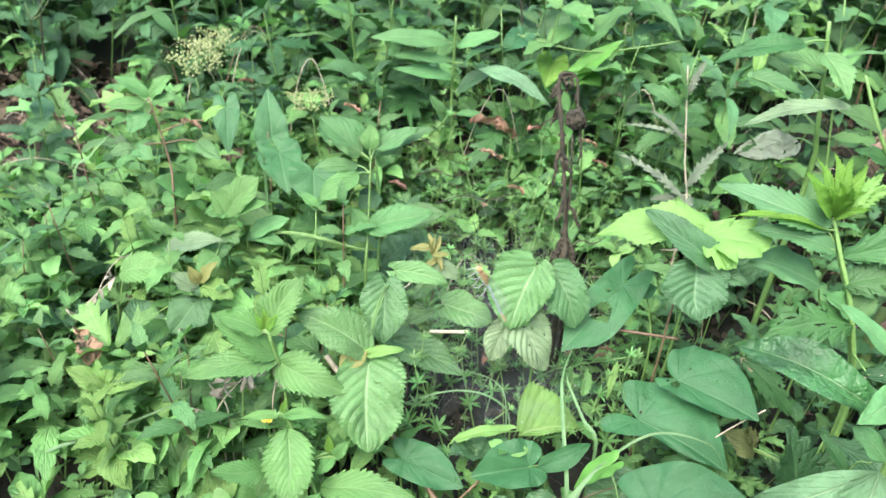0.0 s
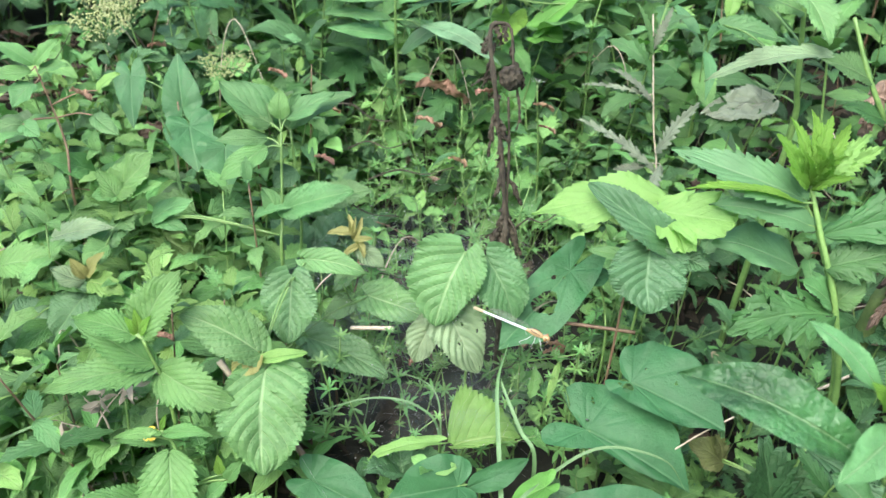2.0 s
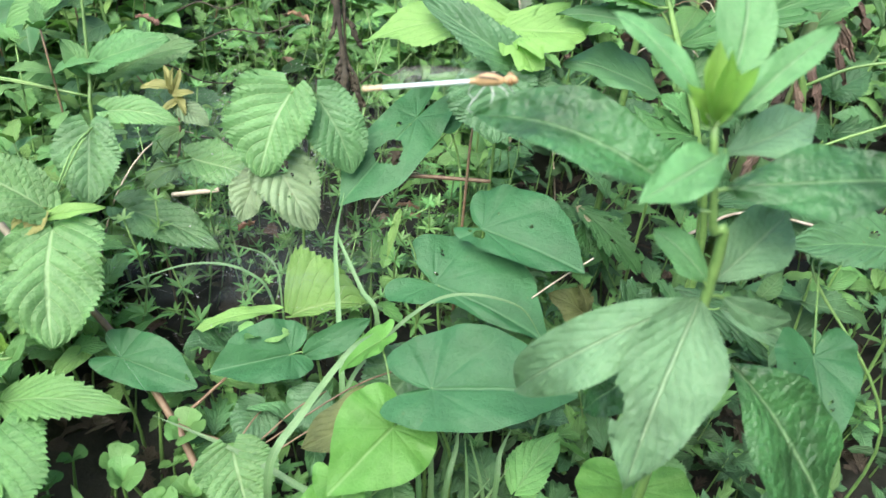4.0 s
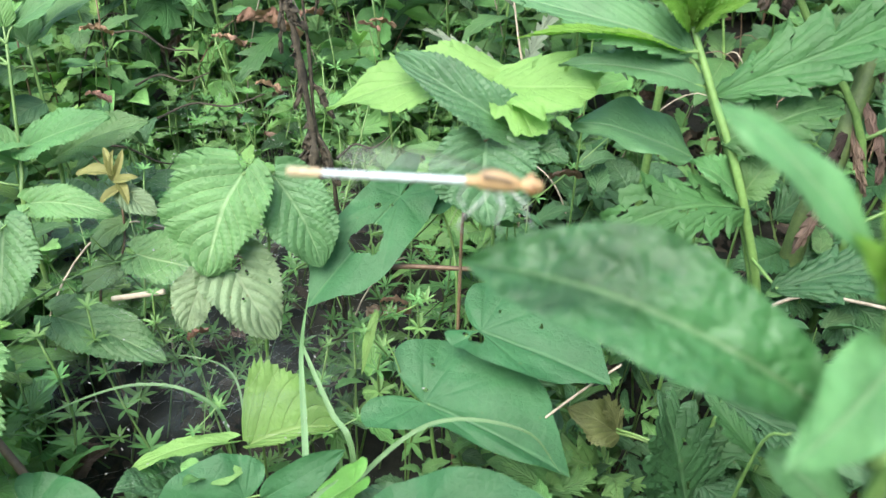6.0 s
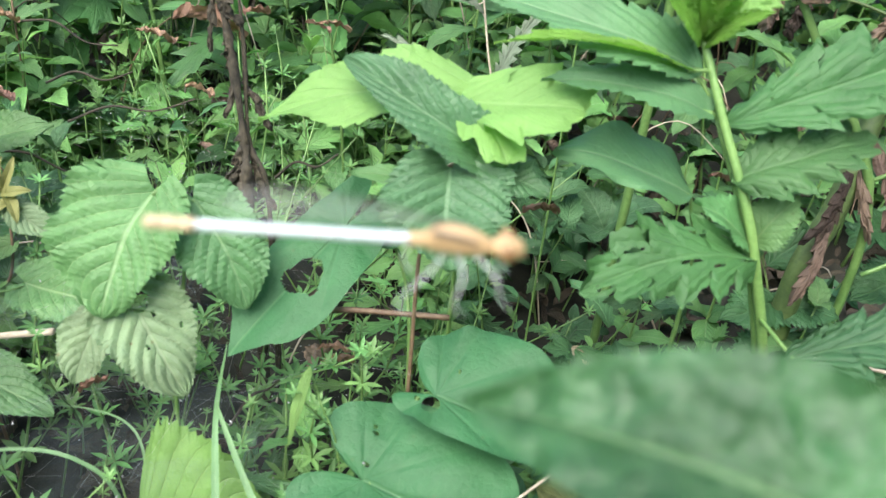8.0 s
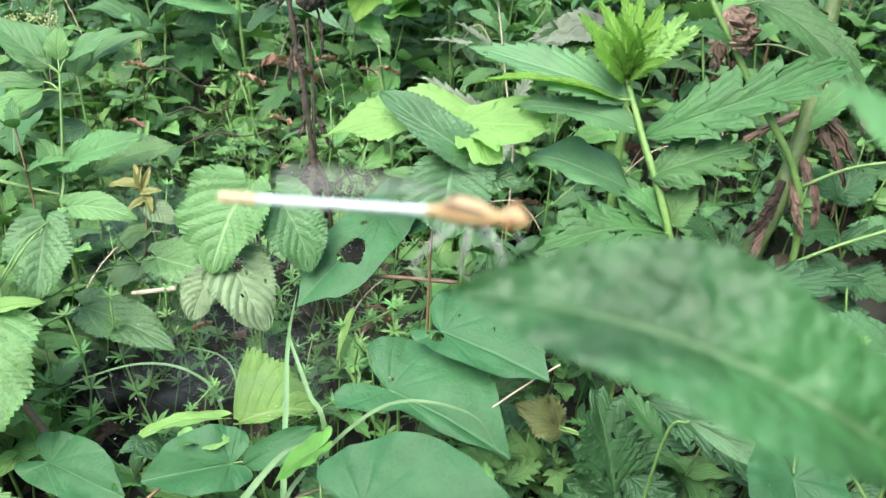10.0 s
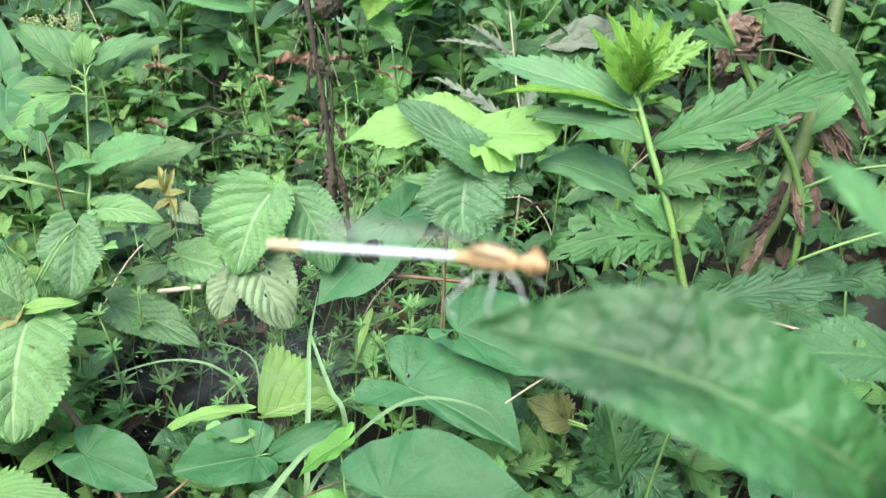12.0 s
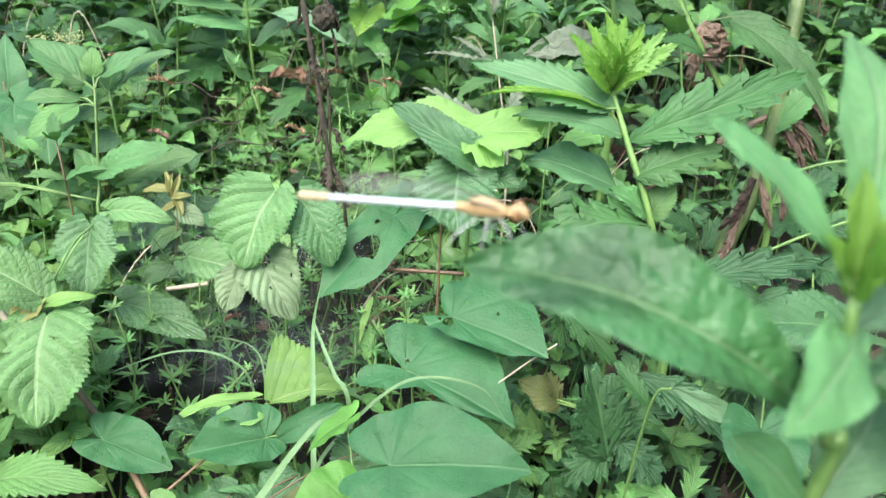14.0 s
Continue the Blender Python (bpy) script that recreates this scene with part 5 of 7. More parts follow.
herb("hemp_nettle", "leafy hemp-nettle with broad pale leaves", "nettle", [(-0.13117, 0.50108, 0.08233), (-0.13131, 0.50576, 0.11269), (-0.12883, 0.50476, 0.13528)], [
    ("bramble", "nettle", (-0.12818, 0.50477, 0.13532), (-0.10786, 0.51052, 0.15575), 0.0230, 0.06, 0),
    ("nettle", "nettle", (-0.12874, 0.50381, 0.13396), (-0.14105, 0.4967, 0.13576), 0.0119, 0.06, 0),
    ("nettle", "nettle", (-0.12711, 0.50384, 0.13405), (-0.10061, 0.50141, 0.14333), 0.0105, 0.06, 0),
    ("nettle", "nettle", (-0.12783, 0.50095, 0.13003), (-0.13763, 0.50525, 0.14769), 0.0139, 0.06, 0),
    ("nettle", "herb", (-0.12994, 0.49999, 0.11671), (-0.13896, 0.48163, 0.109), 0.0212, 0.06, 0),
    ("nettle", "herb", (-0.12828, 0.50002, 0.11679), (-0.11953, 0.4921, 0.118), 0.0142, 0.06, 0),
    ("nettle", "bramble_pale", (-0.16334, 0.4888, 0.1123), (-0.12727, 0.48658, 0.12211), 0.0160, 0.06, 0),
    ("nettle", "nettle", (-0.13159, 0.48084, 0.11406), (-0.1416, 0.4694, 0.10993), 0.0172, 0.06, 0),
], r=0.0013, mat="stem", rtip=0.5)
herb("hemp_nettle", "leafy herb with opposite pointed leaves", "nettle", [(-0.03834, 0.49366, 0.09835), (-0.03789, 0.5017, 0.12144), (-0.03813, 0.52153, 0.1668)], [
    ("oval", "herb", (-0.04526, 0.52738, 0.16874), (-0.07271, 0.53476, 0.19019), 0.0174, 0.06, 0),
    ("oval", "herb", (-0.03591, 0.52575, 0.1727), (-0.00901, 0.53122, 0.18694), 0.0132, 0.06, 0),
    ("oval", "nettle", (-0.03912, 0.52531, 0.17201), (-0.039, 0.53199, 0.18722), 0.0118, 0.06, 0),
    ("oval", "nettle", (-0.04547, 0.51664, 0.15985), (-0.06988, 0.49974, 0.14778), 0.0152, 0.06, 0),
    ("oval", "herb", (-0.04419, 0.52645, 0.16747), (-0.06167, 0.52647, 0.17901), 0.0174, 0.06, 0),
    ("oval", "herb", (-0.04548, 0.52259, 0.1621), (-0.07356, 0.5155, 0.16352), 0.0105, 0.06, 0),
    ("bramble", "herb", (-0.03395, 0.50274, 0.12895), (0.0035, 0.49937, 0.1432), 0.0210, 0.06, 0),
    ("oval", "herb", (-0.03888, 0.50168, 0.12139), (-0.04892, 0.50624, 0.13939), 0.0127, 0.06, 0),
    ("oval", "herb", (-0.11518, 0.50606, 0.11352), (-0.08916, 0.50756, 0.12822), 0.0137, 0.06, 0),
    ("oval", "herb", (-0.11359, 0.50707, 0.11497), (-0.0916, 0.49779, 0.11464), 0.0108, 0.06, 0),
], r=0.0013, mat="stem", rtip=0.5)
herb("tall_nettle", "tall nettle with long pale serrated leaf and flower tassels", "nettle", [(0.23827, 0.50802, 0.17316), (0.23087, 0.50446, 0.21586), (0.21726, 0.50719, 0.27905)], [
    ("nettle", "bramble_pale", (0.22598, 0.47534, 0.24118), (0.17329, 0.47833, 0.22603), 0.0129, 0.1, 15),
    ("nettle", "gypsy", (0.20166, 0.49892, 0.2672), (0.15538, 0.49881, 0.2539), 0.0148, 0.1, 0),
    ("nettle", "herb", (0.22214, 0.50487, 0.25205), (0.19212, 0.50928, 0.25738), 0.0182, 0.06, 0),
    ("nettle", "herb", (0.21554, 0.49599, 0.26349), (0.2223, 0.46854, 0.24959), 0.0172, 0.06, 0),
    ("gypsy", "gypsy", (0.2268, 0.52002, 0.20142), (0.19058, 0.50218, 0.18775), 0.0266, 0.06, 0),
    ("nettle", "herb", (0.20584, 0.56173, 0.22274), (0.23512, 0.54326, 0.22184), 0.0173, 0.06, 0),
    ("nettle", "bright", (0.21134, 0.57333, 0.23893), (0.20902, 0.56275, 0.22423), 0.0105, 0.06, 0),
], r=0.0022, mat="stem", rtip=0.5)
herb("mugwort", "grey withered spikes of an old mugwort", "herb", [(0.19555, 0.57876, 0.10262), (0.18968, 0.59111, 0.14346), (0.17903, 0.60573, 0.21122)], [
    ("feather", "grey", (0.19201, 0.57351, 0.11916), (0.13779, 0.58092, 0.15193), 0.0108, 0.06, 0),
    ("feather", "grey", (0.19217, 0.58013, 0.12833), (0.20861, 0.57388, 0.16791), 0.0106, 0.06, 0),
    ("feather", "grey", (0.18651, 0.59354, 0.15869), (0.1581, 0.59956, 0.17824), 0.0083, 0.06, 0),
    ("feather", "grey", (0.1852, 0.59569, 0.16163), (0.1403, 0.59386, 0.16989), 0.0056, 0.06, 0),
    ("feather", "grey", (0.19557, 0.57578, 0.1224), (0.18396, 0.54372, 0.1136), 0.0087, 0.06, 0),
    ("feather", "herb", (0.18592, 0.60006, 0.1677), (0.16765, 0.60488, 0.19779), 0.0063, 0.06, 0),
    ("feather", "grey", (0.18147, 0.59983, 0.19117), (0.18874, 0.60119, 0.21714), 0.0069, 0.06, 0),
    ("feather", "herb", (0.18166, 0.59772, 0.18825), (0.16751, 0.60286, 0.2189), 0.0054, 0.06, 0),
    ("feather", "grey", (0.1843, 0.57557, 0.12182), (0.16354, 0.56807, 0.12286), 0.0084, 0.06, 0),
], r=0.00084, mat="straw", rtip=0.5)
herb("willowherb", "upright herb with long narrow leaves", "herb", [(0.02235, 0.68495, 0.07776), (0.01809, 0.69074, 0.13347), (0.01658, 0.69191, 0.20676)], [
    ("lance", "willow_pale", (0.03529, 0.67472, 0.1715), (0.09312, 0.63861, 0.15889), 0.0139, 0.1, 0),
    ("lance", "herb", (0.0147, 0.69078, 0.1693), (-0.03502, 0.67992, 0.17689), 0.0116, 0.06, 0),
    ("lance", "herb", (0.01758, 0.69012, 0.15651), (-0.03083, 0.68073, 0.16616), 0.0136, 0.06, 0),
    ("lance", "herb", (0.02246, 0.68571, 0.12662), (0.05135, 0.66953, 0.12888), 0.0093, 0.06, 0),
    ("lance", "herb", (0.01374, 0.69374, 0.18532), (-0.05146, 0.68113, 0.19009), 0.0177, 0.06, 0),
    ("lance", "herb", (0.01894, 0.6914, 0.18221), (0.05369, 0.68546, 0.19879), 0.0150, 0.06, 0),
    ("lance", "herb", (0.01769, 0.68052, 0.11931), (-0.00088, 0.68229, 0.14519), 0.0111, 0.06, 0),
    ("lance", "herb_dull_shade", (0.02138, 0.68931, 0.14352), (0.0567, 0.69156, 0.17146), 0.0137, 0.06, 0),
], r=0.0018, mat="stem", rtip=0.5)
herb("vine", "bright bindweed trailing over the taller weeds", "bindweed", [(0.11438, 0.70524, 0.07235), (0.12772, 0.71108, 0.14054), (0.13747, 0.70608, 0.18167)], [
    ("bindweed", "bindweed_young", (0.12688, 0.70389, 0.16642), (0.15652, 0.70451, 0.19195), 0.0183, 0.06, 0),
    ("bindweed", "bindweed_young", (0.12653, 0.70552, 0.15672), (0.14116, 0.68867, 0.15768), 0.0278, 0.06, 0),
    ("bindweed", "shoot", (0.103, 0.71953, 0.16354), (0.09554, 0.69321, 0.15083), 0.0281, 0.06, 0),
    ("bindweed", "bindweed", (0.07317, 0.71113, 0.187), (0.05626, 0.69649, 0.17826), 0.0228, 0.06, 0),
], r=0.00084, mat="stem", rtip=0.5)
herb("dock_leaf", "dull spotted leaf with brown insect damage", "herb", [(0.30678, 0.33995, 0.10321), (0.2952, 0.34185, 0.12573)], [
    ("bramble", "herb_dull_shade", (0.29476, 0.34188, 0.1369), (0.24435, 0.33662, 0.14291), 0.0246, 0.06, 0, {'hole': (0.3, 0.3, 0.05, 0.12)}),
], r=0.00098, mat="stem", rtip=0.5)
herb("bramble", "low bramble leaf beside a red shoot", "bramble", [(0.05285, 0.31763, 0.02558), (0.04105, 0.32659, 0.05119)], [
    ("bramble", "bramble", (0.04157, 0.32545, 0.05548), (0.0486, 0.30387, 0.04138), 0.0301, 0.06, 0),
    ("bramble", "bramble_shade", (0.05263, 0.34803, 0.05194), (0.04187, 0.33594, 0.04607), 0.0198, 0.06, 0),
    ("bramble", "bramble_shade", (0.11453, 0.34843, 0.07585), (0.09162, 0.33364, 0.05303), 0.0318, 0.06, 0),
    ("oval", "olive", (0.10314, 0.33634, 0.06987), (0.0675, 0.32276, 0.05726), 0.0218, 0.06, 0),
    ("oval", "bramble_shade", (0.07794, 0.35451, 0.05372), (0.06175, 0.34124, 0.04533), 0.0228, 0.06, 0),
], r=0.00084, mat="stem_red", rtip=0.5)
herb("bindweed", "young leaf curling near the soil", "bindweed", [(0.08873, 0.28799, 0.03944), (0.08688, 0.29722, 0.06165)], [
    ("bindweed", "bindweed_young", (0.08166, 0.30149, 0.06617), (0.08936, 0.28121, 0.05345), 0.0177, 0.06, 0),
    ("bindweed", "bindweed_young", (0.07961, 0.29899, 0.06283), (0.06502, 0.29042, 0.06145), 0.0110, 0.06, 0),
    ("bramble", "herb", (0.10228, 0.30766, 0.05429), (0.10563, 0.29365, 0.04868), 0.0153, 0.06, 0),
], r=0.00084, mat="stem", rtip=0.5)
herb("tall_stem_herb", "leafy stout herb at the edge of the weeds", "herb", [(0.32239, 0.47271, 0.1208), (0.28762, 0.48983, 0.18403), (0.26577, 0.50158, 0.21916), (0.25385, 0.51493, 0.2462)], [
    ("nettle", "herb", (0.26577, 0.50158, 0.21916), (0.23827, 0.50295, 0.22884), 0.0171, 0.06, 0),
    ("gypsy", "dead", (0.28189, 0.4842, 0.19892), (0.27889, 0.48928, 0.21647), 0.0171, 0.1, 0, {'curl': 0.6, 'crumple': 0.2}),
    ("nettle", "gypsy", (0.27794, 0.49417, 0.19979), (0.25436, 0.49731, 0.20652), 0.0134, 0.06, 0),
    ("nettle", "herb", (0.29322, 0.48099, 0.17339), (0.30516, 0.48254, 0.18832), 0.0177, 0.06, 0),
], r=0.0021, mat="stem", rtip=0.5)
herb("hemp_nettle", "broad pale nettle leaves in the weeds", "nettle", [(-0.19745, 0.46734, 0.03393), (-0.19567, 0.46509, 0.05476)], [
    ("nettle", "nettle", (-0.19192, 0.47964, 0.0989), (-0.15703, 0.47753, 0.10883), 0.0244, 0.06, 0),
    ("bramble", "herb_dull_shade", (-0.13761, 0.46019, 0.09728), (-0.15288, 0.44166, 0.08321), 0.0270, 0.06, 0),
    ("nettle", "herb", (-0.1905, 0.40513, 0.04364), (-0.1643, 0.41326, 0.06753), 0.0229, 0.06, 0),
    ("nettle", "nettle", (-0.19344, 0.42445, 0.05835), (-0.19581, 0.43023, 0.07823), 0.0133, 0.06, 0),
    ("nettle", "nettle", (-0.19336, 0.42354, 0.05709), (-0.21049, 0.42276, 0.06752), 0.0146, 0.06, 0),
    ("nettle", "nettle", (-0.1918, 0.42357, 0.05717), (-0.16929, 0.42532, 0.07213), 0.0146, 0.06, 0),
    ("nettle", "herb", (-0.19327, 0.42262, 0.05583), (-0.20339, 0.41209, 0.05294), 0.0133, 0.06, 0),
], r=0.00098, mat="stem", rtip=0.5)
herb("hemp_nettle", "toothed leaves of a low nettle", "nettle", [(-0.18518, 0.38003, 0.00905), (-0.17756, 0.38891, 0.04544)], [
    ("oval", "nettle", (-0.18052, 0.38886, 0.04529), (-0.14726, 0.36675, 0.03945), 0.0251, 0.06, 0),
    ("nettle", "nettle", (-0.19551, 0.39032, 0.04693), (-0.20901, 0.37856, 0.04226), 0.0190, 0.06, 0),
    ("bramble", "herb", (-0.1245, 0.39338, 0.05299), (-0.13857, 0.37473, 0.03877), 0.0285, 0.06, 0),
    ("nettle", "herb", (-0.16598, 0.40558, 0.0449), (-0.13304, 0.40145, 0.05198), 0.0196, 0.06, 0),
    ("nettle", "herb_dull_shade", (-0.21973, 0.46189, 0.07361), (-0.19009, 0.45145, 0.07189), 0.0244, 0.06, 0),
], r=0.00098, mat="stem", rtip=0.5)
herb("yellowing_herb", "small yellowing leaves among green weeds", "herb", [(-0.13819, 0.4634, 0.0778), (-0.14021, 0.46935, 0.09795)], [
    ("nettle", "yellow", (-0.13811, 0.46575, 0.10497), (-0.12715, 0.46774, 0.11996), 0.0088, 0.06, 0),
    ("nettle", "yellow", (-0.13965, 0.46535, 0.10438), (-0.14566, 0.46557, 0.11648), 0.0074, 0.06, 0),
    ("jag", "fresh", (-0.13794, 0.4639, 0.10241), (-0.11666, 0.45513, 0.10278), 0.0149, 0.06, 0),
    ("nettle", "bramble_pale", (-0.1411, 0.46384, 0.10225), (-0.15632, 0.46263, 0.11213), 0.0135, 0.06, 0),
], r=0.0007, mat="stem", rtip=0.5)
umbel((-0.18372, 0.65671, 0.17679), 0.0436, "yellow-green flat flower head gone to seed")
umbel((-0.17296, 0.68339, 0.17814), 0.0356, "yellow-green flat flower head gone to seed")
umbel((-0.08798, 0.61245, 0.16582), 0.0301, "loose head of tiny pale green florets")
umbel((0.1138, 0.61011, 0.16357), 0.0083, "tiny white star flowers in shade", "web", 10)
small_flower((-0.08328, 0.37799, 0.08057), 0.0072)
seed_grass("dry straw-coloured grass stalk with loose seed husks", [(-0.12575, 0.37419, 0.02641), (-0.12169, 0.38189, 0.04912), (-0.11354, 0.39094, 0.0738), (-0.10093, 0.39465, 0.0912), (-0.09461, 0.39475, 0.09749)])
seed_grass("dry straw-coloured grass stalk with loose seed husks", [(-0.1126, 0.38742, 0.06297), (-0.12052, 0.38879, 0.07065), (-0.1304, 0.38823, 0.07559)])
seed_grass("dry straw-coloured grass stalk with loose seed husks", [(-0.08158, 0.38342, 0.07617), (-0.08034, 0.38845, 0.09512), (-0.07731, 0.39157, 0.11147)])
seed_grass("dry straw-coloured grass stalk with loose seed husks", [(-0.10751, 0.38769, 0.06945), (-0.11034, 0.38951, 0.08385), (-0.10835, 0.39203, 0.09338)])
seed_grass("dry straw-coloured grass stalk with loose seed husks", [(-0.23038, 0.43487, 0.03595), (-0.21285, 0.45136, 0.08313), (-0.18892, 0.46111, 0.10919)])
LOWER = [
    ("willow", "willow_top", (0.17037, 0.2618, 0.19287), (0.15723, 0.26834, 0.20398), 0.0100, 0.06, 0),
    ("willow", "willow_pale", (0.1726, 0.26263, 0.19209), (0.19629, 0.27842, 0.20171), 0.0163, 0.08, 0),
    ("willow", "willow_pale", (0.17086, 0.26279, 0.18745), (0.13189, 0.27126, 0.14649), 0.0165, 0.3, -10),
    ("lance", "willow_pale", (0.17085, 0.26236, 0.18692), (0.15078, 0.23342, 0.15164), 0.0241, 0.08, 0, {'hole': (0.62, 0.95, 0.08, 0.3), 'crease': 0.3}),
    ("willow", "willow_pale", (0.17626, 0.26327, 0.18687), (0.1982, 0.26367, 0.17821), 0.0085, 0.08, 50),
    ("willow", "willow", (0.18879, 0.26763, 0.15881), (0.22114, 0.24322, 0.11253), 0.0349, 0.08, 0),
    ("willow", "willow", (0.18121, 0.27034, 0.16068), (0.15726, 0.28114, 0.12443), 0.0176, 0.08, 0),
]
LOOSESTRIFE = herb("loosestrife", "tall loosestrife with long smooth opposite leaves and a pale growing tip", "herb", [(0.17504, 0.26272, 0), (0.17222, 0.26265, 0.18754), (0.16762, 0.26261, 0.20905), (0.16191, 0.26481, 0.23309)], [
    ("willow", "willow", (0.16365, 0.26235, 0.21242), (0.11599, 0.29197, 0.22174), 0.0182, 0.165, 0, {'crease': 0.34, 'fine': 1.6}),
    ("willow", "willow", (0.168, 0.26426, 0.21789), (0.21224, 0.26161, 0.22333), 0.0186, 0.06, 0),
    ("willow", "willow_top", (0.15976, 0.26588, 0.23511), (0.14026, 0.27953, 0.25153), 0.0075, 0.05, 0),
    ("willow", "willow_top", (0.16436, 0.26467, 0.23452), (0.19045, 0.27798, 0.25052), 0.0074, 0.06, 0),
    ("willow", "willow_top", (0.1649, 0.26958, 0.23509), (0.17153, 0.29375, 0.2607), 0.0125, 0.06, 0),
    ("willow", "willow_top", (0.16799, 0.26721, 0.22603), (0.14258, 0.24873, 0.22508), 0.0105, 0.05, 0),
    ("willow", "willow_pale", (0.1687, 0.26885, 0.22371), (0.1963, 0.28447, 0.22604), 0.0125, 0.06, 0),
    ("willow", "shoot", (0.16180, 0.26460, 0.23380), (0.16020, 0.26300, 0.25050), 0.0044, 0.05, 0),
    ("willow", "shoot", (0.16230, 0.26480, 0.23300), (0.16700, 0.26400, 0.24700), 0.0044, 0.05, 0),
    ("willow", "shoot", (0.16120, 0.26440, 0.23250), (0.15600, 0.26150, 0.24300), 0.0046, 0.05, 0),
    ("willow", "shoot", (0.16113, 0.26501, 0.2343), (0.16152, 0.27224, 0.24894), 0.0052, 0.05, 0),
    ("willow", "shoot", (0.16063, 0.26473, 0.23273), (0.15509, 0.26719, 0.24142), 0.0042, 0.05, 0),
    ("willow", "shoot", (0.16238, 0.26513, 0.23357), (0.16529, 0.26792, 0.24433), 0.0042, 0.05, 0),
] + LOWER, r=0.0017, mat="stem", rtip=0.5)
herb("pale_leaf", "blotched whitish withered leaf lying on the weeds", "leaf", [(0.20419, 0.50453, 0.1618), (0.2038, 0.50878, 0.19544)], [
    ("bright", "grey", (0.22400, 0.5116, 0.2005), (0.18721, 0.50874, 0.19366), 0.0215, 0.05, 0, {'crumple': 0.08}),
], r=0.00056, mat="stem", rtip=0.5)
herb("tattered_herb", "tattered herb leaf eaten to tan shreds and ribs", "herb", [(0.24498, 0.43388, 0.00733), (0.22332, 0.43683, 0.0469), (0.20155, 0.44047, 0.08492)], [
    ("crown", "gypsy", (0.20114, 0.43938, 0.08575), (0.2312, 0.4149, 0.0638), 0.0204, 0.06, 0, {'eaten': 0.22}),
    ("gypsy", "gypsy", (0.20478, 0.43911, 0.07951), (0.20461, 0.42591, 0.06534), 0.0148, 0.06, 0, {'eaten': 0.18}),
    ("gypsy", "straw_leaf", (0.20046, 0.44039, 0.08588), (0.21597, 0.42958, 0.07725), 0.0073, 0.06, 10, {'crumple': 0.1}),
    ("lance", "gypsy", (0.21101, 0.43475, 0.07391), (0.21714, 0.42212, 0.05927), 0.0054, 0.06, 0),
], r=0.00063, mat="stem", rtip=0.5)
herb("curled_leaf", "narrow leaf with a pale chewed and curled margin", "herb", [(0.21780, 0.34365, 0.02000), (0.21960, 0.33894, 0.10185), (0.22421, 0.33305, 0.11646)], [
    ("lance", "willow_pale", (0.22421, 0.33305, 0.11646), (0.25237, 0.31584, 0.10704), 0.0085, 0.05, 20, {'eaten': 0.12, 'crease': 0.4}),
    ("gypsy", "gypsy", (0.21960, 0.33894, 0.10185), (0.20733, 0.35195, 0.11448), 0.0100, 0.05, 0),
], r=0.0008, mat="stem", rtip=0.5)
herb("low_rosette", "small fresh rosette of pale green leaves on a short stem", "herb", [(-0.1823, 0.38882, 0.04519), (-0.17906, 0.39553, 0.07248), (-0.17871, 0.39731, 0.08094)], [
    ("bright", "fresh", (-0.17871, 0.39731, 0.08094), (-0.19796, 0.39748, 0.09263), 0.0135, 0.08, 0),
    ("bright", "bright", (-0.17875, 0.39782, 0.08163), (-0.18296, 0.40311, 0.09483), 0.0080, 0.06, 0),
    ("bright", "fresh", (-0.17818, 0.39783, 0.08166), (-0.17266, 0.40247, 0.0942), 0.0092, 0.06, 0),
    ("bright", "fresh", (-0.17751, 0.39683, 0.0803), (-0.15081, 0.39405, 0.0891), 0.0122, 0.08, 0),
    ("bright", "fresh", (-0.17863, 0.39647, 0.07977), (-0.18431, 0.38768, 0.08539), 0.0091, 0.06, 0),
], r=0.00084, mat="stem", rtip=0.5)
herb("low_herb_leaf", "broad pale green pointed leaf close to the soil", "herb", [(-0.17837, 0.37148, 0.0213), (-0.17408, 0.3713, 0.04506)], [
    ("bright", "fresh", (-0.17296, 0.37409, 0.05492), (-0.1554, 0.35374, 0.04515), 0.0187, 0.06, 0),
    ("crown", "nettle", (-0.14198, 0.38957, 0.04727), (-0.15727, 0.36876, 0.036), 0.0284, 0.06, 0),
], r=0.0007, mat="stem", rtip=0.5)
herb("curled_leaf", "small yellow-green leaf hanging on a thread", "leaf", [(0.1175, 0.39185, 0.08102), (0.11195, 0.39611, 0.1047), (0.10911, 0.39944, 0.1152)], [
    ("lance", "fresh", (0.10911, 0.39944, 0.1152), (0.10275, 0.38423, 0.09997), 0.0045, 0.05, 30),
], r=0.00035, mat="stem", rtip=0.5)
blade("long pale grass blade bent over at its top", [(0.08409, 0.35413, 0.05201), (0.08238, 0.38673, 0.07808), (0.08188, 0.40501, 0.09438), (0.08573, 0.41086, 0.115)], 0.0025)
blade("grass blade leaning against another", [(0.09917, 0.37131, 0.07482), (0.0924, 0.38226, 0.08523), (0.08437, 0.39808, 0.09675), (0.08263, 0.40133, 0.10185)], 0.0021)
blade("long grass blade arching over bindweed leaves", [(0.08458, 0.34211, 0.05928), (0.09747, 0.35576, 0.07612), (0.12424, 0.36286, 0.09712), (0.15282, 0.35742, 0.09792), (0.16554, 0.35158, 0.08304)], 0.0018)
blade("thin grass blade arching over the soil", [(-0.03103, 0.39415, 0.06505), (-0.00643, 0.39935, 0.07605), (0.02068, 0.40237, 0.08376), (0.04295, 0.3995, 0.08139), (0.05414, 0.39585, 0.06324)], 0.0013)
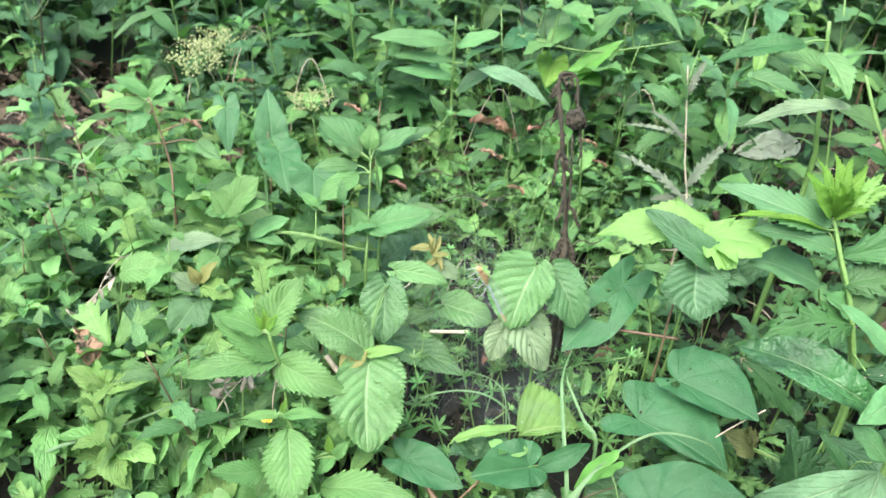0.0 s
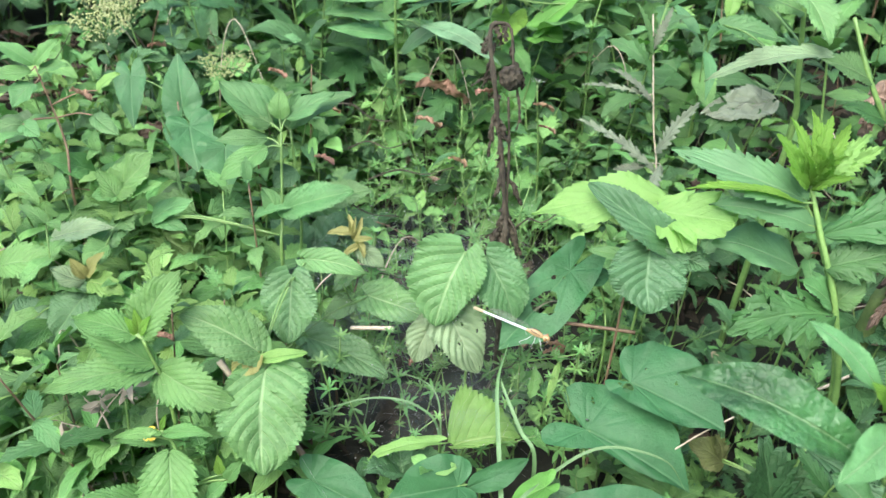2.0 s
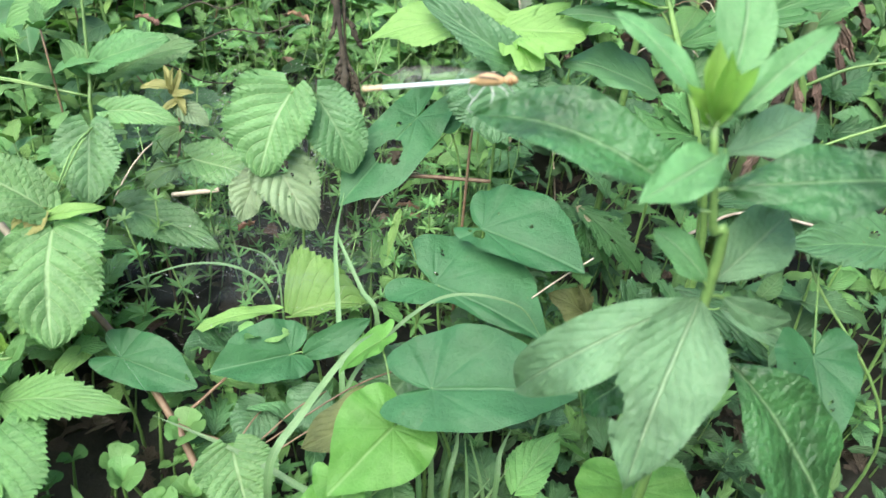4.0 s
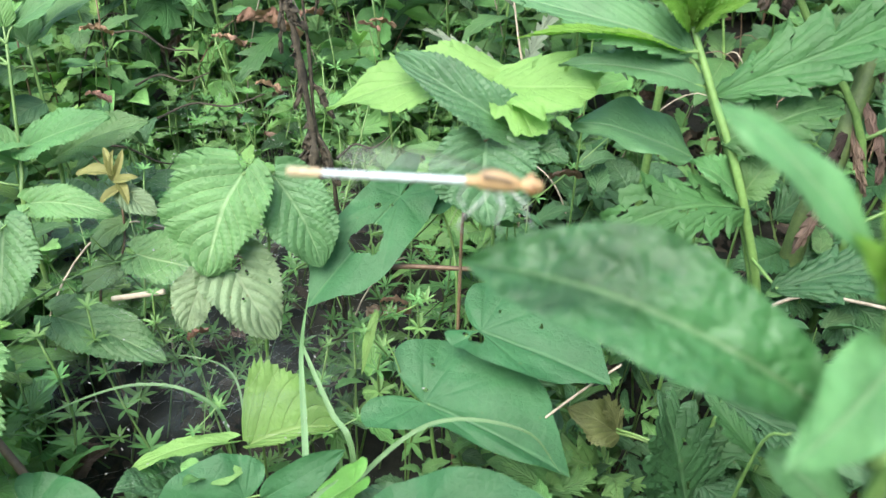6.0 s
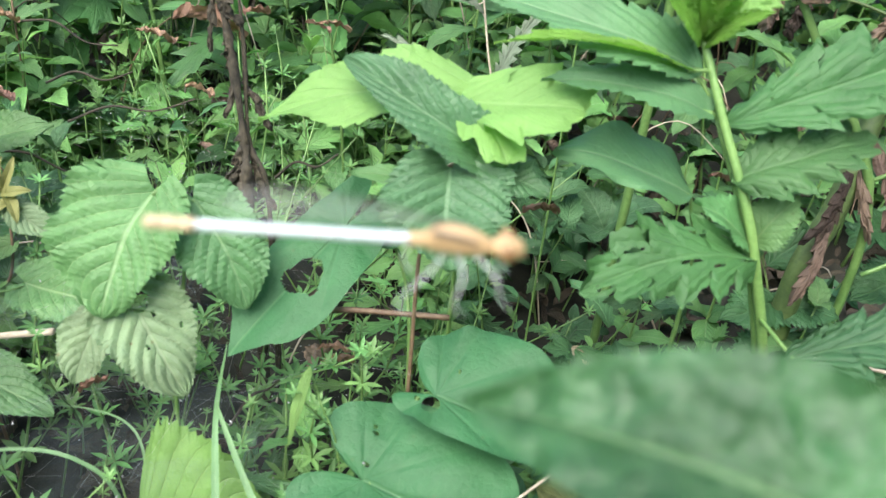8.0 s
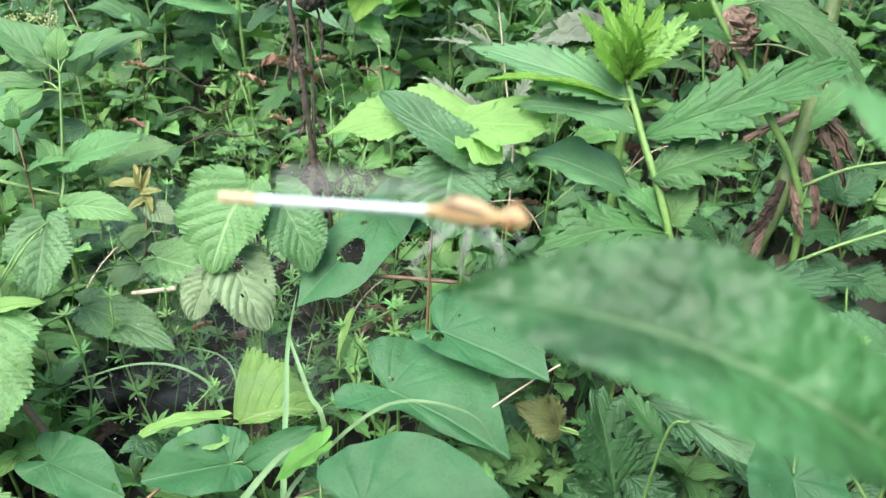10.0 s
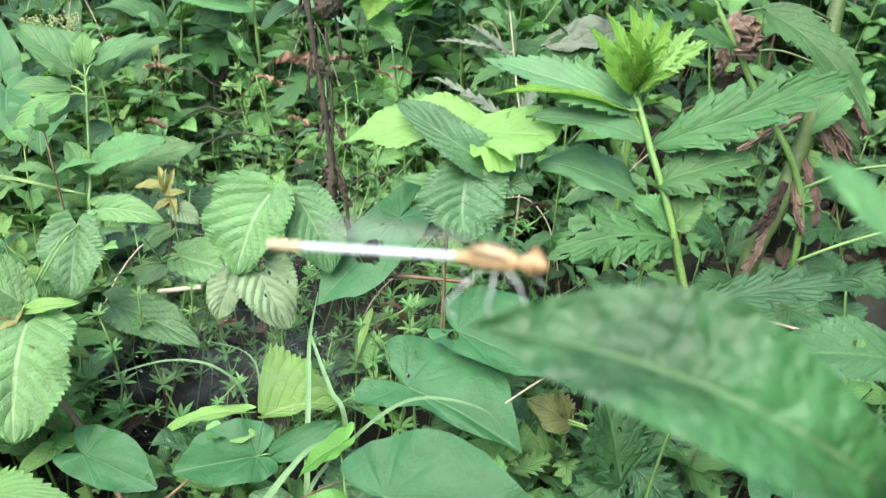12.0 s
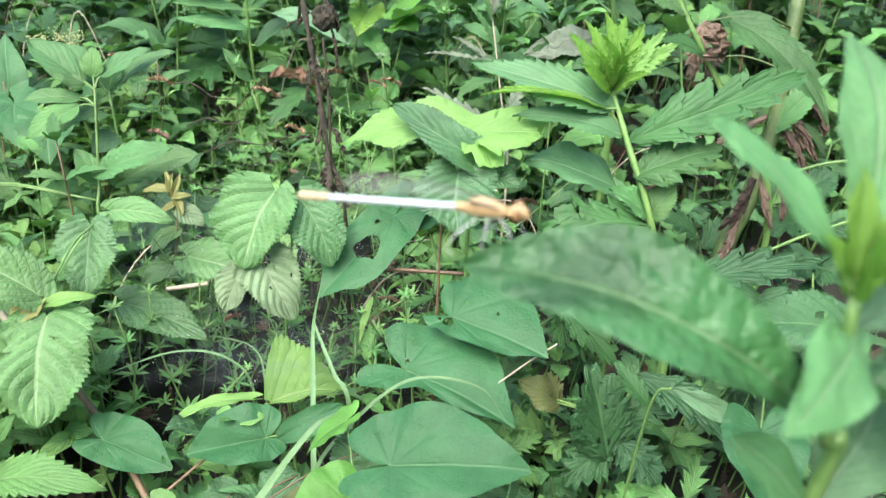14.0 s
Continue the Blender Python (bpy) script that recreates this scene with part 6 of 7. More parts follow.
blade("thin grass blade arching over the soil", [(0.00857, 0.44068, 0.06451), (0.03349, 0.43892, 0.06422), (0.05143, 0.42836, 0.06229), (0.05572, 0.41535, 0.04157)], 0.001)
blade("wide grass blade lying low", [(0.07425, 0.29915, 0.05181), (0.06354, 0.31101, 0.05316), (0.03942, 0.32594, 0.05567), (0.00978, 0.34112, 0.0574)], 0.0028)
blade("broad grass blade crossing the young leaf", [(0.05708, 0.30705, 0.06295), (0.06979, 0.32012, 0.08063), (0.08684, 0.33301, 0.09855), (0.09578, 0.34158, 0.099)], 0.0032)
blade("long grass blade leaning across low weeds", [(-0.20988, 0.36682, 0.04989), (-0.17847, 0.37832, 0.06065), (-0.15201, 0.3877, 0.06833), (-0.12741, 0.3975, 0.07655)], 0.0021)
blade("grass blade among the weeds", [(-0.11531, 0.56442, 0.12257), (-0.11452, 0.56058, 0.14118), (-0.12049, 0.56146, 0.15419)], 0.0021)
blade("grass blade among the weeds", [(-0.2486, 0.55981, 0.11275), (-0.23381, 0.55942, 0.13649), (-0.21254, 0.55851, 0.15968)], 0.0028)
loose("straw", "cut pale straw lying across the bramble", "straw", [(0.00513, 0.44927, 0.0875), (0.01676, 0.44473, 0.09203), (0.02844, 0.43902, 0.09734)], 0.0012, 0.0012, "straw", 0)
loose("straw", "thin pale straw behind bindweed", "straw", [(0.16388, 0.37128, 0.08815), (0.17658, 0.37526, 0.09593), (0.18969, 0.37789, 0.10424)], 0.00042, 0.00042, "straw", 0)
loose("straw", "thick dry straw under the bramble leaf", "straw", [(-0.05378, 0.40379, 0.10508), (-0.04773, 0.39927, 0.09898), (-0.04078, 0.3941, 0.09201)], 0.0017, 0.0014, "straw", 0)
loose("twig", "pinkish brown woody bramble cane", "twig", [(-0.02405, 0.39234, 0.07053), (-0.00377, 0.37211, 0.0588), (0.01604, 0.34576, 0.04611), (0.02621, 0.32806, 0.04088), (0.0358, 0.31466, 0.03647)], 0.0015, 0.0018, "stem_red", 0.05)
loose("twig", "thin red side shoot of a cane", "twig", [(0.01604, 0.34576, 0.04611), (0.02681, 0.35431, 0.05122), (0.03839, 0.3655, 0.05522)], 0.00098, 0.00056, "stem_red", 0.05)
loose("twig", "thin red side shoot of a cane", "twig", [(0.01604, 0.34576, 0.04611), (0.02469, 0.34116, 0.04583), (0.03441, 0.33861, 0.04372)], 0.00098, 0.00056, "stem_red", 0.05)
loose("twig", "reddish runner stem lying behind bindweed", "twig", [(0.0924, 0.4408, 0.10014), (0.11643, 0.43828, 0.10522), (0.13482, 0.43405, 0.10692), (0.15286, 0.42956, 0.10819)], 0.0011, 0.00098, "stem_red", 0.05)
loose("vine", "thin green vine stem strung between weeds", "bindweed", [(0.0688, 0.71229, 0.1885), (0.10761, 0.70677, 0.18186), (0.13754, 0.70533, 0.18064), (0.16525, 0.70097, 0.18728), (0.20043, 0.69842, 0.1966)], 0.00084, 0.0007, "stem", 0)
blade("green grass blade in a tuft", [(0.11291, 0.3072, 0.0469), (0.1103, 0.32157, 0.0645), (0.10675, 0.32744, 0.07141)], 0.0024)
blade("green grass blade in a tuft", [(0.11745, 0.30699, 0.04715), (0.11736, 0.31626, 0.06427), (0.11958, 0.321, 0.07601)], 0.0024)
blade("green grass blade in a tuft", [(0.10537, 0.31303, 0.04212), (0.10165, 0.3234, 0.05461), (0.10267, 0.32918, 0.06192)], 0.0024)
blade("green grass blade in a tuft", [(0.12224, 0.30274, 0.05358), (0.12644, 0.31232, 0.06597), (0.12742, 0.31786, 0.07297)], 0.0024)
blade("green grass blade in a tuft", [(0.09744, 0.31894, 0.0374), (0.09841, 0.32783, 0.04857), (0.09586, 0.33538, 0.05769)], 0.0024)
blade("green grass blade in a tuft", [(0.14243, 0.30589, 0.04853), (0.1445, 0.31435, 0.05929), (0.1489, 0.31986, 0.06663)], 0.0024)
tuft = random.Random(29)
for k in range(18):
    x, y = tuft.uniform(0.095, 0.165), tuft.uniform(0.29, 0.335)
    h, dx = tuft.uniform(0.045, 0.075), tuft.gauss(0, 0.012)
    blade("green grass blade in a tuft", [(x, y, 0.012), (x + dx * 0.3, y + 0.004, h * 0.6), (x + dx, y + 0.010, h)], tuft.uniform(0.0016, 0.0026))
loose("twig", "thin brown dead twig on the soil", "twig", [(-0.02866, 0.54986, 0.1044), (-0.01018, 0.54909, 0.10506), (0.00837, 0.54387, 0.09848), (0.02687, 0.54242, 0.09803)], 0.00063, 0.00035, "bark", 0.1)
loose("twig", "thin brown dead twig on the soil", "twig", [(-0.02094, 0.60573, 0.14252), (-0.00711, 0.60515, 0.14302), (0.00681, 0.59985, 0.13584), (0.02066, 0.59855, 0.13516)], 0.00063, 0.00035, "bark", 0.1)
loose("twig", "thin brown dead twig on the soil", "twig", [(0.0071, 0.55521, 0.1168), (0.02493, 0.55573, 0.12395), (0.04265, 0.55181, 0.12387), (0.06014, 0.55162, 0.12983)], 0.00063, 0.00035, "bark", 0.1)
loose("twig", "thin brown dead twig on the soil", "twig", [(0.00896, 0.49161, 0.09386), (0.02489, 0.48591, 0.09515), (0.04054, 0.47629, 0.09004), (0.05581, 0.4701, 0.09048)], 0.00063, 0.00035, "bark", 0.1)
loose("twig", "thin brown dead twig on the soil", "twig", [(0.09472, 0.50205, 0.11969), (0.10258, 0.50483, 0.12503), (0.1105, 0.50357, 0.1238), (0.11836, 0.50573, 0.12812)], 0.00063, 0.00035, "bark", 0.1)
loose("twig", "thin brown dead twig on the soil", "twig", [(0.07988, 0.43809, 0.05428), (0.08711, 0.44505, 0.0619), (0.09449, 0.44819, 0.0633), (0.1019, 0.45465, 0.07012)], 0.00063, 0.00035, "bark", 0.1)
loose("twig", "thin brown dead twig on the soil", "twig", [(0.07601, 0.42021, 0.05157), (0.08296, 0.42552, 0.05647), (0.09007, 0.42712, 0.05534), (0.09721, 0.43191, 0.05941)], 0.00063, 0.00035, "bark", 0.1)
loose("twig", "thin brown dead twig on the soil", "twig", [(-0.00845, 0.58412, 0.12206), (0.00457, 0.58406, 0.12777), (0.01755, 0.57937, 0.12594), (0.03034, 0.57858, 0.13045)], 0.00063, 0.00035, "bark", 0.1)
loose("twig", "thin pale stem arching in shade", "twig", [(0.24529, 0.40933, 0.09152), (0.27347, 0.41356, 0.1013), (0.31216, 0.39544, 0.1026)], 0.00084, 0.0007, "straw", 0.05)
loose("twig", "thick green side branch", "twig", [(0.31369, 0.48053, 0.12738), (0.32418, 0.47448, 0.1387), (0.33993, 0.47118, 0.14835), (0.35774, 0.46553, 0.15439)], 0.001, 0.00084, "stem", 0.05)
loose("twig", "thin dry stem among the weeds", "twig", [(0.31948, 0.46065, 0.10234), (0.33852, 0.45837, 0.11398), (0.36231, 0.45574, 0.12554)], 0.00098, 0.0007, "stem", 0.05)
DEAD_STEM = [(0.08737, 0.47643, 0.11959), (0.08623, 0.48373, 0.14161), (0.08245, 0.49297, 0.17223), (0.07757, 0.50133, 0.20159), (0.07306, 0.51454, 0.23052), (0.07797, 0.51707, 0.23534), (0.08372, 0.51627, 0.23199), (0.0857, 0.507, 0.21563)]
DEAD_LEAVES = [((0.07615, 0.51836, 0.22445), (0.07144, 0.50842, 0.20766), 0.0042), ((0.07684, 0.51382, 0.21202), (0.07021, 0.50737, 0.2048), 0.0036), ((0.0868, 0.51503, 0.21532), (0.09144, 0.50724, 0.2045), 0.0077), ((0.0865, 0.514, 0.21252), (0.08376, 0.50762, 0.2055), 0.0065), ((0.08787, 0.51143, 0.20559), (0.0897, 0.49979, 0.18458), 0.0030), ((0.07934, 0.50704, 0.19383), (0.07572, 0.49459, 0.17087), 0.0036), ((0.08341, 0.49777, 0.1695), (0.08024, 0.48672, 0.15054), 0.0042), ((0.08525, 0.49439, 0.16077), (0.09475, 0.48524, 0.14682), 0.0042), ((0.08646, 0.48741, 0.14295), (0.07802, 0.47658, 0.12484), 0.0065), ((0.08803, 0.48625, 0.14001), (0.09592, 0.47508, 0.12118), 0.0048), ((0.07471, 0.51275, 0.20912), (0.06504, 0.50748, 0.2051), 0.0021)]
fallen((-0.1608, 0.55487, 0.16794), 0.0143, 0)
fallen((-0.14304, 0.64469, 0.16121), 0.0119, 60)
fallen((0.11856, 0.60593, 0.14539), 0.0138, 10)
fallen((0.0617, 0.55233, 0.1331), 0.0121, 0)
fallen((-0.01947, 0.57598, 0.15299), 0.0145, 30)
fallen((-0.19751, 0.41937, 0.08907), 0.027, -30)
fallen((-0.18278, 0.39471, 0.07723), 0.0115, 40)
fallen((0.08022, 0.62792, 0.14376), 0.0158, 70)
fallen((-0.08875, 0.42539, 0.0982), 0.0119, 20)
fallen((-0.02187, 0.56401, 0.1244), 0.0132, 0)
fallen((0.05168, 0.66579, 0.12372), 0.0383, 10)
fallen((0.11758, 0.4528, 0.06974), 0.0131, 50)
fallen((-0.06096, 0.6346, 0.14936), 0.0135, 0)
fallen((0.04059, 0.4292, 0.08291), 0.0104, 80)
fallen((0.23499, 0.43364, 0.15676), 0.0099, 0)
fallen((0.18299, 0.44908, 0.13635), 0.0131, 40)
fallen((0.11054, 0.53125, 0.16883), 0.0101, 0)
fallen((0.04267, 0.57256, 0.14868), 0.0163, 10)
fallen((0.11635, 0.44491, 0.08253), 0.0111, 30)

dead_plant()


# ---- the low growth between them ----
def sprout(name, label, category, seed, kind, mt, pairs, height, L, W, stem_mat="stem", whorl=2, group="undergrowth"):
    """A low herb with whorls of leaves up a stem, to be copied."""
    rnd = random.Random(seed)
    p = new(name)
    tagged(p, label, category, group)
    lean = Vector((rnd.uniform(-0.15, 0.15), rnd.uniform(-0.15, 0.1), 1.0))
    line = [lean * (height * s / 6) + Vector((0, 0, -0.006 if s == 0 else 0)) for s in range(7)]
    child("stem", put_mesh("stem", *tube(line, 0.0010, 0.0005, 5), MAT[stem_mat]), p)
    shapes = [leaf_mesh(kind, MAT[mt], L, W, 0.10, seed * 10 + k, fine=0.5) for k in range(3)]
    spin = rnd.uniform(0, 360)
    for i in range(pairs):
        at = lean * (height * (0.25 + 0.75 * (i + 1) / pairs))
        spin += 90 if whorl == 2 else 137
        for k in range(whorl):
            size = (1.0 - 0.45 * (i / max(1, pairs - 1)) ** 2) * rnd.uniform(0.75, 1.1)
            m = Matrix.Translation(at) @ pose(0, 0, 0, 0, 0, spin + 360 / whorl * k + rnd.uniform(-14, 14)) @ pose(0, 0, 0, rnd.uniform(-22, 28) + 30 * (i == pairs - 1), rnd.uniform(-12, 12), 0)
            child("leaf", rnd.choice(shapes), p, m @ Matrix.Scale(size, 4))
    return p


def whorl_mesh(seed, size, n=7):
    """A star of narrow leaves that meet at the stem."""
    rnd = random.Random(seed)
    vs, fs = [Vector((0, 0, 0))], []
    for k in range(n):
        m = pose(0, 0, 0, 0, 0, 360 / n * k + rnd.uniform(-8, 8)) @ pose(0, 0, 0, rnd.uniform(5, 40), 0, 0) @ Matrix.Scale(size * rnd.uniform(0.8, 1.15), 4)
        o = len(vs)
        vs += [m @ Vector(q) for q in ((0.0009, 0.002, 0.0002), (0.0011, 0.0055, 0.0003), (0, 0.0088, -0.0003), (-0.0011, 0.0055, 0.0003), (-0.0009, 0.002, 0.0002), (0, 0.0045, -0.0002))]
        fs += [(0, o, o + 5), (o, o + 1, o + 5), (o + 1, o + 2, o + 5), (o + 2, o + 3, o + 5), (o + 3, o + 4, o + 5), (o + 4, 0, o + 5)]
    return put_mesh("whorl", vs, fs, MAT["bedstraw"], [(0.8, 0.5)] * len(vs))


def bedstraw(seed, height=0.07):
    """Bedstraw: a thin stem with starry whorls of narrow leaves."""
    rnd = random.Random(seed)
    p = new("bedstraw")
    tagged(p, "slender bedstraw with starry whorls of narrow leaves", "bedstraw", "bedstraw")
    lean = Vector((rnd.uniform(-0.5, 0.5), rnd.uniform(-0.5, 0.3), 1.0))
    line = [lean * (height * s / 6) + Vector((0.004 * math.sin(s + seed), 0, -0.003)) for s in range(7)]
    child("stem", put_mesh("stem", *tube(line, 0.0004, 0.0003, 4), MAT["stem"]), p)
    for i in range(5):
        child("whorl", whorl_mesh(seed * 9 + i, 0.82 - 0.10 * i), p, Matrix.Translation(line[2 + i]))
    return p


def scatter(protos, places, rnd):
    """Each sort stands once where one of the places lies; the rest are copies."""
    used = set()
    for x, y, size in places:
        ob = rnd.choice(protos)
        size *= 0.6 if y < 0.36 else 1.0
        m = pose(x, y, 0.0, rnd.uniform(-9, 9), rnd.uniform(-9, 9), rnd.uniform(0, 360)) @ Matrix.Scale(size, 4)
        if ob.name in used:
            copy_thing(ob, m)
        else:
            used.add(ob.name)
            ob.matrix_basis = m
    for i, ob in enumerate(protos):
        if ob.name not in used:
            ob.matrix_basis = pose(-0.5 + 0.04 * i, 1.1, 0)


def spots(rnd, n, x0, x1, y0, y1, s0, s1, apart=0.03, keep=lambda x, y: True):
    out = []
    for _ in range(n * 30):
        if len(out) >= n:
            break
        x, y = rnd.uniform(x0, x1), rnd.uniform(y0, y1)
        if keep(x, y) and all((x - a) ** 2 + (y - b) ** 2 > apart**2 for a, b, _ in out):
            out.append((x, y, rnd.uniform(s0, s1)))
    return out


def clearing(x, y, grow=1.0):
    """The bare patch of soil in the middle."""
    return min(((x - 0.06) / (0.10 * grow)) ** 2 + ((y - 0.445) / (0.06 * grow)) ** 2, ((x - 0.075) / (0.075 * grow)) ** 2 + ((y - 0.56) / (0.085 * grow)) ** 2) < 1


def carpet(name, label, category, seed, n, box, top, mats, keep=lambda x, y: True, size=(0.012, 0.03), weights=(3, 2, 1), stems=True, stem_mat="stem"):
    """Countless little weeds, each a thin stem with leaves of one sort around it, joined into one."""
    rnd = random.Random(seed)
    protos = []
    for k, (kind, wide) in enumerate((("jag", 0.55), ("lobe", 0.62), ("jag", 0.4), ("lobe", 0.48), ("oval", 0.36), ("lance", 0.22), ("jag", 0.66), ("oval", 0.48), ("bright", 0.6), ("lobe", 0.75))):
        me = leaf_mesh(kind, MAT[mats[0]], 1.0, wide, rnd.uniform(0.04, 0.16), seed + k, fine=0.36 if kind != "lance" else 0.14, crease=rnd.uniform(0.1, 0.45))
        uv = np.zeros(len(me.loops) * 2, dtype=np.float32)
        me.uv_layers[0].data.foreach_get("uv", uv)
        uvv = np.zeros((len(me.vertices), 2), dtype=np.float32)
        li = np.zeros(len(me.loops), dtype=np.int32)
        me.loops.foreach_get("vertex_index", li)
        uvv[li] = uv.reshape(-1, 2)
        protos.append((np.array([v.co[:] for v in me.vertices]), np.array([tuple(f.vertices) for f in me.polygons]), uvv))
        bpy.data.meshes.remove(me)
    V, Q, T, S, o, made = [], [], [], [], 0, 0
    while made < n:
        x, y = rnd.uniform(box[0], box[1]), rnd.uniform(box[2], box[3])
        if not keep(x, y):
            continue
        made += 1
        h = top(x, y) * rnd.uniform(0.35, 1.0)
        v, q, t = rnd.choice(protos)
        slot = rnd.choices(range(len(mats)), weights[: len(mats)])[0]
        L0 = rnd.uniform(*size)
        lean = Vector((rnd.gauss(0, 0.2), rnd.gauss(-0.05, 0.2), 1.0))
        spin = rnd.uniform(0, 360)
        levels = max(1, min(9, int(h / 0.022)) if h > 0.3 else min(4, int(h / 0.022)))
        if stems and h > 0.02:
            a, b = np.array((x, y, -0.004)), np.array((x, y, 0.0)) + np.array(lean) * h * 1.02
            r = 0.0006 + 0.002 * min(0.5, h)
            ring = np.array([(r * math.cos(q * 1.571), r * math.sin(q * 1.571), 0) for q in range(4)])
            V.append(np.concatenate([a + ring, (a + b) / 2 + ring * 0.8 + np.array((rnd.gauss(0, 0.03) * h, 0, 0)), b + ring * 0.4]))
            Q.append(np.array([(o + 4 * s + e, o + 4 * s + (e + 1) % 4, o + 4 * s + 4 + (e + 1) % 4, o + 4 * s + 4 + e) for s in range(2) for e in range(4)]))
            T.append(np.full((12, 2), 0.3))
            S.append(np.full(8, len(mats)))
            o += 12
        for i in range(levels):
            at = Vector((x, y, 0)) + lean * (h * (1 - 0.75 * i / max(1, levels)))
            spin += 90
            for k in range(2 if i else rnd.choice((2, 3, 4))):
                L = L0 * rnd.uniform(0.6, 1.25) * (0.75 if i == 0 else 1.0)
                m = pose(*at, 0, 0, spin + k * (180 if i else 100) + rnd.gauss(0, 18)) @ pose(0, 0, 0, rnd.gauss(6 if i == 0 else -14, 20), rnd.gauss(0, 18), 0)
                R = np.array(m.to_3x3())
                V.append((v * L + np.array((0, L * 0.12, 0))) @ R.T + np.array(m.translation))
                Q.append(q + o)
                T.append(t)
                S.append(np.full(len(q), slot))
                o += len(v)
    V, Q, T, S = np.concatenate(V), np.concatenate(Q), np.concatenate(T), np.concatenate(S)
    me = put_mesh(name, V.tolist(), Q.tolist(), MAT[mats[0]], T)
    for k in (*mats[1:], stem_mat):
        me.materials.append(MAT[k])
    me.polygons.foreach_set("material_index", S.astype(np.int32))
    tagged(new(name, me), label, category, kind="stuff")


def bare(x, y):
    """Wet brown soil behind, where little grows."""
    return ((x + 0.38) / 0.10) ** 2 + ((y - 0.80) / 0.09) ** 2 < 1 or ((x - 0.07) / 0.05) ** 2 + ((y - 0.80) / 0.07) ** 2 < 1 or (-0.52 < x < -0.27 and 0.66 < y < 0.9 and noise.noise((x * 20, y * 20, 2)) < 0.2) or (((x - 0.46) / 0.14) ** 2 + ((y - 0.76) / 0.2) ** 2 < 1 and noise.noise((x * 16, y * 16, 8)) < 0.2)


def near_top(x, y):
    low = 0.45 if x < -0.25 and y > 0.56 else 1.0
    low *= 0.45 if y < 0.37 else 1.0
    return low * (0.062 + 0.035 * noise.noise((x * 11, y * 11, 5)) + 0.05 * min(1.0, max(0.0, (y - 0.5) / 0.2)) + 0.028 * min(1.0, max(0.0, (-0.02 - x) / 0.08)) * min(1.0, max(0.0, (y - 0.34) / 0.06)))


def far_top(x, y):
    return 0.15 + 0.10 * noise.noise((x * 6, y * 6, 9)) + 0.14 * min(1.0, max(0.0, (y - 0.75) / 0.4))


def grows(x, y):
    """Thin growth in the clearing and in the shade to its east."""
    if clearing(x, y):
        return noise.noise((x * 40, y * 40, 1)) > 0.42
    if x > 0.24 and 0.44 < y < 0.74:
        return noise.noise((x * 26, y * 26, 3)) > 0.25
    if x > 0.13 and y < 0.6:
        return noise.noise((x * 26, y * 26, 3)) > -0.05
    return noise.noise((x * 22, y * 22, 7)) > (-0.2 if y > 0.37 else -0.1)


MIX = ("carpet_a", "carpet_b", "carpet_c")
carpet("undergrowth", "dense low carpet of fresh yellow-green weeds", "undergrowth", 3, 470, (-0.42, -0.02, 0.2, 0.72), near_top, MIX, grows, size=(0.018, 0.044), weights=(2.6, 0.8, 3.6))
carpet("undergrowth", "dense low carpet of small mixed green weeds", "undergrowth", 13, 430, (-0.02, 0.2, 0.2, 0.72), near_top, MIX, grows, size=(0.012, 0.027), weights=(3, 1.3, 2.0))
# mostly the shade copy, so shadow here comes from leaf colour
carpet("shaded_growth", "thin low weeds with leaves darkened to carry the shade", "undergrowth", 4, 280, (0.17, 0.60, 0.2, 0.74), near_top, ("carpet_b", "carpet_a"), grows, weights=(4, 1))
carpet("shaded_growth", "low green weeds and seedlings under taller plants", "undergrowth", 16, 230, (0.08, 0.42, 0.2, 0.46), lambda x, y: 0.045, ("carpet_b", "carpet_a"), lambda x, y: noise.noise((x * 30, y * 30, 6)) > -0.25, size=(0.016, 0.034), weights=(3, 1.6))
# weighted towards the shade copy for the shadow between the back weeds
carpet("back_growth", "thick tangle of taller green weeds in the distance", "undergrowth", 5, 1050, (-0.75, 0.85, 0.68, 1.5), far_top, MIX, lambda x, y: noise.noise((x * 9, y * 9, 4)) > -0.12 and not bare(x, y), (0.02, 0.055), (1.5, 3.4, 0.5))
# weeds added outside the view, only to block light from behind and beside
carpet("hedge_behind", "unseen tall weeds added behind to block low light", "undergrowth", 8, 420, (-1.0, 1.2, -1.0, -0.16), lambda x, y: 0.6, MIX, size=(0.05, 0.09))
carpet("hedge_beside", "unseen tall weeds added beside to block side light", "undergrowth", 9, 520, (-1.25, 1.4, -0.2, 1.3), lambda x, y: 0.26 if x < 0 else 0.75, MIX, lambda x, y: x < -0.66 or x > 0.74, (0.04, 0.08))
carpet("hedge_beside", "unseen tall weeds added to shade the clearing", "undergrowth", 15, 90, (0.62, 0.76, 0.1, 0.62), lambda x, y: 0.5, MIX, size=(0.04, 0.08))
carpet("meadow", "rough weedy ground stretching away", "undergrowth", 10, 900, (-3.5, 3.7, -3.5, 3.7), lambda x, y: 0.4, MIX, lambda x, y: not (-1.2 < x < 1.3 and -0.95 < y < 1.45), (0.08, 0.16))
carpet("trampled_growth", "low trodden weeds at the edge of the clearing", "undergrowth", 12, 260, (-0.6, 0.75, -0.2, 0.24), lambda x, y: 0.04, MIX, size=(0.012, 0.03))
carpet("leaf_litter", "brown rotting leaf litter on the soil", "leaf litter", 7, 1500, (-0.6, 0.62, 0.2, 0.98), lambda x, y: 0.010, ("litter",), size=(0.010, 0.026))
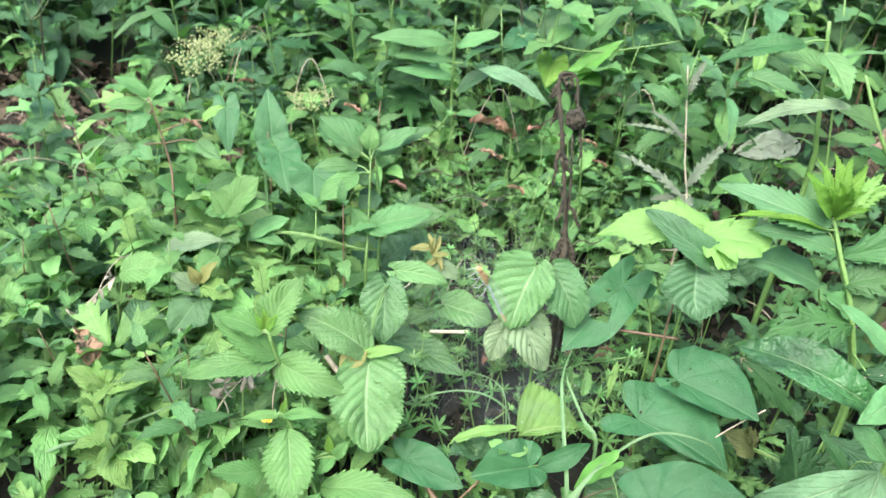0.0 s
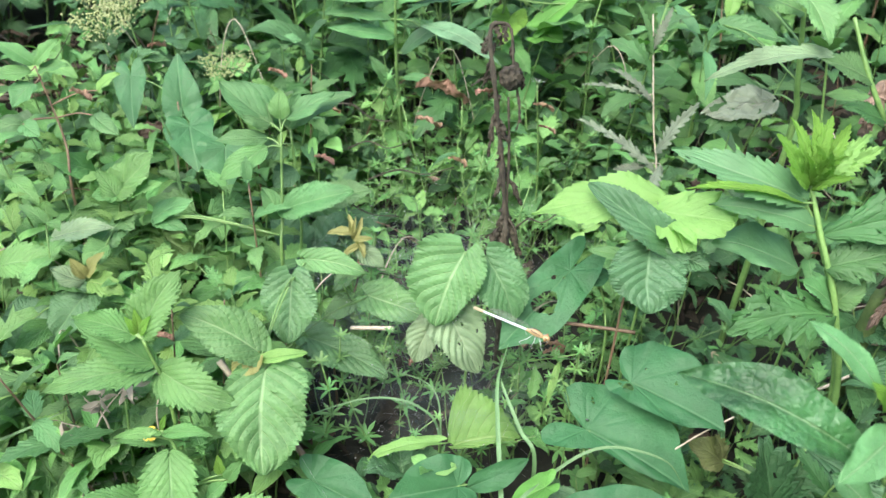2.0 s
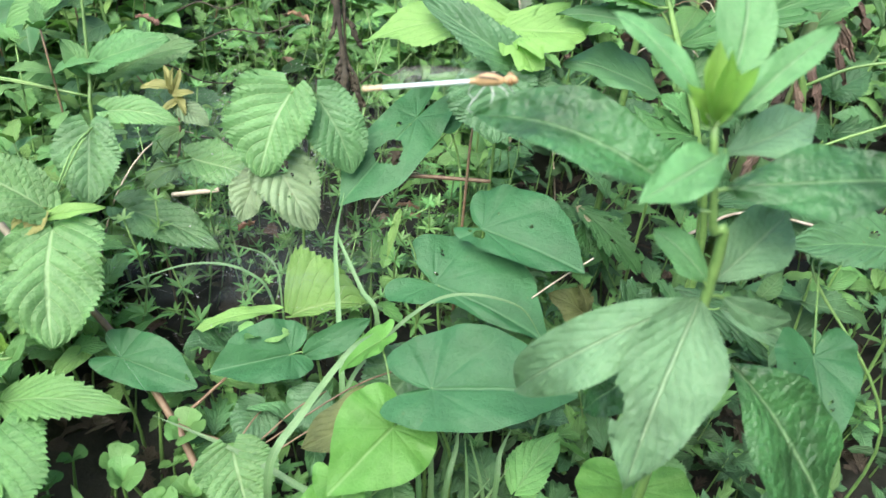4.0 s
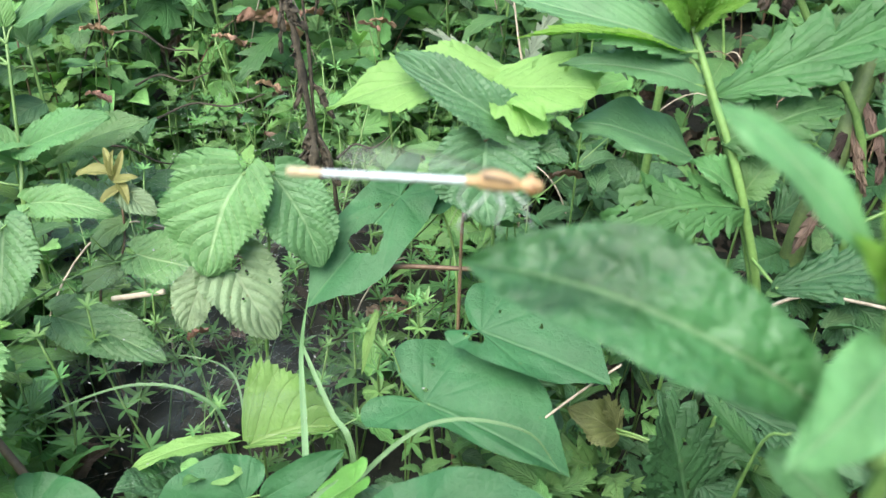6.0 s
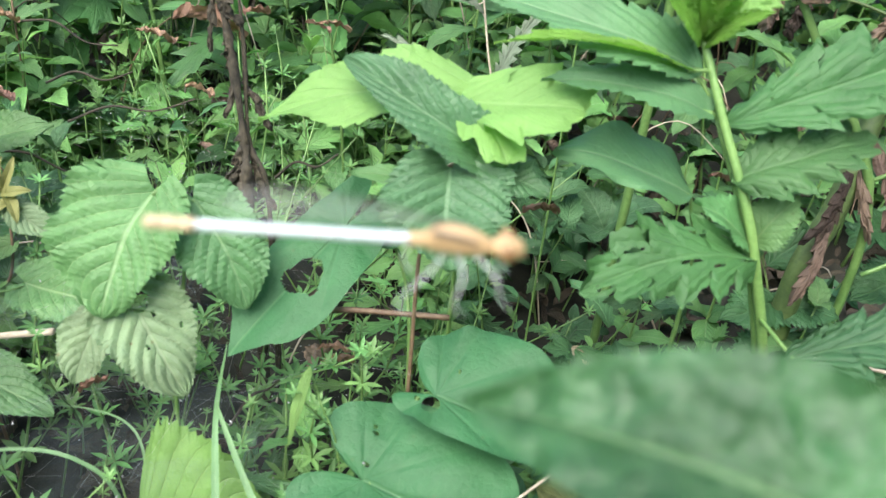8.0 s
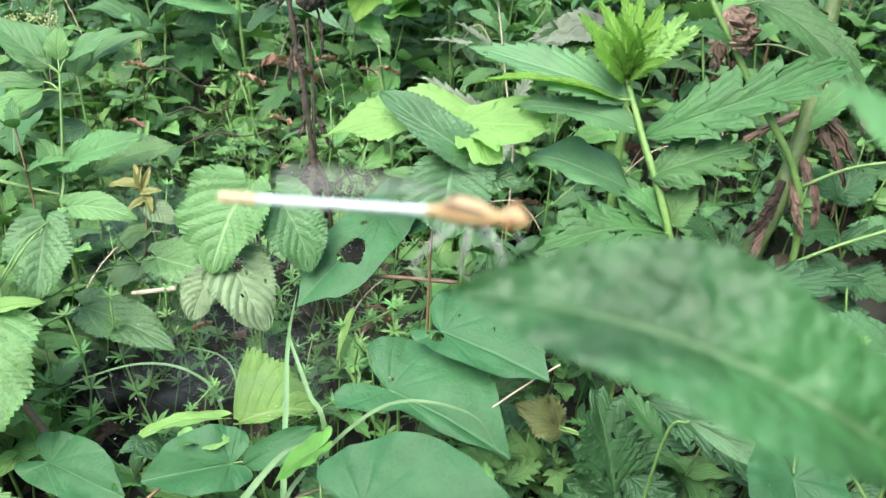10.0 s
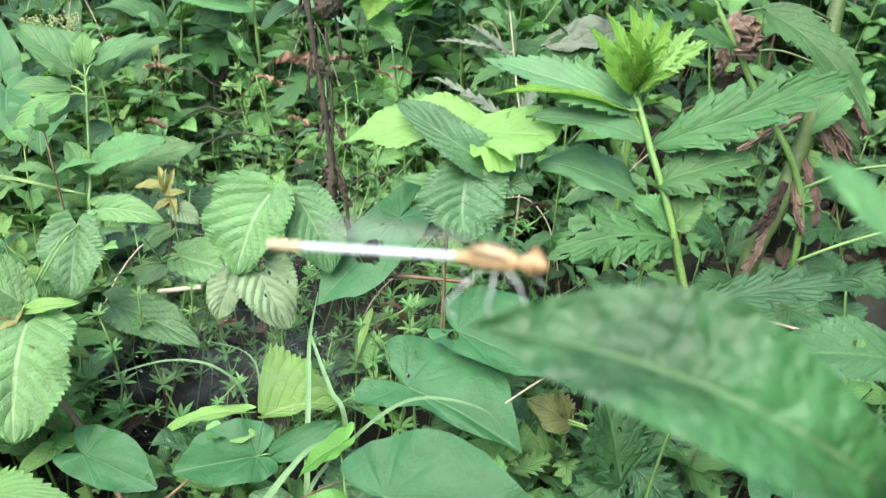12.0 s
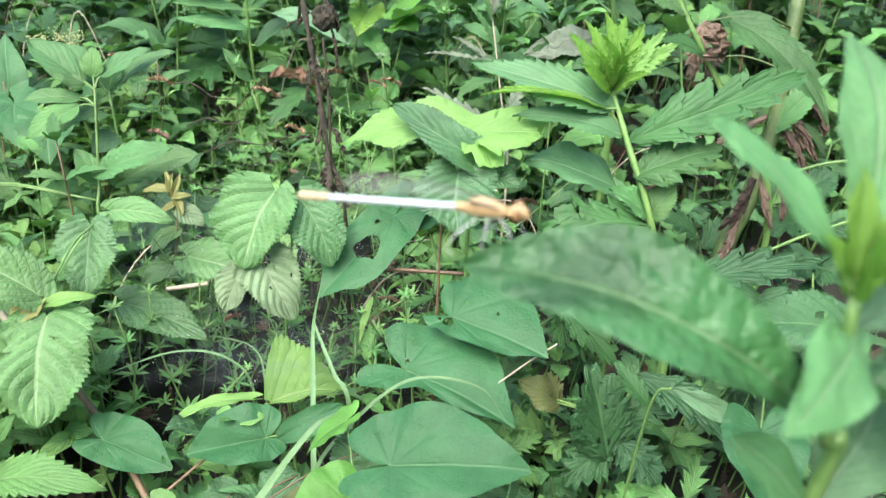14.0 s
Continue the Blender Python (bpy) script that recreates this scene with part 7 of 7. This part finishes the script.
carpet("dry_litter", "pale dry leaf bits and grass on brown soil", "leaf litter", 14, 420, (-0.62, -0.27, 0.62, 1.0), lambda x, y: 0.025, ("litter_pale", "litter"), size=(0.012, 0.034), weights=(2, 1), stem_mat="straw")

rnd = random.Random(11)
LOW = [
    sprout("low_herb", "small weed with opposite toothed leaves in the undergrowth", "herb", 21, "jag", "nettle", 3, 0.085, 0.030, 0.016),
    sprout("low_herb", "small weed with oval leaves darkened for shade in the undergrowth", "herb", 22, "oval", "herb_dull_shade", 3, 0.07, 0.026, 0.016),
    sprout("low_nettle", "young toothed nettle-like weed in the undergrowth", "nettle", 23, "nettle", "herb", 3, 0.09, 0.032, 0.019),
    sprout("low_nettle", "young toothed weed, leaves darkened for shade in the undergrowth", "nettle", 24, "nettle", "herb_dull_shade", 3, 0.075, 0.034, 0.022),
    sprout("low_bramble", "bramble seedling with three ribbed leaflets", "bramble", 25, "bramble", "bramble_shade", 1, 0.055, 0.036, 0.028, "stem_red", 3),
    sprout("low_herb", "small weed with whorled leaves in the undergrowth", "herb", 26, "oval", "nettle", 2, 0.07, 0.022, 0.011, "stem", 4),
    sprout("low_herb", "small fresh weed with cut yellow-green leaves", "herb", 27, "gypsy", "nettle", 3, 0.075, 0.026, 0.016, "stem", 3),
    sprout("low_bindweed", "bindweed seedling with arrow-shaped leaves darkened for shade", "bindweed", 28, "bindweed", "herb_dull_shade", 2, 0.065, 0.029, 0.023, "stem", 1),
]
scatter(LOW, spots(rnd, 300, -0.38, 0.5, 0.24, 0.68, 0.7, 1.15, 0.018, lambda x, y: not clearing(x, y) and (x < 0.17 or y > 0.6 or rnd.random() < 0.25) and not (y < 0.37 and -0.12 < x < 0.12)), rnd)
SORREL = [
    sprout("wood_sorrel", "wood sorrel with three round leaflets close to the soil", "clover", 61, "clover", "clover", 1, 0.030, 0.0095, 0.0100, "stem", 3),
    sprout("wood_sorrel", "wood sorrel with drooping round leaflets close to the soil", "clover", 62, "clover", "clover", 1, 0.024, 0.0085, 0.0090, "stem", 3),
]
scatter(SORREL, spots(rnd, 100, -0.15, 0.05, 0.25, 0.355, 1.5, 2.1, 0.010), rnd)
TALL = [
    sprout("weed", "leafy weed with pointed mid-green leaves", "herb", 31, "jag", "herb", 6, 0.19, 0.042, 0.019, group="weeds behind"),
    sprout("weed", "leafy weed with toothed fresh leaves", "nettle", 32, "nettle", "nettle", 6, 0.20, 0.044, 0.020, group="weeds behind"),
    sprout("weed", "leafy weed with long narrow leaves", "herb", 33, "lance", "herb", 7, 0.24, 0.062, 0.013, group="weeds behind"),
    sprout("weed", "leafy weed with toothed leaves darkened for shade", "nettle", 34, "nettle", "herb_dull_shade", 6, 0.19, 0.044, 0.023, group="weeds behind"),
    sprout("weed", "tall weed with deeply cut leaves", "herb", 35, "gypsy", "gypsy", 5, 0.20, 0.052, 0.026, group="weeds behind"),
    sprout("weed", "arching bramble with ribbed leaflets", "bramble", 36, "bramble", "bramble_shade", 3, 0.17, 0.040, 0.030, "stem_red", 3, group="weeds behind"),
]
scatter(TALL, spots(rnd, 130, -0.62, 0.75, 0.66, 1.2, 0.75, 1.25, 0.04, lambda x, y: not bare(x, y)), rnd)
LEFT = [
    sprout("weed", "fresh leafy weed with bright toothed leaves", "nettle", 41, "jag", "fresh", 5, 0.16, 0.036, 0.018, group="fresh weeds"),
    sprout("weed", "fresh leafy weed with cut pale green leaves", "herb", 42, "gypsy", "nettle", 4, 0.15, 0.040, 0.024, group="fresh weeds"),
    sprout("weed", "fresh nettle-like weed with toothed leaves", "nettle", 43, "nettle", "nettle", 5, 0.17, 0.040, 0.021, group="fresh weeds"),
    sprout("weed", "leafy weed with pointed green leaves on a reddish stem", "herb", 44, "jag", "herb", 5, 0.16, 0.036, 0.017, "stem_red", group="fresh weeds"),
]
scatter(LEFT, spots(rnd, 130, -0.42, -0.04, 0.38, 0.70, 0.65, 1.15, 0.024, lambda x, y: not (x < -0.25 and y > 0.55)), rnd)


def dry_stalk(seed, x, y):
    """A thin dry stalk that leans and arches among the weeds."""
    q = random.Random(seed)
    a, L = q.uniform(0, 6.283), q.uniform(0.05, 0.13)
    d = Vector((math.cos(a), 0.6 * math.sin(a), 0)) * L
    top = near_top(x, y) * q.uniform(0.5, 1.25)
    pts = [Vector((x, y, -0.004)), Vector((x, y, 0)) + d * 0.25 + Vector((0, 0, top * 0.7)), Vector((x, y, 0)) + d * 0.6 + Vector((0, 0, top)), Vector((x, y, 0)) + d + Vector((0, 0, top * q.uniform(0.4, 1.1)))]
    ob = strand("dry_stalk", pts, 0.0006, 0.0003, MAT[q.choice(("straw", "straw", "stem_red", "bark"))], None, 0.1, 5, 5)
    tagged(ob, "thin dry stalk arching among green weeds", "dry stalk", "dry stalks")


for i, (x, y, s) in enumerate(spots(rnd, 70, -0.40, 0.45, 0.45, 0.80, 1, 1, 0.03, lambda x, y: not clearing(x, y, 0.8) and not (x > 0.1 and y < 0.5))):
    dry_stalk(300 + i, x, y)
for x, y, s in spots(rnd, 46, -0.42, 0.45, 0.42, 0.95, 0.012, 0.028, 0.04):
    fallen((x, y, (near_top(x, y) if y < 0.68 else 0.09) * rnd.uniform(0.25, 0.75)), s, rnd.uniform(0, 360), "dead")
for i, (x, y, s) in enumerate(spots(rnd, 30, -0.48, -0.25, 0.58, 0.9, 0.014, 0.03, 0.025)):
    dry_stalk(500 + i, x, y)
    if i % 2:
        fallen((x + 0.02, y, 0.015 + 0.02 * rnd.random()), s, rnd.uniform(0, 360), "dead")


def dead_weed(seed, x, y):
    """A tall thin dry stem with a few side twigs, standing among the weeds behind."""
    q = random.Random(seed)
    h = q.uniform(0.14, 0.34)
    lean = Vector((q.gauss(0, 0.18), q.gauss(0, 0.12), 1.0))
    foot = Vector((x, y, 0))
    line = smooth_line([Vector((0, 0, -0.005)), lean * h * 0.5 + Vector((q.gauss(0, 0.01), 0, 0)), lean * h], 6)
    p = new("dead_weed")
    p.location = foot
    tagged(p, "thin dry dead weed standing among green ones", "dead plant", "dead weeds")
    mat = MAT[q.choice(("straw", "bark", "stem_red", "stem_dark"))]
    child("stem", put_mesh("stem", *tube(line, 0.0012, 0.0005, 5, 0.1, seed), mat), p)
    for k in range(q.randrange(1, 5)):
        b = line[q.randrange(4, len(line))]
        e = b + Vector((q.uniform(-1, 1), q.uniform(-0.6, 0.6), q.uniform(0.3, 1.0))) * 0.03
        child("side_twig", put_mesh("side_twig", *tube(smooth_line([b, b.lerp(e, 0.5) + Vector((0, 0, -0.003)), e], 3), 0.0005, 0.0003, 4, 0.1, k), mat), p)


for i, (x, y, s) in enumerate(spots(rnd, 28, -0.6, 0.65, 0.72, 1.15, 1, 1, 0.04)):
    dead_weed(700 + i, x, y)
BED = [bedstraw(51), bedstraw(52, 0.085), bedstraw(53, 0.10), bedstraw(54, 0.06)]
scatter(BED, spots(rnd, 140, -0.03, 0.17, 0.405, 0.68, 0.8, 1.3, 0.009), rnd)
for x, y, s in spots(rnd, 70, -0.02, 0.24, 0.69, 0.98, 1.1, 1.8, 0.018):
    copy_thing(rnd.choice(BED), pose(x, y, 0.02, rnd.uniform(-12, 12), rnd.uniform(-12, 12), rnd.uniform(0, 360)) @ Matrix.Scale(s, 4))


spider_web(61, (-0.06, 0.13, 0.38, 0.52, 0.03, 0.10), 130)
spider_web(62, (0.0, 0.11, 0.44, 0.60, 0.06, 0.12), 160)


def sheet_web(cx, cy, rx, ry, z, seed):
    """A sagging sheet of matted silk, thin enough to see through, torn at its margin."""
    vs, uv, fs = [], [], []
    n, k = 14, 40
    for i in range(n + 1):
        s = i / n
        for j in range(k):
            a = 2 * math.pi * j / k
            r = s * (1 + 0.3 * noise.noise((math.cos(a) * 1.5, math.sin(a) * 1.5, seed)))
            x, y = r * rx * math.cos(a), r * ry * math.sin(a)
            vs.append((x, y, 0.012 * s * s + 0.010 * noise.noise((x * 25, y * 25, seed))))
            uv.append((s, j / k))
        if i:
            fs += [((i - 1) * k + j, (i - 1) * k + (j + 1) % k, i * k + (j + 1) % k, i * k + j) for j in range(k)]
    ob = new("spider_web", put_mesh("spider_web", vs, fs, MAT["silk"], uv))
    ob.location = (cx, cy, z)
    ob.visible_shadow = False
    tagged(ob, "hazy grey sheet web stretched over low weeds and dark soil", "spider web", kind="stuff")


sheet_web(0.035, 0.425, 0.085, 0.055, 0.072, 1.3)
sheet_web(0.055, 0.500, 0.075, 0.060, 0.085, 5.1)
sheet_web(0.005, 0.455, 0.050, 0.045, 0.100, 8.7)


# ---- the damselfly ----
def body_material(name, col, rough=0.4):
    return plain_material(name, tuple(c * 0.8 for c in col), col, 900, rough, 0.15, 4000, 0.0)


def round_part(name, rings, mat, parent, sides=12):
    """A body part along y: rings of (y, radius across, radius in height, height of the middle)."""
    vs, fs = [], []
    for y, rx, rz, z in rings:
        vs += [(rx * math.cos(2 * math.pi * k / sides), y, z + rz * math.sin(2 * math.pi * k / sides)) for k in range(sides)]
    for i in range(len(rings) - 1):
        fs += [(i * sides + k, i * sides + (k + 1) % sides, (i + 1) * sides + (k + 1) % sides, (i + 1) * sides + k) for k in range(sides)]
    fs += [tuple(range(sides))[::-1], tuple(range((len(rings) - 1) * sides, len(rings) * sides))]
    return child(name, put_mesh(name, vs, fs, mat), parent)


def damselfly():
    white = body_material("pale_blue_white_shell", (0.80, 0.90, 0.92), 0.35)
    orange = body_material("orange_shell", (0.64, 0.43, 0.21), 0.45)
    tan = body_material("tan_shell", (0.72, 0.56, 0.34), 0.45)
    brown = body_material("brown_eye", (0.36, 0.20, 0.08), 0.3)
    dark = body_material("dark_marking", (0.06, 0.05, 0.04), 0.4)
    leg = body_material("whitish_leg", (0.66, 0.70, 0.66), 0.5)
    p = new("damselfly")
    tagged(p, "slender white and orange damselfly perched on a leaf tip", "damselfly")
    edges = [-0.0187, -0.0172, -0.0155, -0.0137, -0.0108, -0.0072, -0.0033, 0.0004, 0.0040, 0.0072, 0.0095]
    for i in range(10):
        a, b = edges[i], edges[i + 1]
        r = 0.00056 + 0.00016 * (i < 3) + 0.0002 * (i > 8)
        mat = tan if i < 3 else (orange if i == 9 else white)
        round_part("segment", [(a, r * 0.8, r * 0.8, 0), (a + 0.0003, r, r, 0), (b - 0.0005, r * 0.96, r * 0.96, 0), (b - 0.0002, r * 1.08, r * 1.08, 0), (b, r * 0.85, r * 0.85, 0)], mat, p)
    th = round_part("thorax", [(0.0086, 0.0006, 0.0008, 0.0), (0.0096, 0.0010, 0.0014, 0.0001), (0.0112, 0.0012, 0.0017, 0.0002), (0.0130, 0.0012, 0.0015, 0.0), (0.0146, 0.0010, 0.0011, -0.0003), (0.0155, 0.0005, 0.0005, -0.0003)], orange, p, 16)
    for s in (-1, 1):
        st = strand("stripe", [(s * 0.00095, 0.0095, 0.0014), (s * 0.00125, 0.0115, 0.0013), (s * 0.0011, 0.0140, 0.0006)], 0.00022, 0.00018, dark, th, 0, 5, 4)
    hd = round_part("head", [(0.0152, 0.0006, 0.0005, -0.0003), (0.0160, 0.0014, 0.0010, -0.0003), (0.0172, 0.0015, 0.0012, -0.0004), (0.0183, 0.0009, 0.0009, -0.0005), (0.0187, 0.0004, 0.0004, -0.0006)], orange, p, 14)
    for s in (-1, 1):
        e = bmesh.new()
        bmesh.ops.create_uvsphere(e, u_segments=14, v_segments=10, radius=0.00085)
        bmesh.ops.transform(e, matrix=Matrix.Translation((s * 0.0016, 0.0169, -0.0001)) @ Matrix.Diagonal((0.85, 1.0, 1.15, 1)), verts=e.verts)
        me = bpy.data.meshes.new("eye")
        e.to_mesh(me)
        e.free()
        me.polygons.foreach_set("use_smooth", np.full(len(me.polygons), True))
        me.materials.append(brown)
        child("eye", me, hd, label="bulging orange-brown compound eye")
        strand("feeler", [(s * 0.0004, 0.0184, 0.0003), (s * 0.0008, 0.0195, 0.0012)], 0.00008, 0.00004, dark, hd, 0, 4, 3)
        for k, (y0, y1, out, drop) in enumerate(((0.0138, 0.0165, 0.0036, -0.0056), (0.0122, 0.0120, 0.0045, -0.0062), (0.0108, 0.0065, 0.0042, -0.0066))):
            strand("leg", [(s * 0.0006, y0, -0.0012), (s * out * 0.9, (y0 + y1) / 2 + 0.0006, -0.0016), (s * out, y1, drop * 0.72), (s * out * 0.85, y1 + 0.0010, drop)], 0.00015, 0.00011, leg, p, 0, 6, 5)
    m, n, l, pr = nodes_of("clear_wing")
    pr.inputs["Base Color"].default_value = (0.75, 0.78, 0.75, 1)
    pr.inputs["Roughness"].default_value = 0.2
    pr.inputs["Alpha"].default_value = 0.035
    for s in (-1, 1):
        for k in range(2):
            L, w = 0.0225 - 0.001 * k, 0.0042
            vs, fs = [], []
            for i in range(13):
                u = i / 12
                h = w / 2 * (u**0.9 * (1 - u) ** 0.28) / 0.66
                for j in (-1, 0, 1):
                    vs.append((s * (0.0004 + 0.0002 * k) + 0.00012 * math.sin(u * 20 + j), 0.0112 - 0.0012 * k - L * u, 0.0019 + 0.0030 * u - 0.0022 * u * u + h * j))
                if i:
                    a = (i - 1) * 3
                    fs += [(a, a + 1, a + 4, a + 3), (a + 1, a + 2, a + 5, a + 4)]
            wing = child("wing", put_mesh("wing", vs, fs, m), p, label="clear folded veined wing")
            wing.visible_shadow = False
            strand("wing_edge", [vs[3 * i + 2] for i in (0, 3, 6, 9, 12)], 0.00004, 0.00003, dark, wing, 0, 4, 3)
    return p


DAMSELFLY = damselfly()


# ---- what moves: the tall plant and the damselfly, posed to fit the camera's view ----
def motions():
    plant_fit = [
        (0, (0.1751, 0.26396, 0.00026), (-0.01, -0.0061, -0.0006)),
        (0.5, (0.17606, 0.26332, -0.00051), (-0.0059, -0.004, 0.002)),
        (1, (0.17708, 0.26288, -0.0013), (-0.0033, -0.004, 0.007)),
        (1.5, (0.17833, 0.26242, -0.00243), (-0.0003, -0.0085, 0.019)),
        (2, (0.18053, 0.26304, -0.00253), (-0.0108, -0.0069, 0.0418)),
        (2.5, (0.18296, 0.26454, -0.00264), (-0.0456, -0.0173, 0.0967)),
        (3, (0.17161, 0.26649, -0.00866), (-0.0165, 0.0258, -0.0569)),
        (3.5, (0.17423, 0.26302, -0.00353), (-0.0199, 0.0154, -0.0537)),
        (4, (0.17493, 0.26124, -0.00021), (-0.0092, 0.001, -0.0028)),
        (4.2, (0.16992, 0.25528, -0.00089), (-0.0352, 0.025, 0.0076)),
        (6.3, (0.16896, 0.25853, -0.00527), (0.0358, 0.0604, 0.0542)),
        (6.5, (0.15669, 0.24041, -0.00388), (-0.0386, 0.1218, 0.1197)),
        (7, (0.1673, 0.24622, -0.00487), (-0.0564, 0.0722, 0.0567)),
        (7.2, (0.16819, 0.25819, -0.00703), (-0.0411, 0.0728, 0.0849)),
        (9.3, (0.18621, 0.24163, 0.00052), (0.0412, 0.0047, 0.0616)),
        (9.5, (0.17502, 0.24374, 0.00618), (0.0913, 0.0589, 0.1527)),
        (10, (0.1645, 0.20657, 0.0212), (0.0698, 0.1337, 0.2628)),
        (10.5, (0.16443, 0.21288, 0.02371), (0.1146, 0.1331, 0.2754)),
        (11, (0.15606, 0.2029, 0.02422), (0.0737, 0.1735, 0.3215)),
        (11.5, (0.15632, 0.20337, 0.02376), (0.07, 0.1699, 0.3131)),
        (12, (0.15859, 0.20616, 0.0251), (0.0775, 0.148, 0.2842)),
        (12.5, (0.16353, 0.19742, 0.02457), (0.0376, 0.1343, 0.2447)),
        (13, (0.15401, 0.2067, 0.02375), (0.0748, 0.1605, 0.2912)),
        (13.5, (0.15618, 0.20087, 0.01978), (0.0611, 0.1392, 0.2409)),
        (14, (0.16059, 0.1956, 0.02233), (0.0496, 0.119, 0.1977)),
    ]
    flight = [
        (0, (0.02778, 0.34886, 0.19675), (-0.4151, -0.1292, 0.9005)),
        (0.2, (0.00107, 0.36249, 0.17822), (-0.2921, -0.1509, 0.9444)),
        (0.4, (-0.00476, 0.39412, 0.17469), (-0.3166, -0.3615, 0.877)),
        (0.6, (-0.01030, 0.40725, 0.16008), (-0.2647, -0.2745, 0.9244)),
        (0.8, (-0.00971, 0.41231, 0.15169), (-0.2703, -0.2885, 0.9185)),
        (1, (-0.00244, 0.41829, 0.14846), (0.5392, -0.2718, 0.7971)),
        (1.2, (0.02362, 0.41586, 0.14541), (0.6884, -0.1241, 0.7146)),
        (1.4, (0.03859, 0.40968, 0.14357), (0.7658, 0.0031, 0.643)),
        (1.5, (0.04524, 0.40524, 0.14548), (0.9858, 0.0858, 0.1441)),
        (1.6, (0.06332, 0.39927, 0.14257), (0.9994, -0.0294, -0.0159)),
        (1.8, (0.08734, 0.39147, 0.15624), (0.9554, -0.2424, 0.1687)),
        (2, (0.08385, 0.3965, 0.14157), (0.9049, -0.4122, -0.1065)),
        (2.2, (0.07029, 0.39825, 0.12711), (0.8992, -0.4309, 0.0753)),
        (2.4, (0.01521, 0.41205, 0.11747), (0.8264, -0.5028, 0.2535)),
        (2.5, (0.0139, 0.40489, 0.11336), (0.9359, -0.3519, 0.0159)),
        (2.6, (0.01955, 0.38836, 0.11158), (0.8916, -0.4018, 0.2087)),
        (2.8, (0.05554, 0.35105, 0.13276), (0.9595, -0.2818, 0.0072)),
        (3, (0.08121, 0.32351, 0.1579), (0.9749, -0.2035, -0.0908)),
        (3.1, (0.08243, 0.32657, 0.15947), (0.9169, -0.3258, 0.2304)),
        (3.2, (0.0795, 0.32648, 0.17381), (0.9951, -0.0985, -0.0064)),
        (3.3, (0.07522, 0.31393, 0.1802), (0.9725, -0.2126, 0.0946)),
        (3.4, (0.06251, 0.30654, 0.19436), (0.9551, -0.1921, 0.2254)),
        (3.5, (0.06839, 0.30514, 0.20366), (0.9603, -0.1388, 0.242)),
        (3.6, (0.08729, 0.31104, 0.22303), (0.951, -0.2917, 0.1025)),
        (3.7, (0.10547, 0.30613, 0.2307), (0.995, -0.0856, 0.0513)),
        (3.8, (0.11288, 0.30643, 0.22867), (0.9139, -0.3667, 0.174)),
        (3.9, (0.10928, 0.3075, 0.22502), (0.8175, -0.4631, 0.3424)),
        (4, (0.10844, 0.29904, 0.22454), (0.9738, -0.1499, 0.1707)),
        (4.2, (0.10685, 0.29917, 0.22579), (0.9764, -0.1814, 0.1175)),
        (6.3, (0.11471, 0.28254, 0.22797), (0.9918, -0.1249, -0.0288)),
        (6.5, (0.11331, 0.28029, 0.22812), (0.9687, -0.2418, 0.0561)),
        (7, (0.11387, 0.29034, 0.22433), (0.9872, -0.1574, 0.0268)),
        (7.2, (0.11345, 0.2976, 0.2227), (0.9856, -0.1655, 0.0334)),
        (9.3, (0.1161, 0.26292, 0.22909), (0.9911, -0.1328, 0.0063)),
        (9.5, (0.11701, 0.25108, 0.23666), (0.97, -0.2317, 0.0737)),
        (10, (0.12217, 0.21698, 0.25424), (0.9439, -0.3108, 0.1116)),
        (10.5, (0.12298, 0.21284, 0.25664), (0.9413, -0.3258, 0.0885)),
        (11, (0.12331, 0.21077, 0.2577), (0.9421, -0.317, 0.1092)),
        (11.5, (0.12216, 0.2123, 0.25693), (0.9413, -0.3131, 0.1259)),
        (12, (0.12023, 0.21428, 0.25783), (0.9382, -0.3163, 0.1407)),
        (12.5, (0.12078, 0.21545, 0.25735), (0.9535, -0.2788, 0.1143)),
        (13, (0.11852, 0.21561, 0.25694), (0.9315, -0.337, 0.1369)),
        (13.5, (0.11658, 0.21464, 0.25326), (0.9337, -0.3367, 0.1217)),
        (14, (0.11767, 0.21268, 0.25538), (0.9489, -0.3052, 0.0805)),
    ]
    def turned(v):
        v = Vector(v)
        return Matrix.Rotation(v.length, 4, v) if v.length > 1e-6 else Matrix.Identity(4)

    def heading(at, way):
        y = Vector(way).normalized()
        x = y.cross(Vector((0, 0, 1))).normalized()
        return Matrix.Translation(at) @ Matrix((x, y, x.cross(y))).transposed().to_4x4()

    walk(LOOSESTRIFE, [(t, Matrix.Translation(at) @ turned(v)) for t, at, v in plant_fit])
    walk(DAMSELFLY, [(t, heading(at, way)) for t, at, way in flight])


motions()
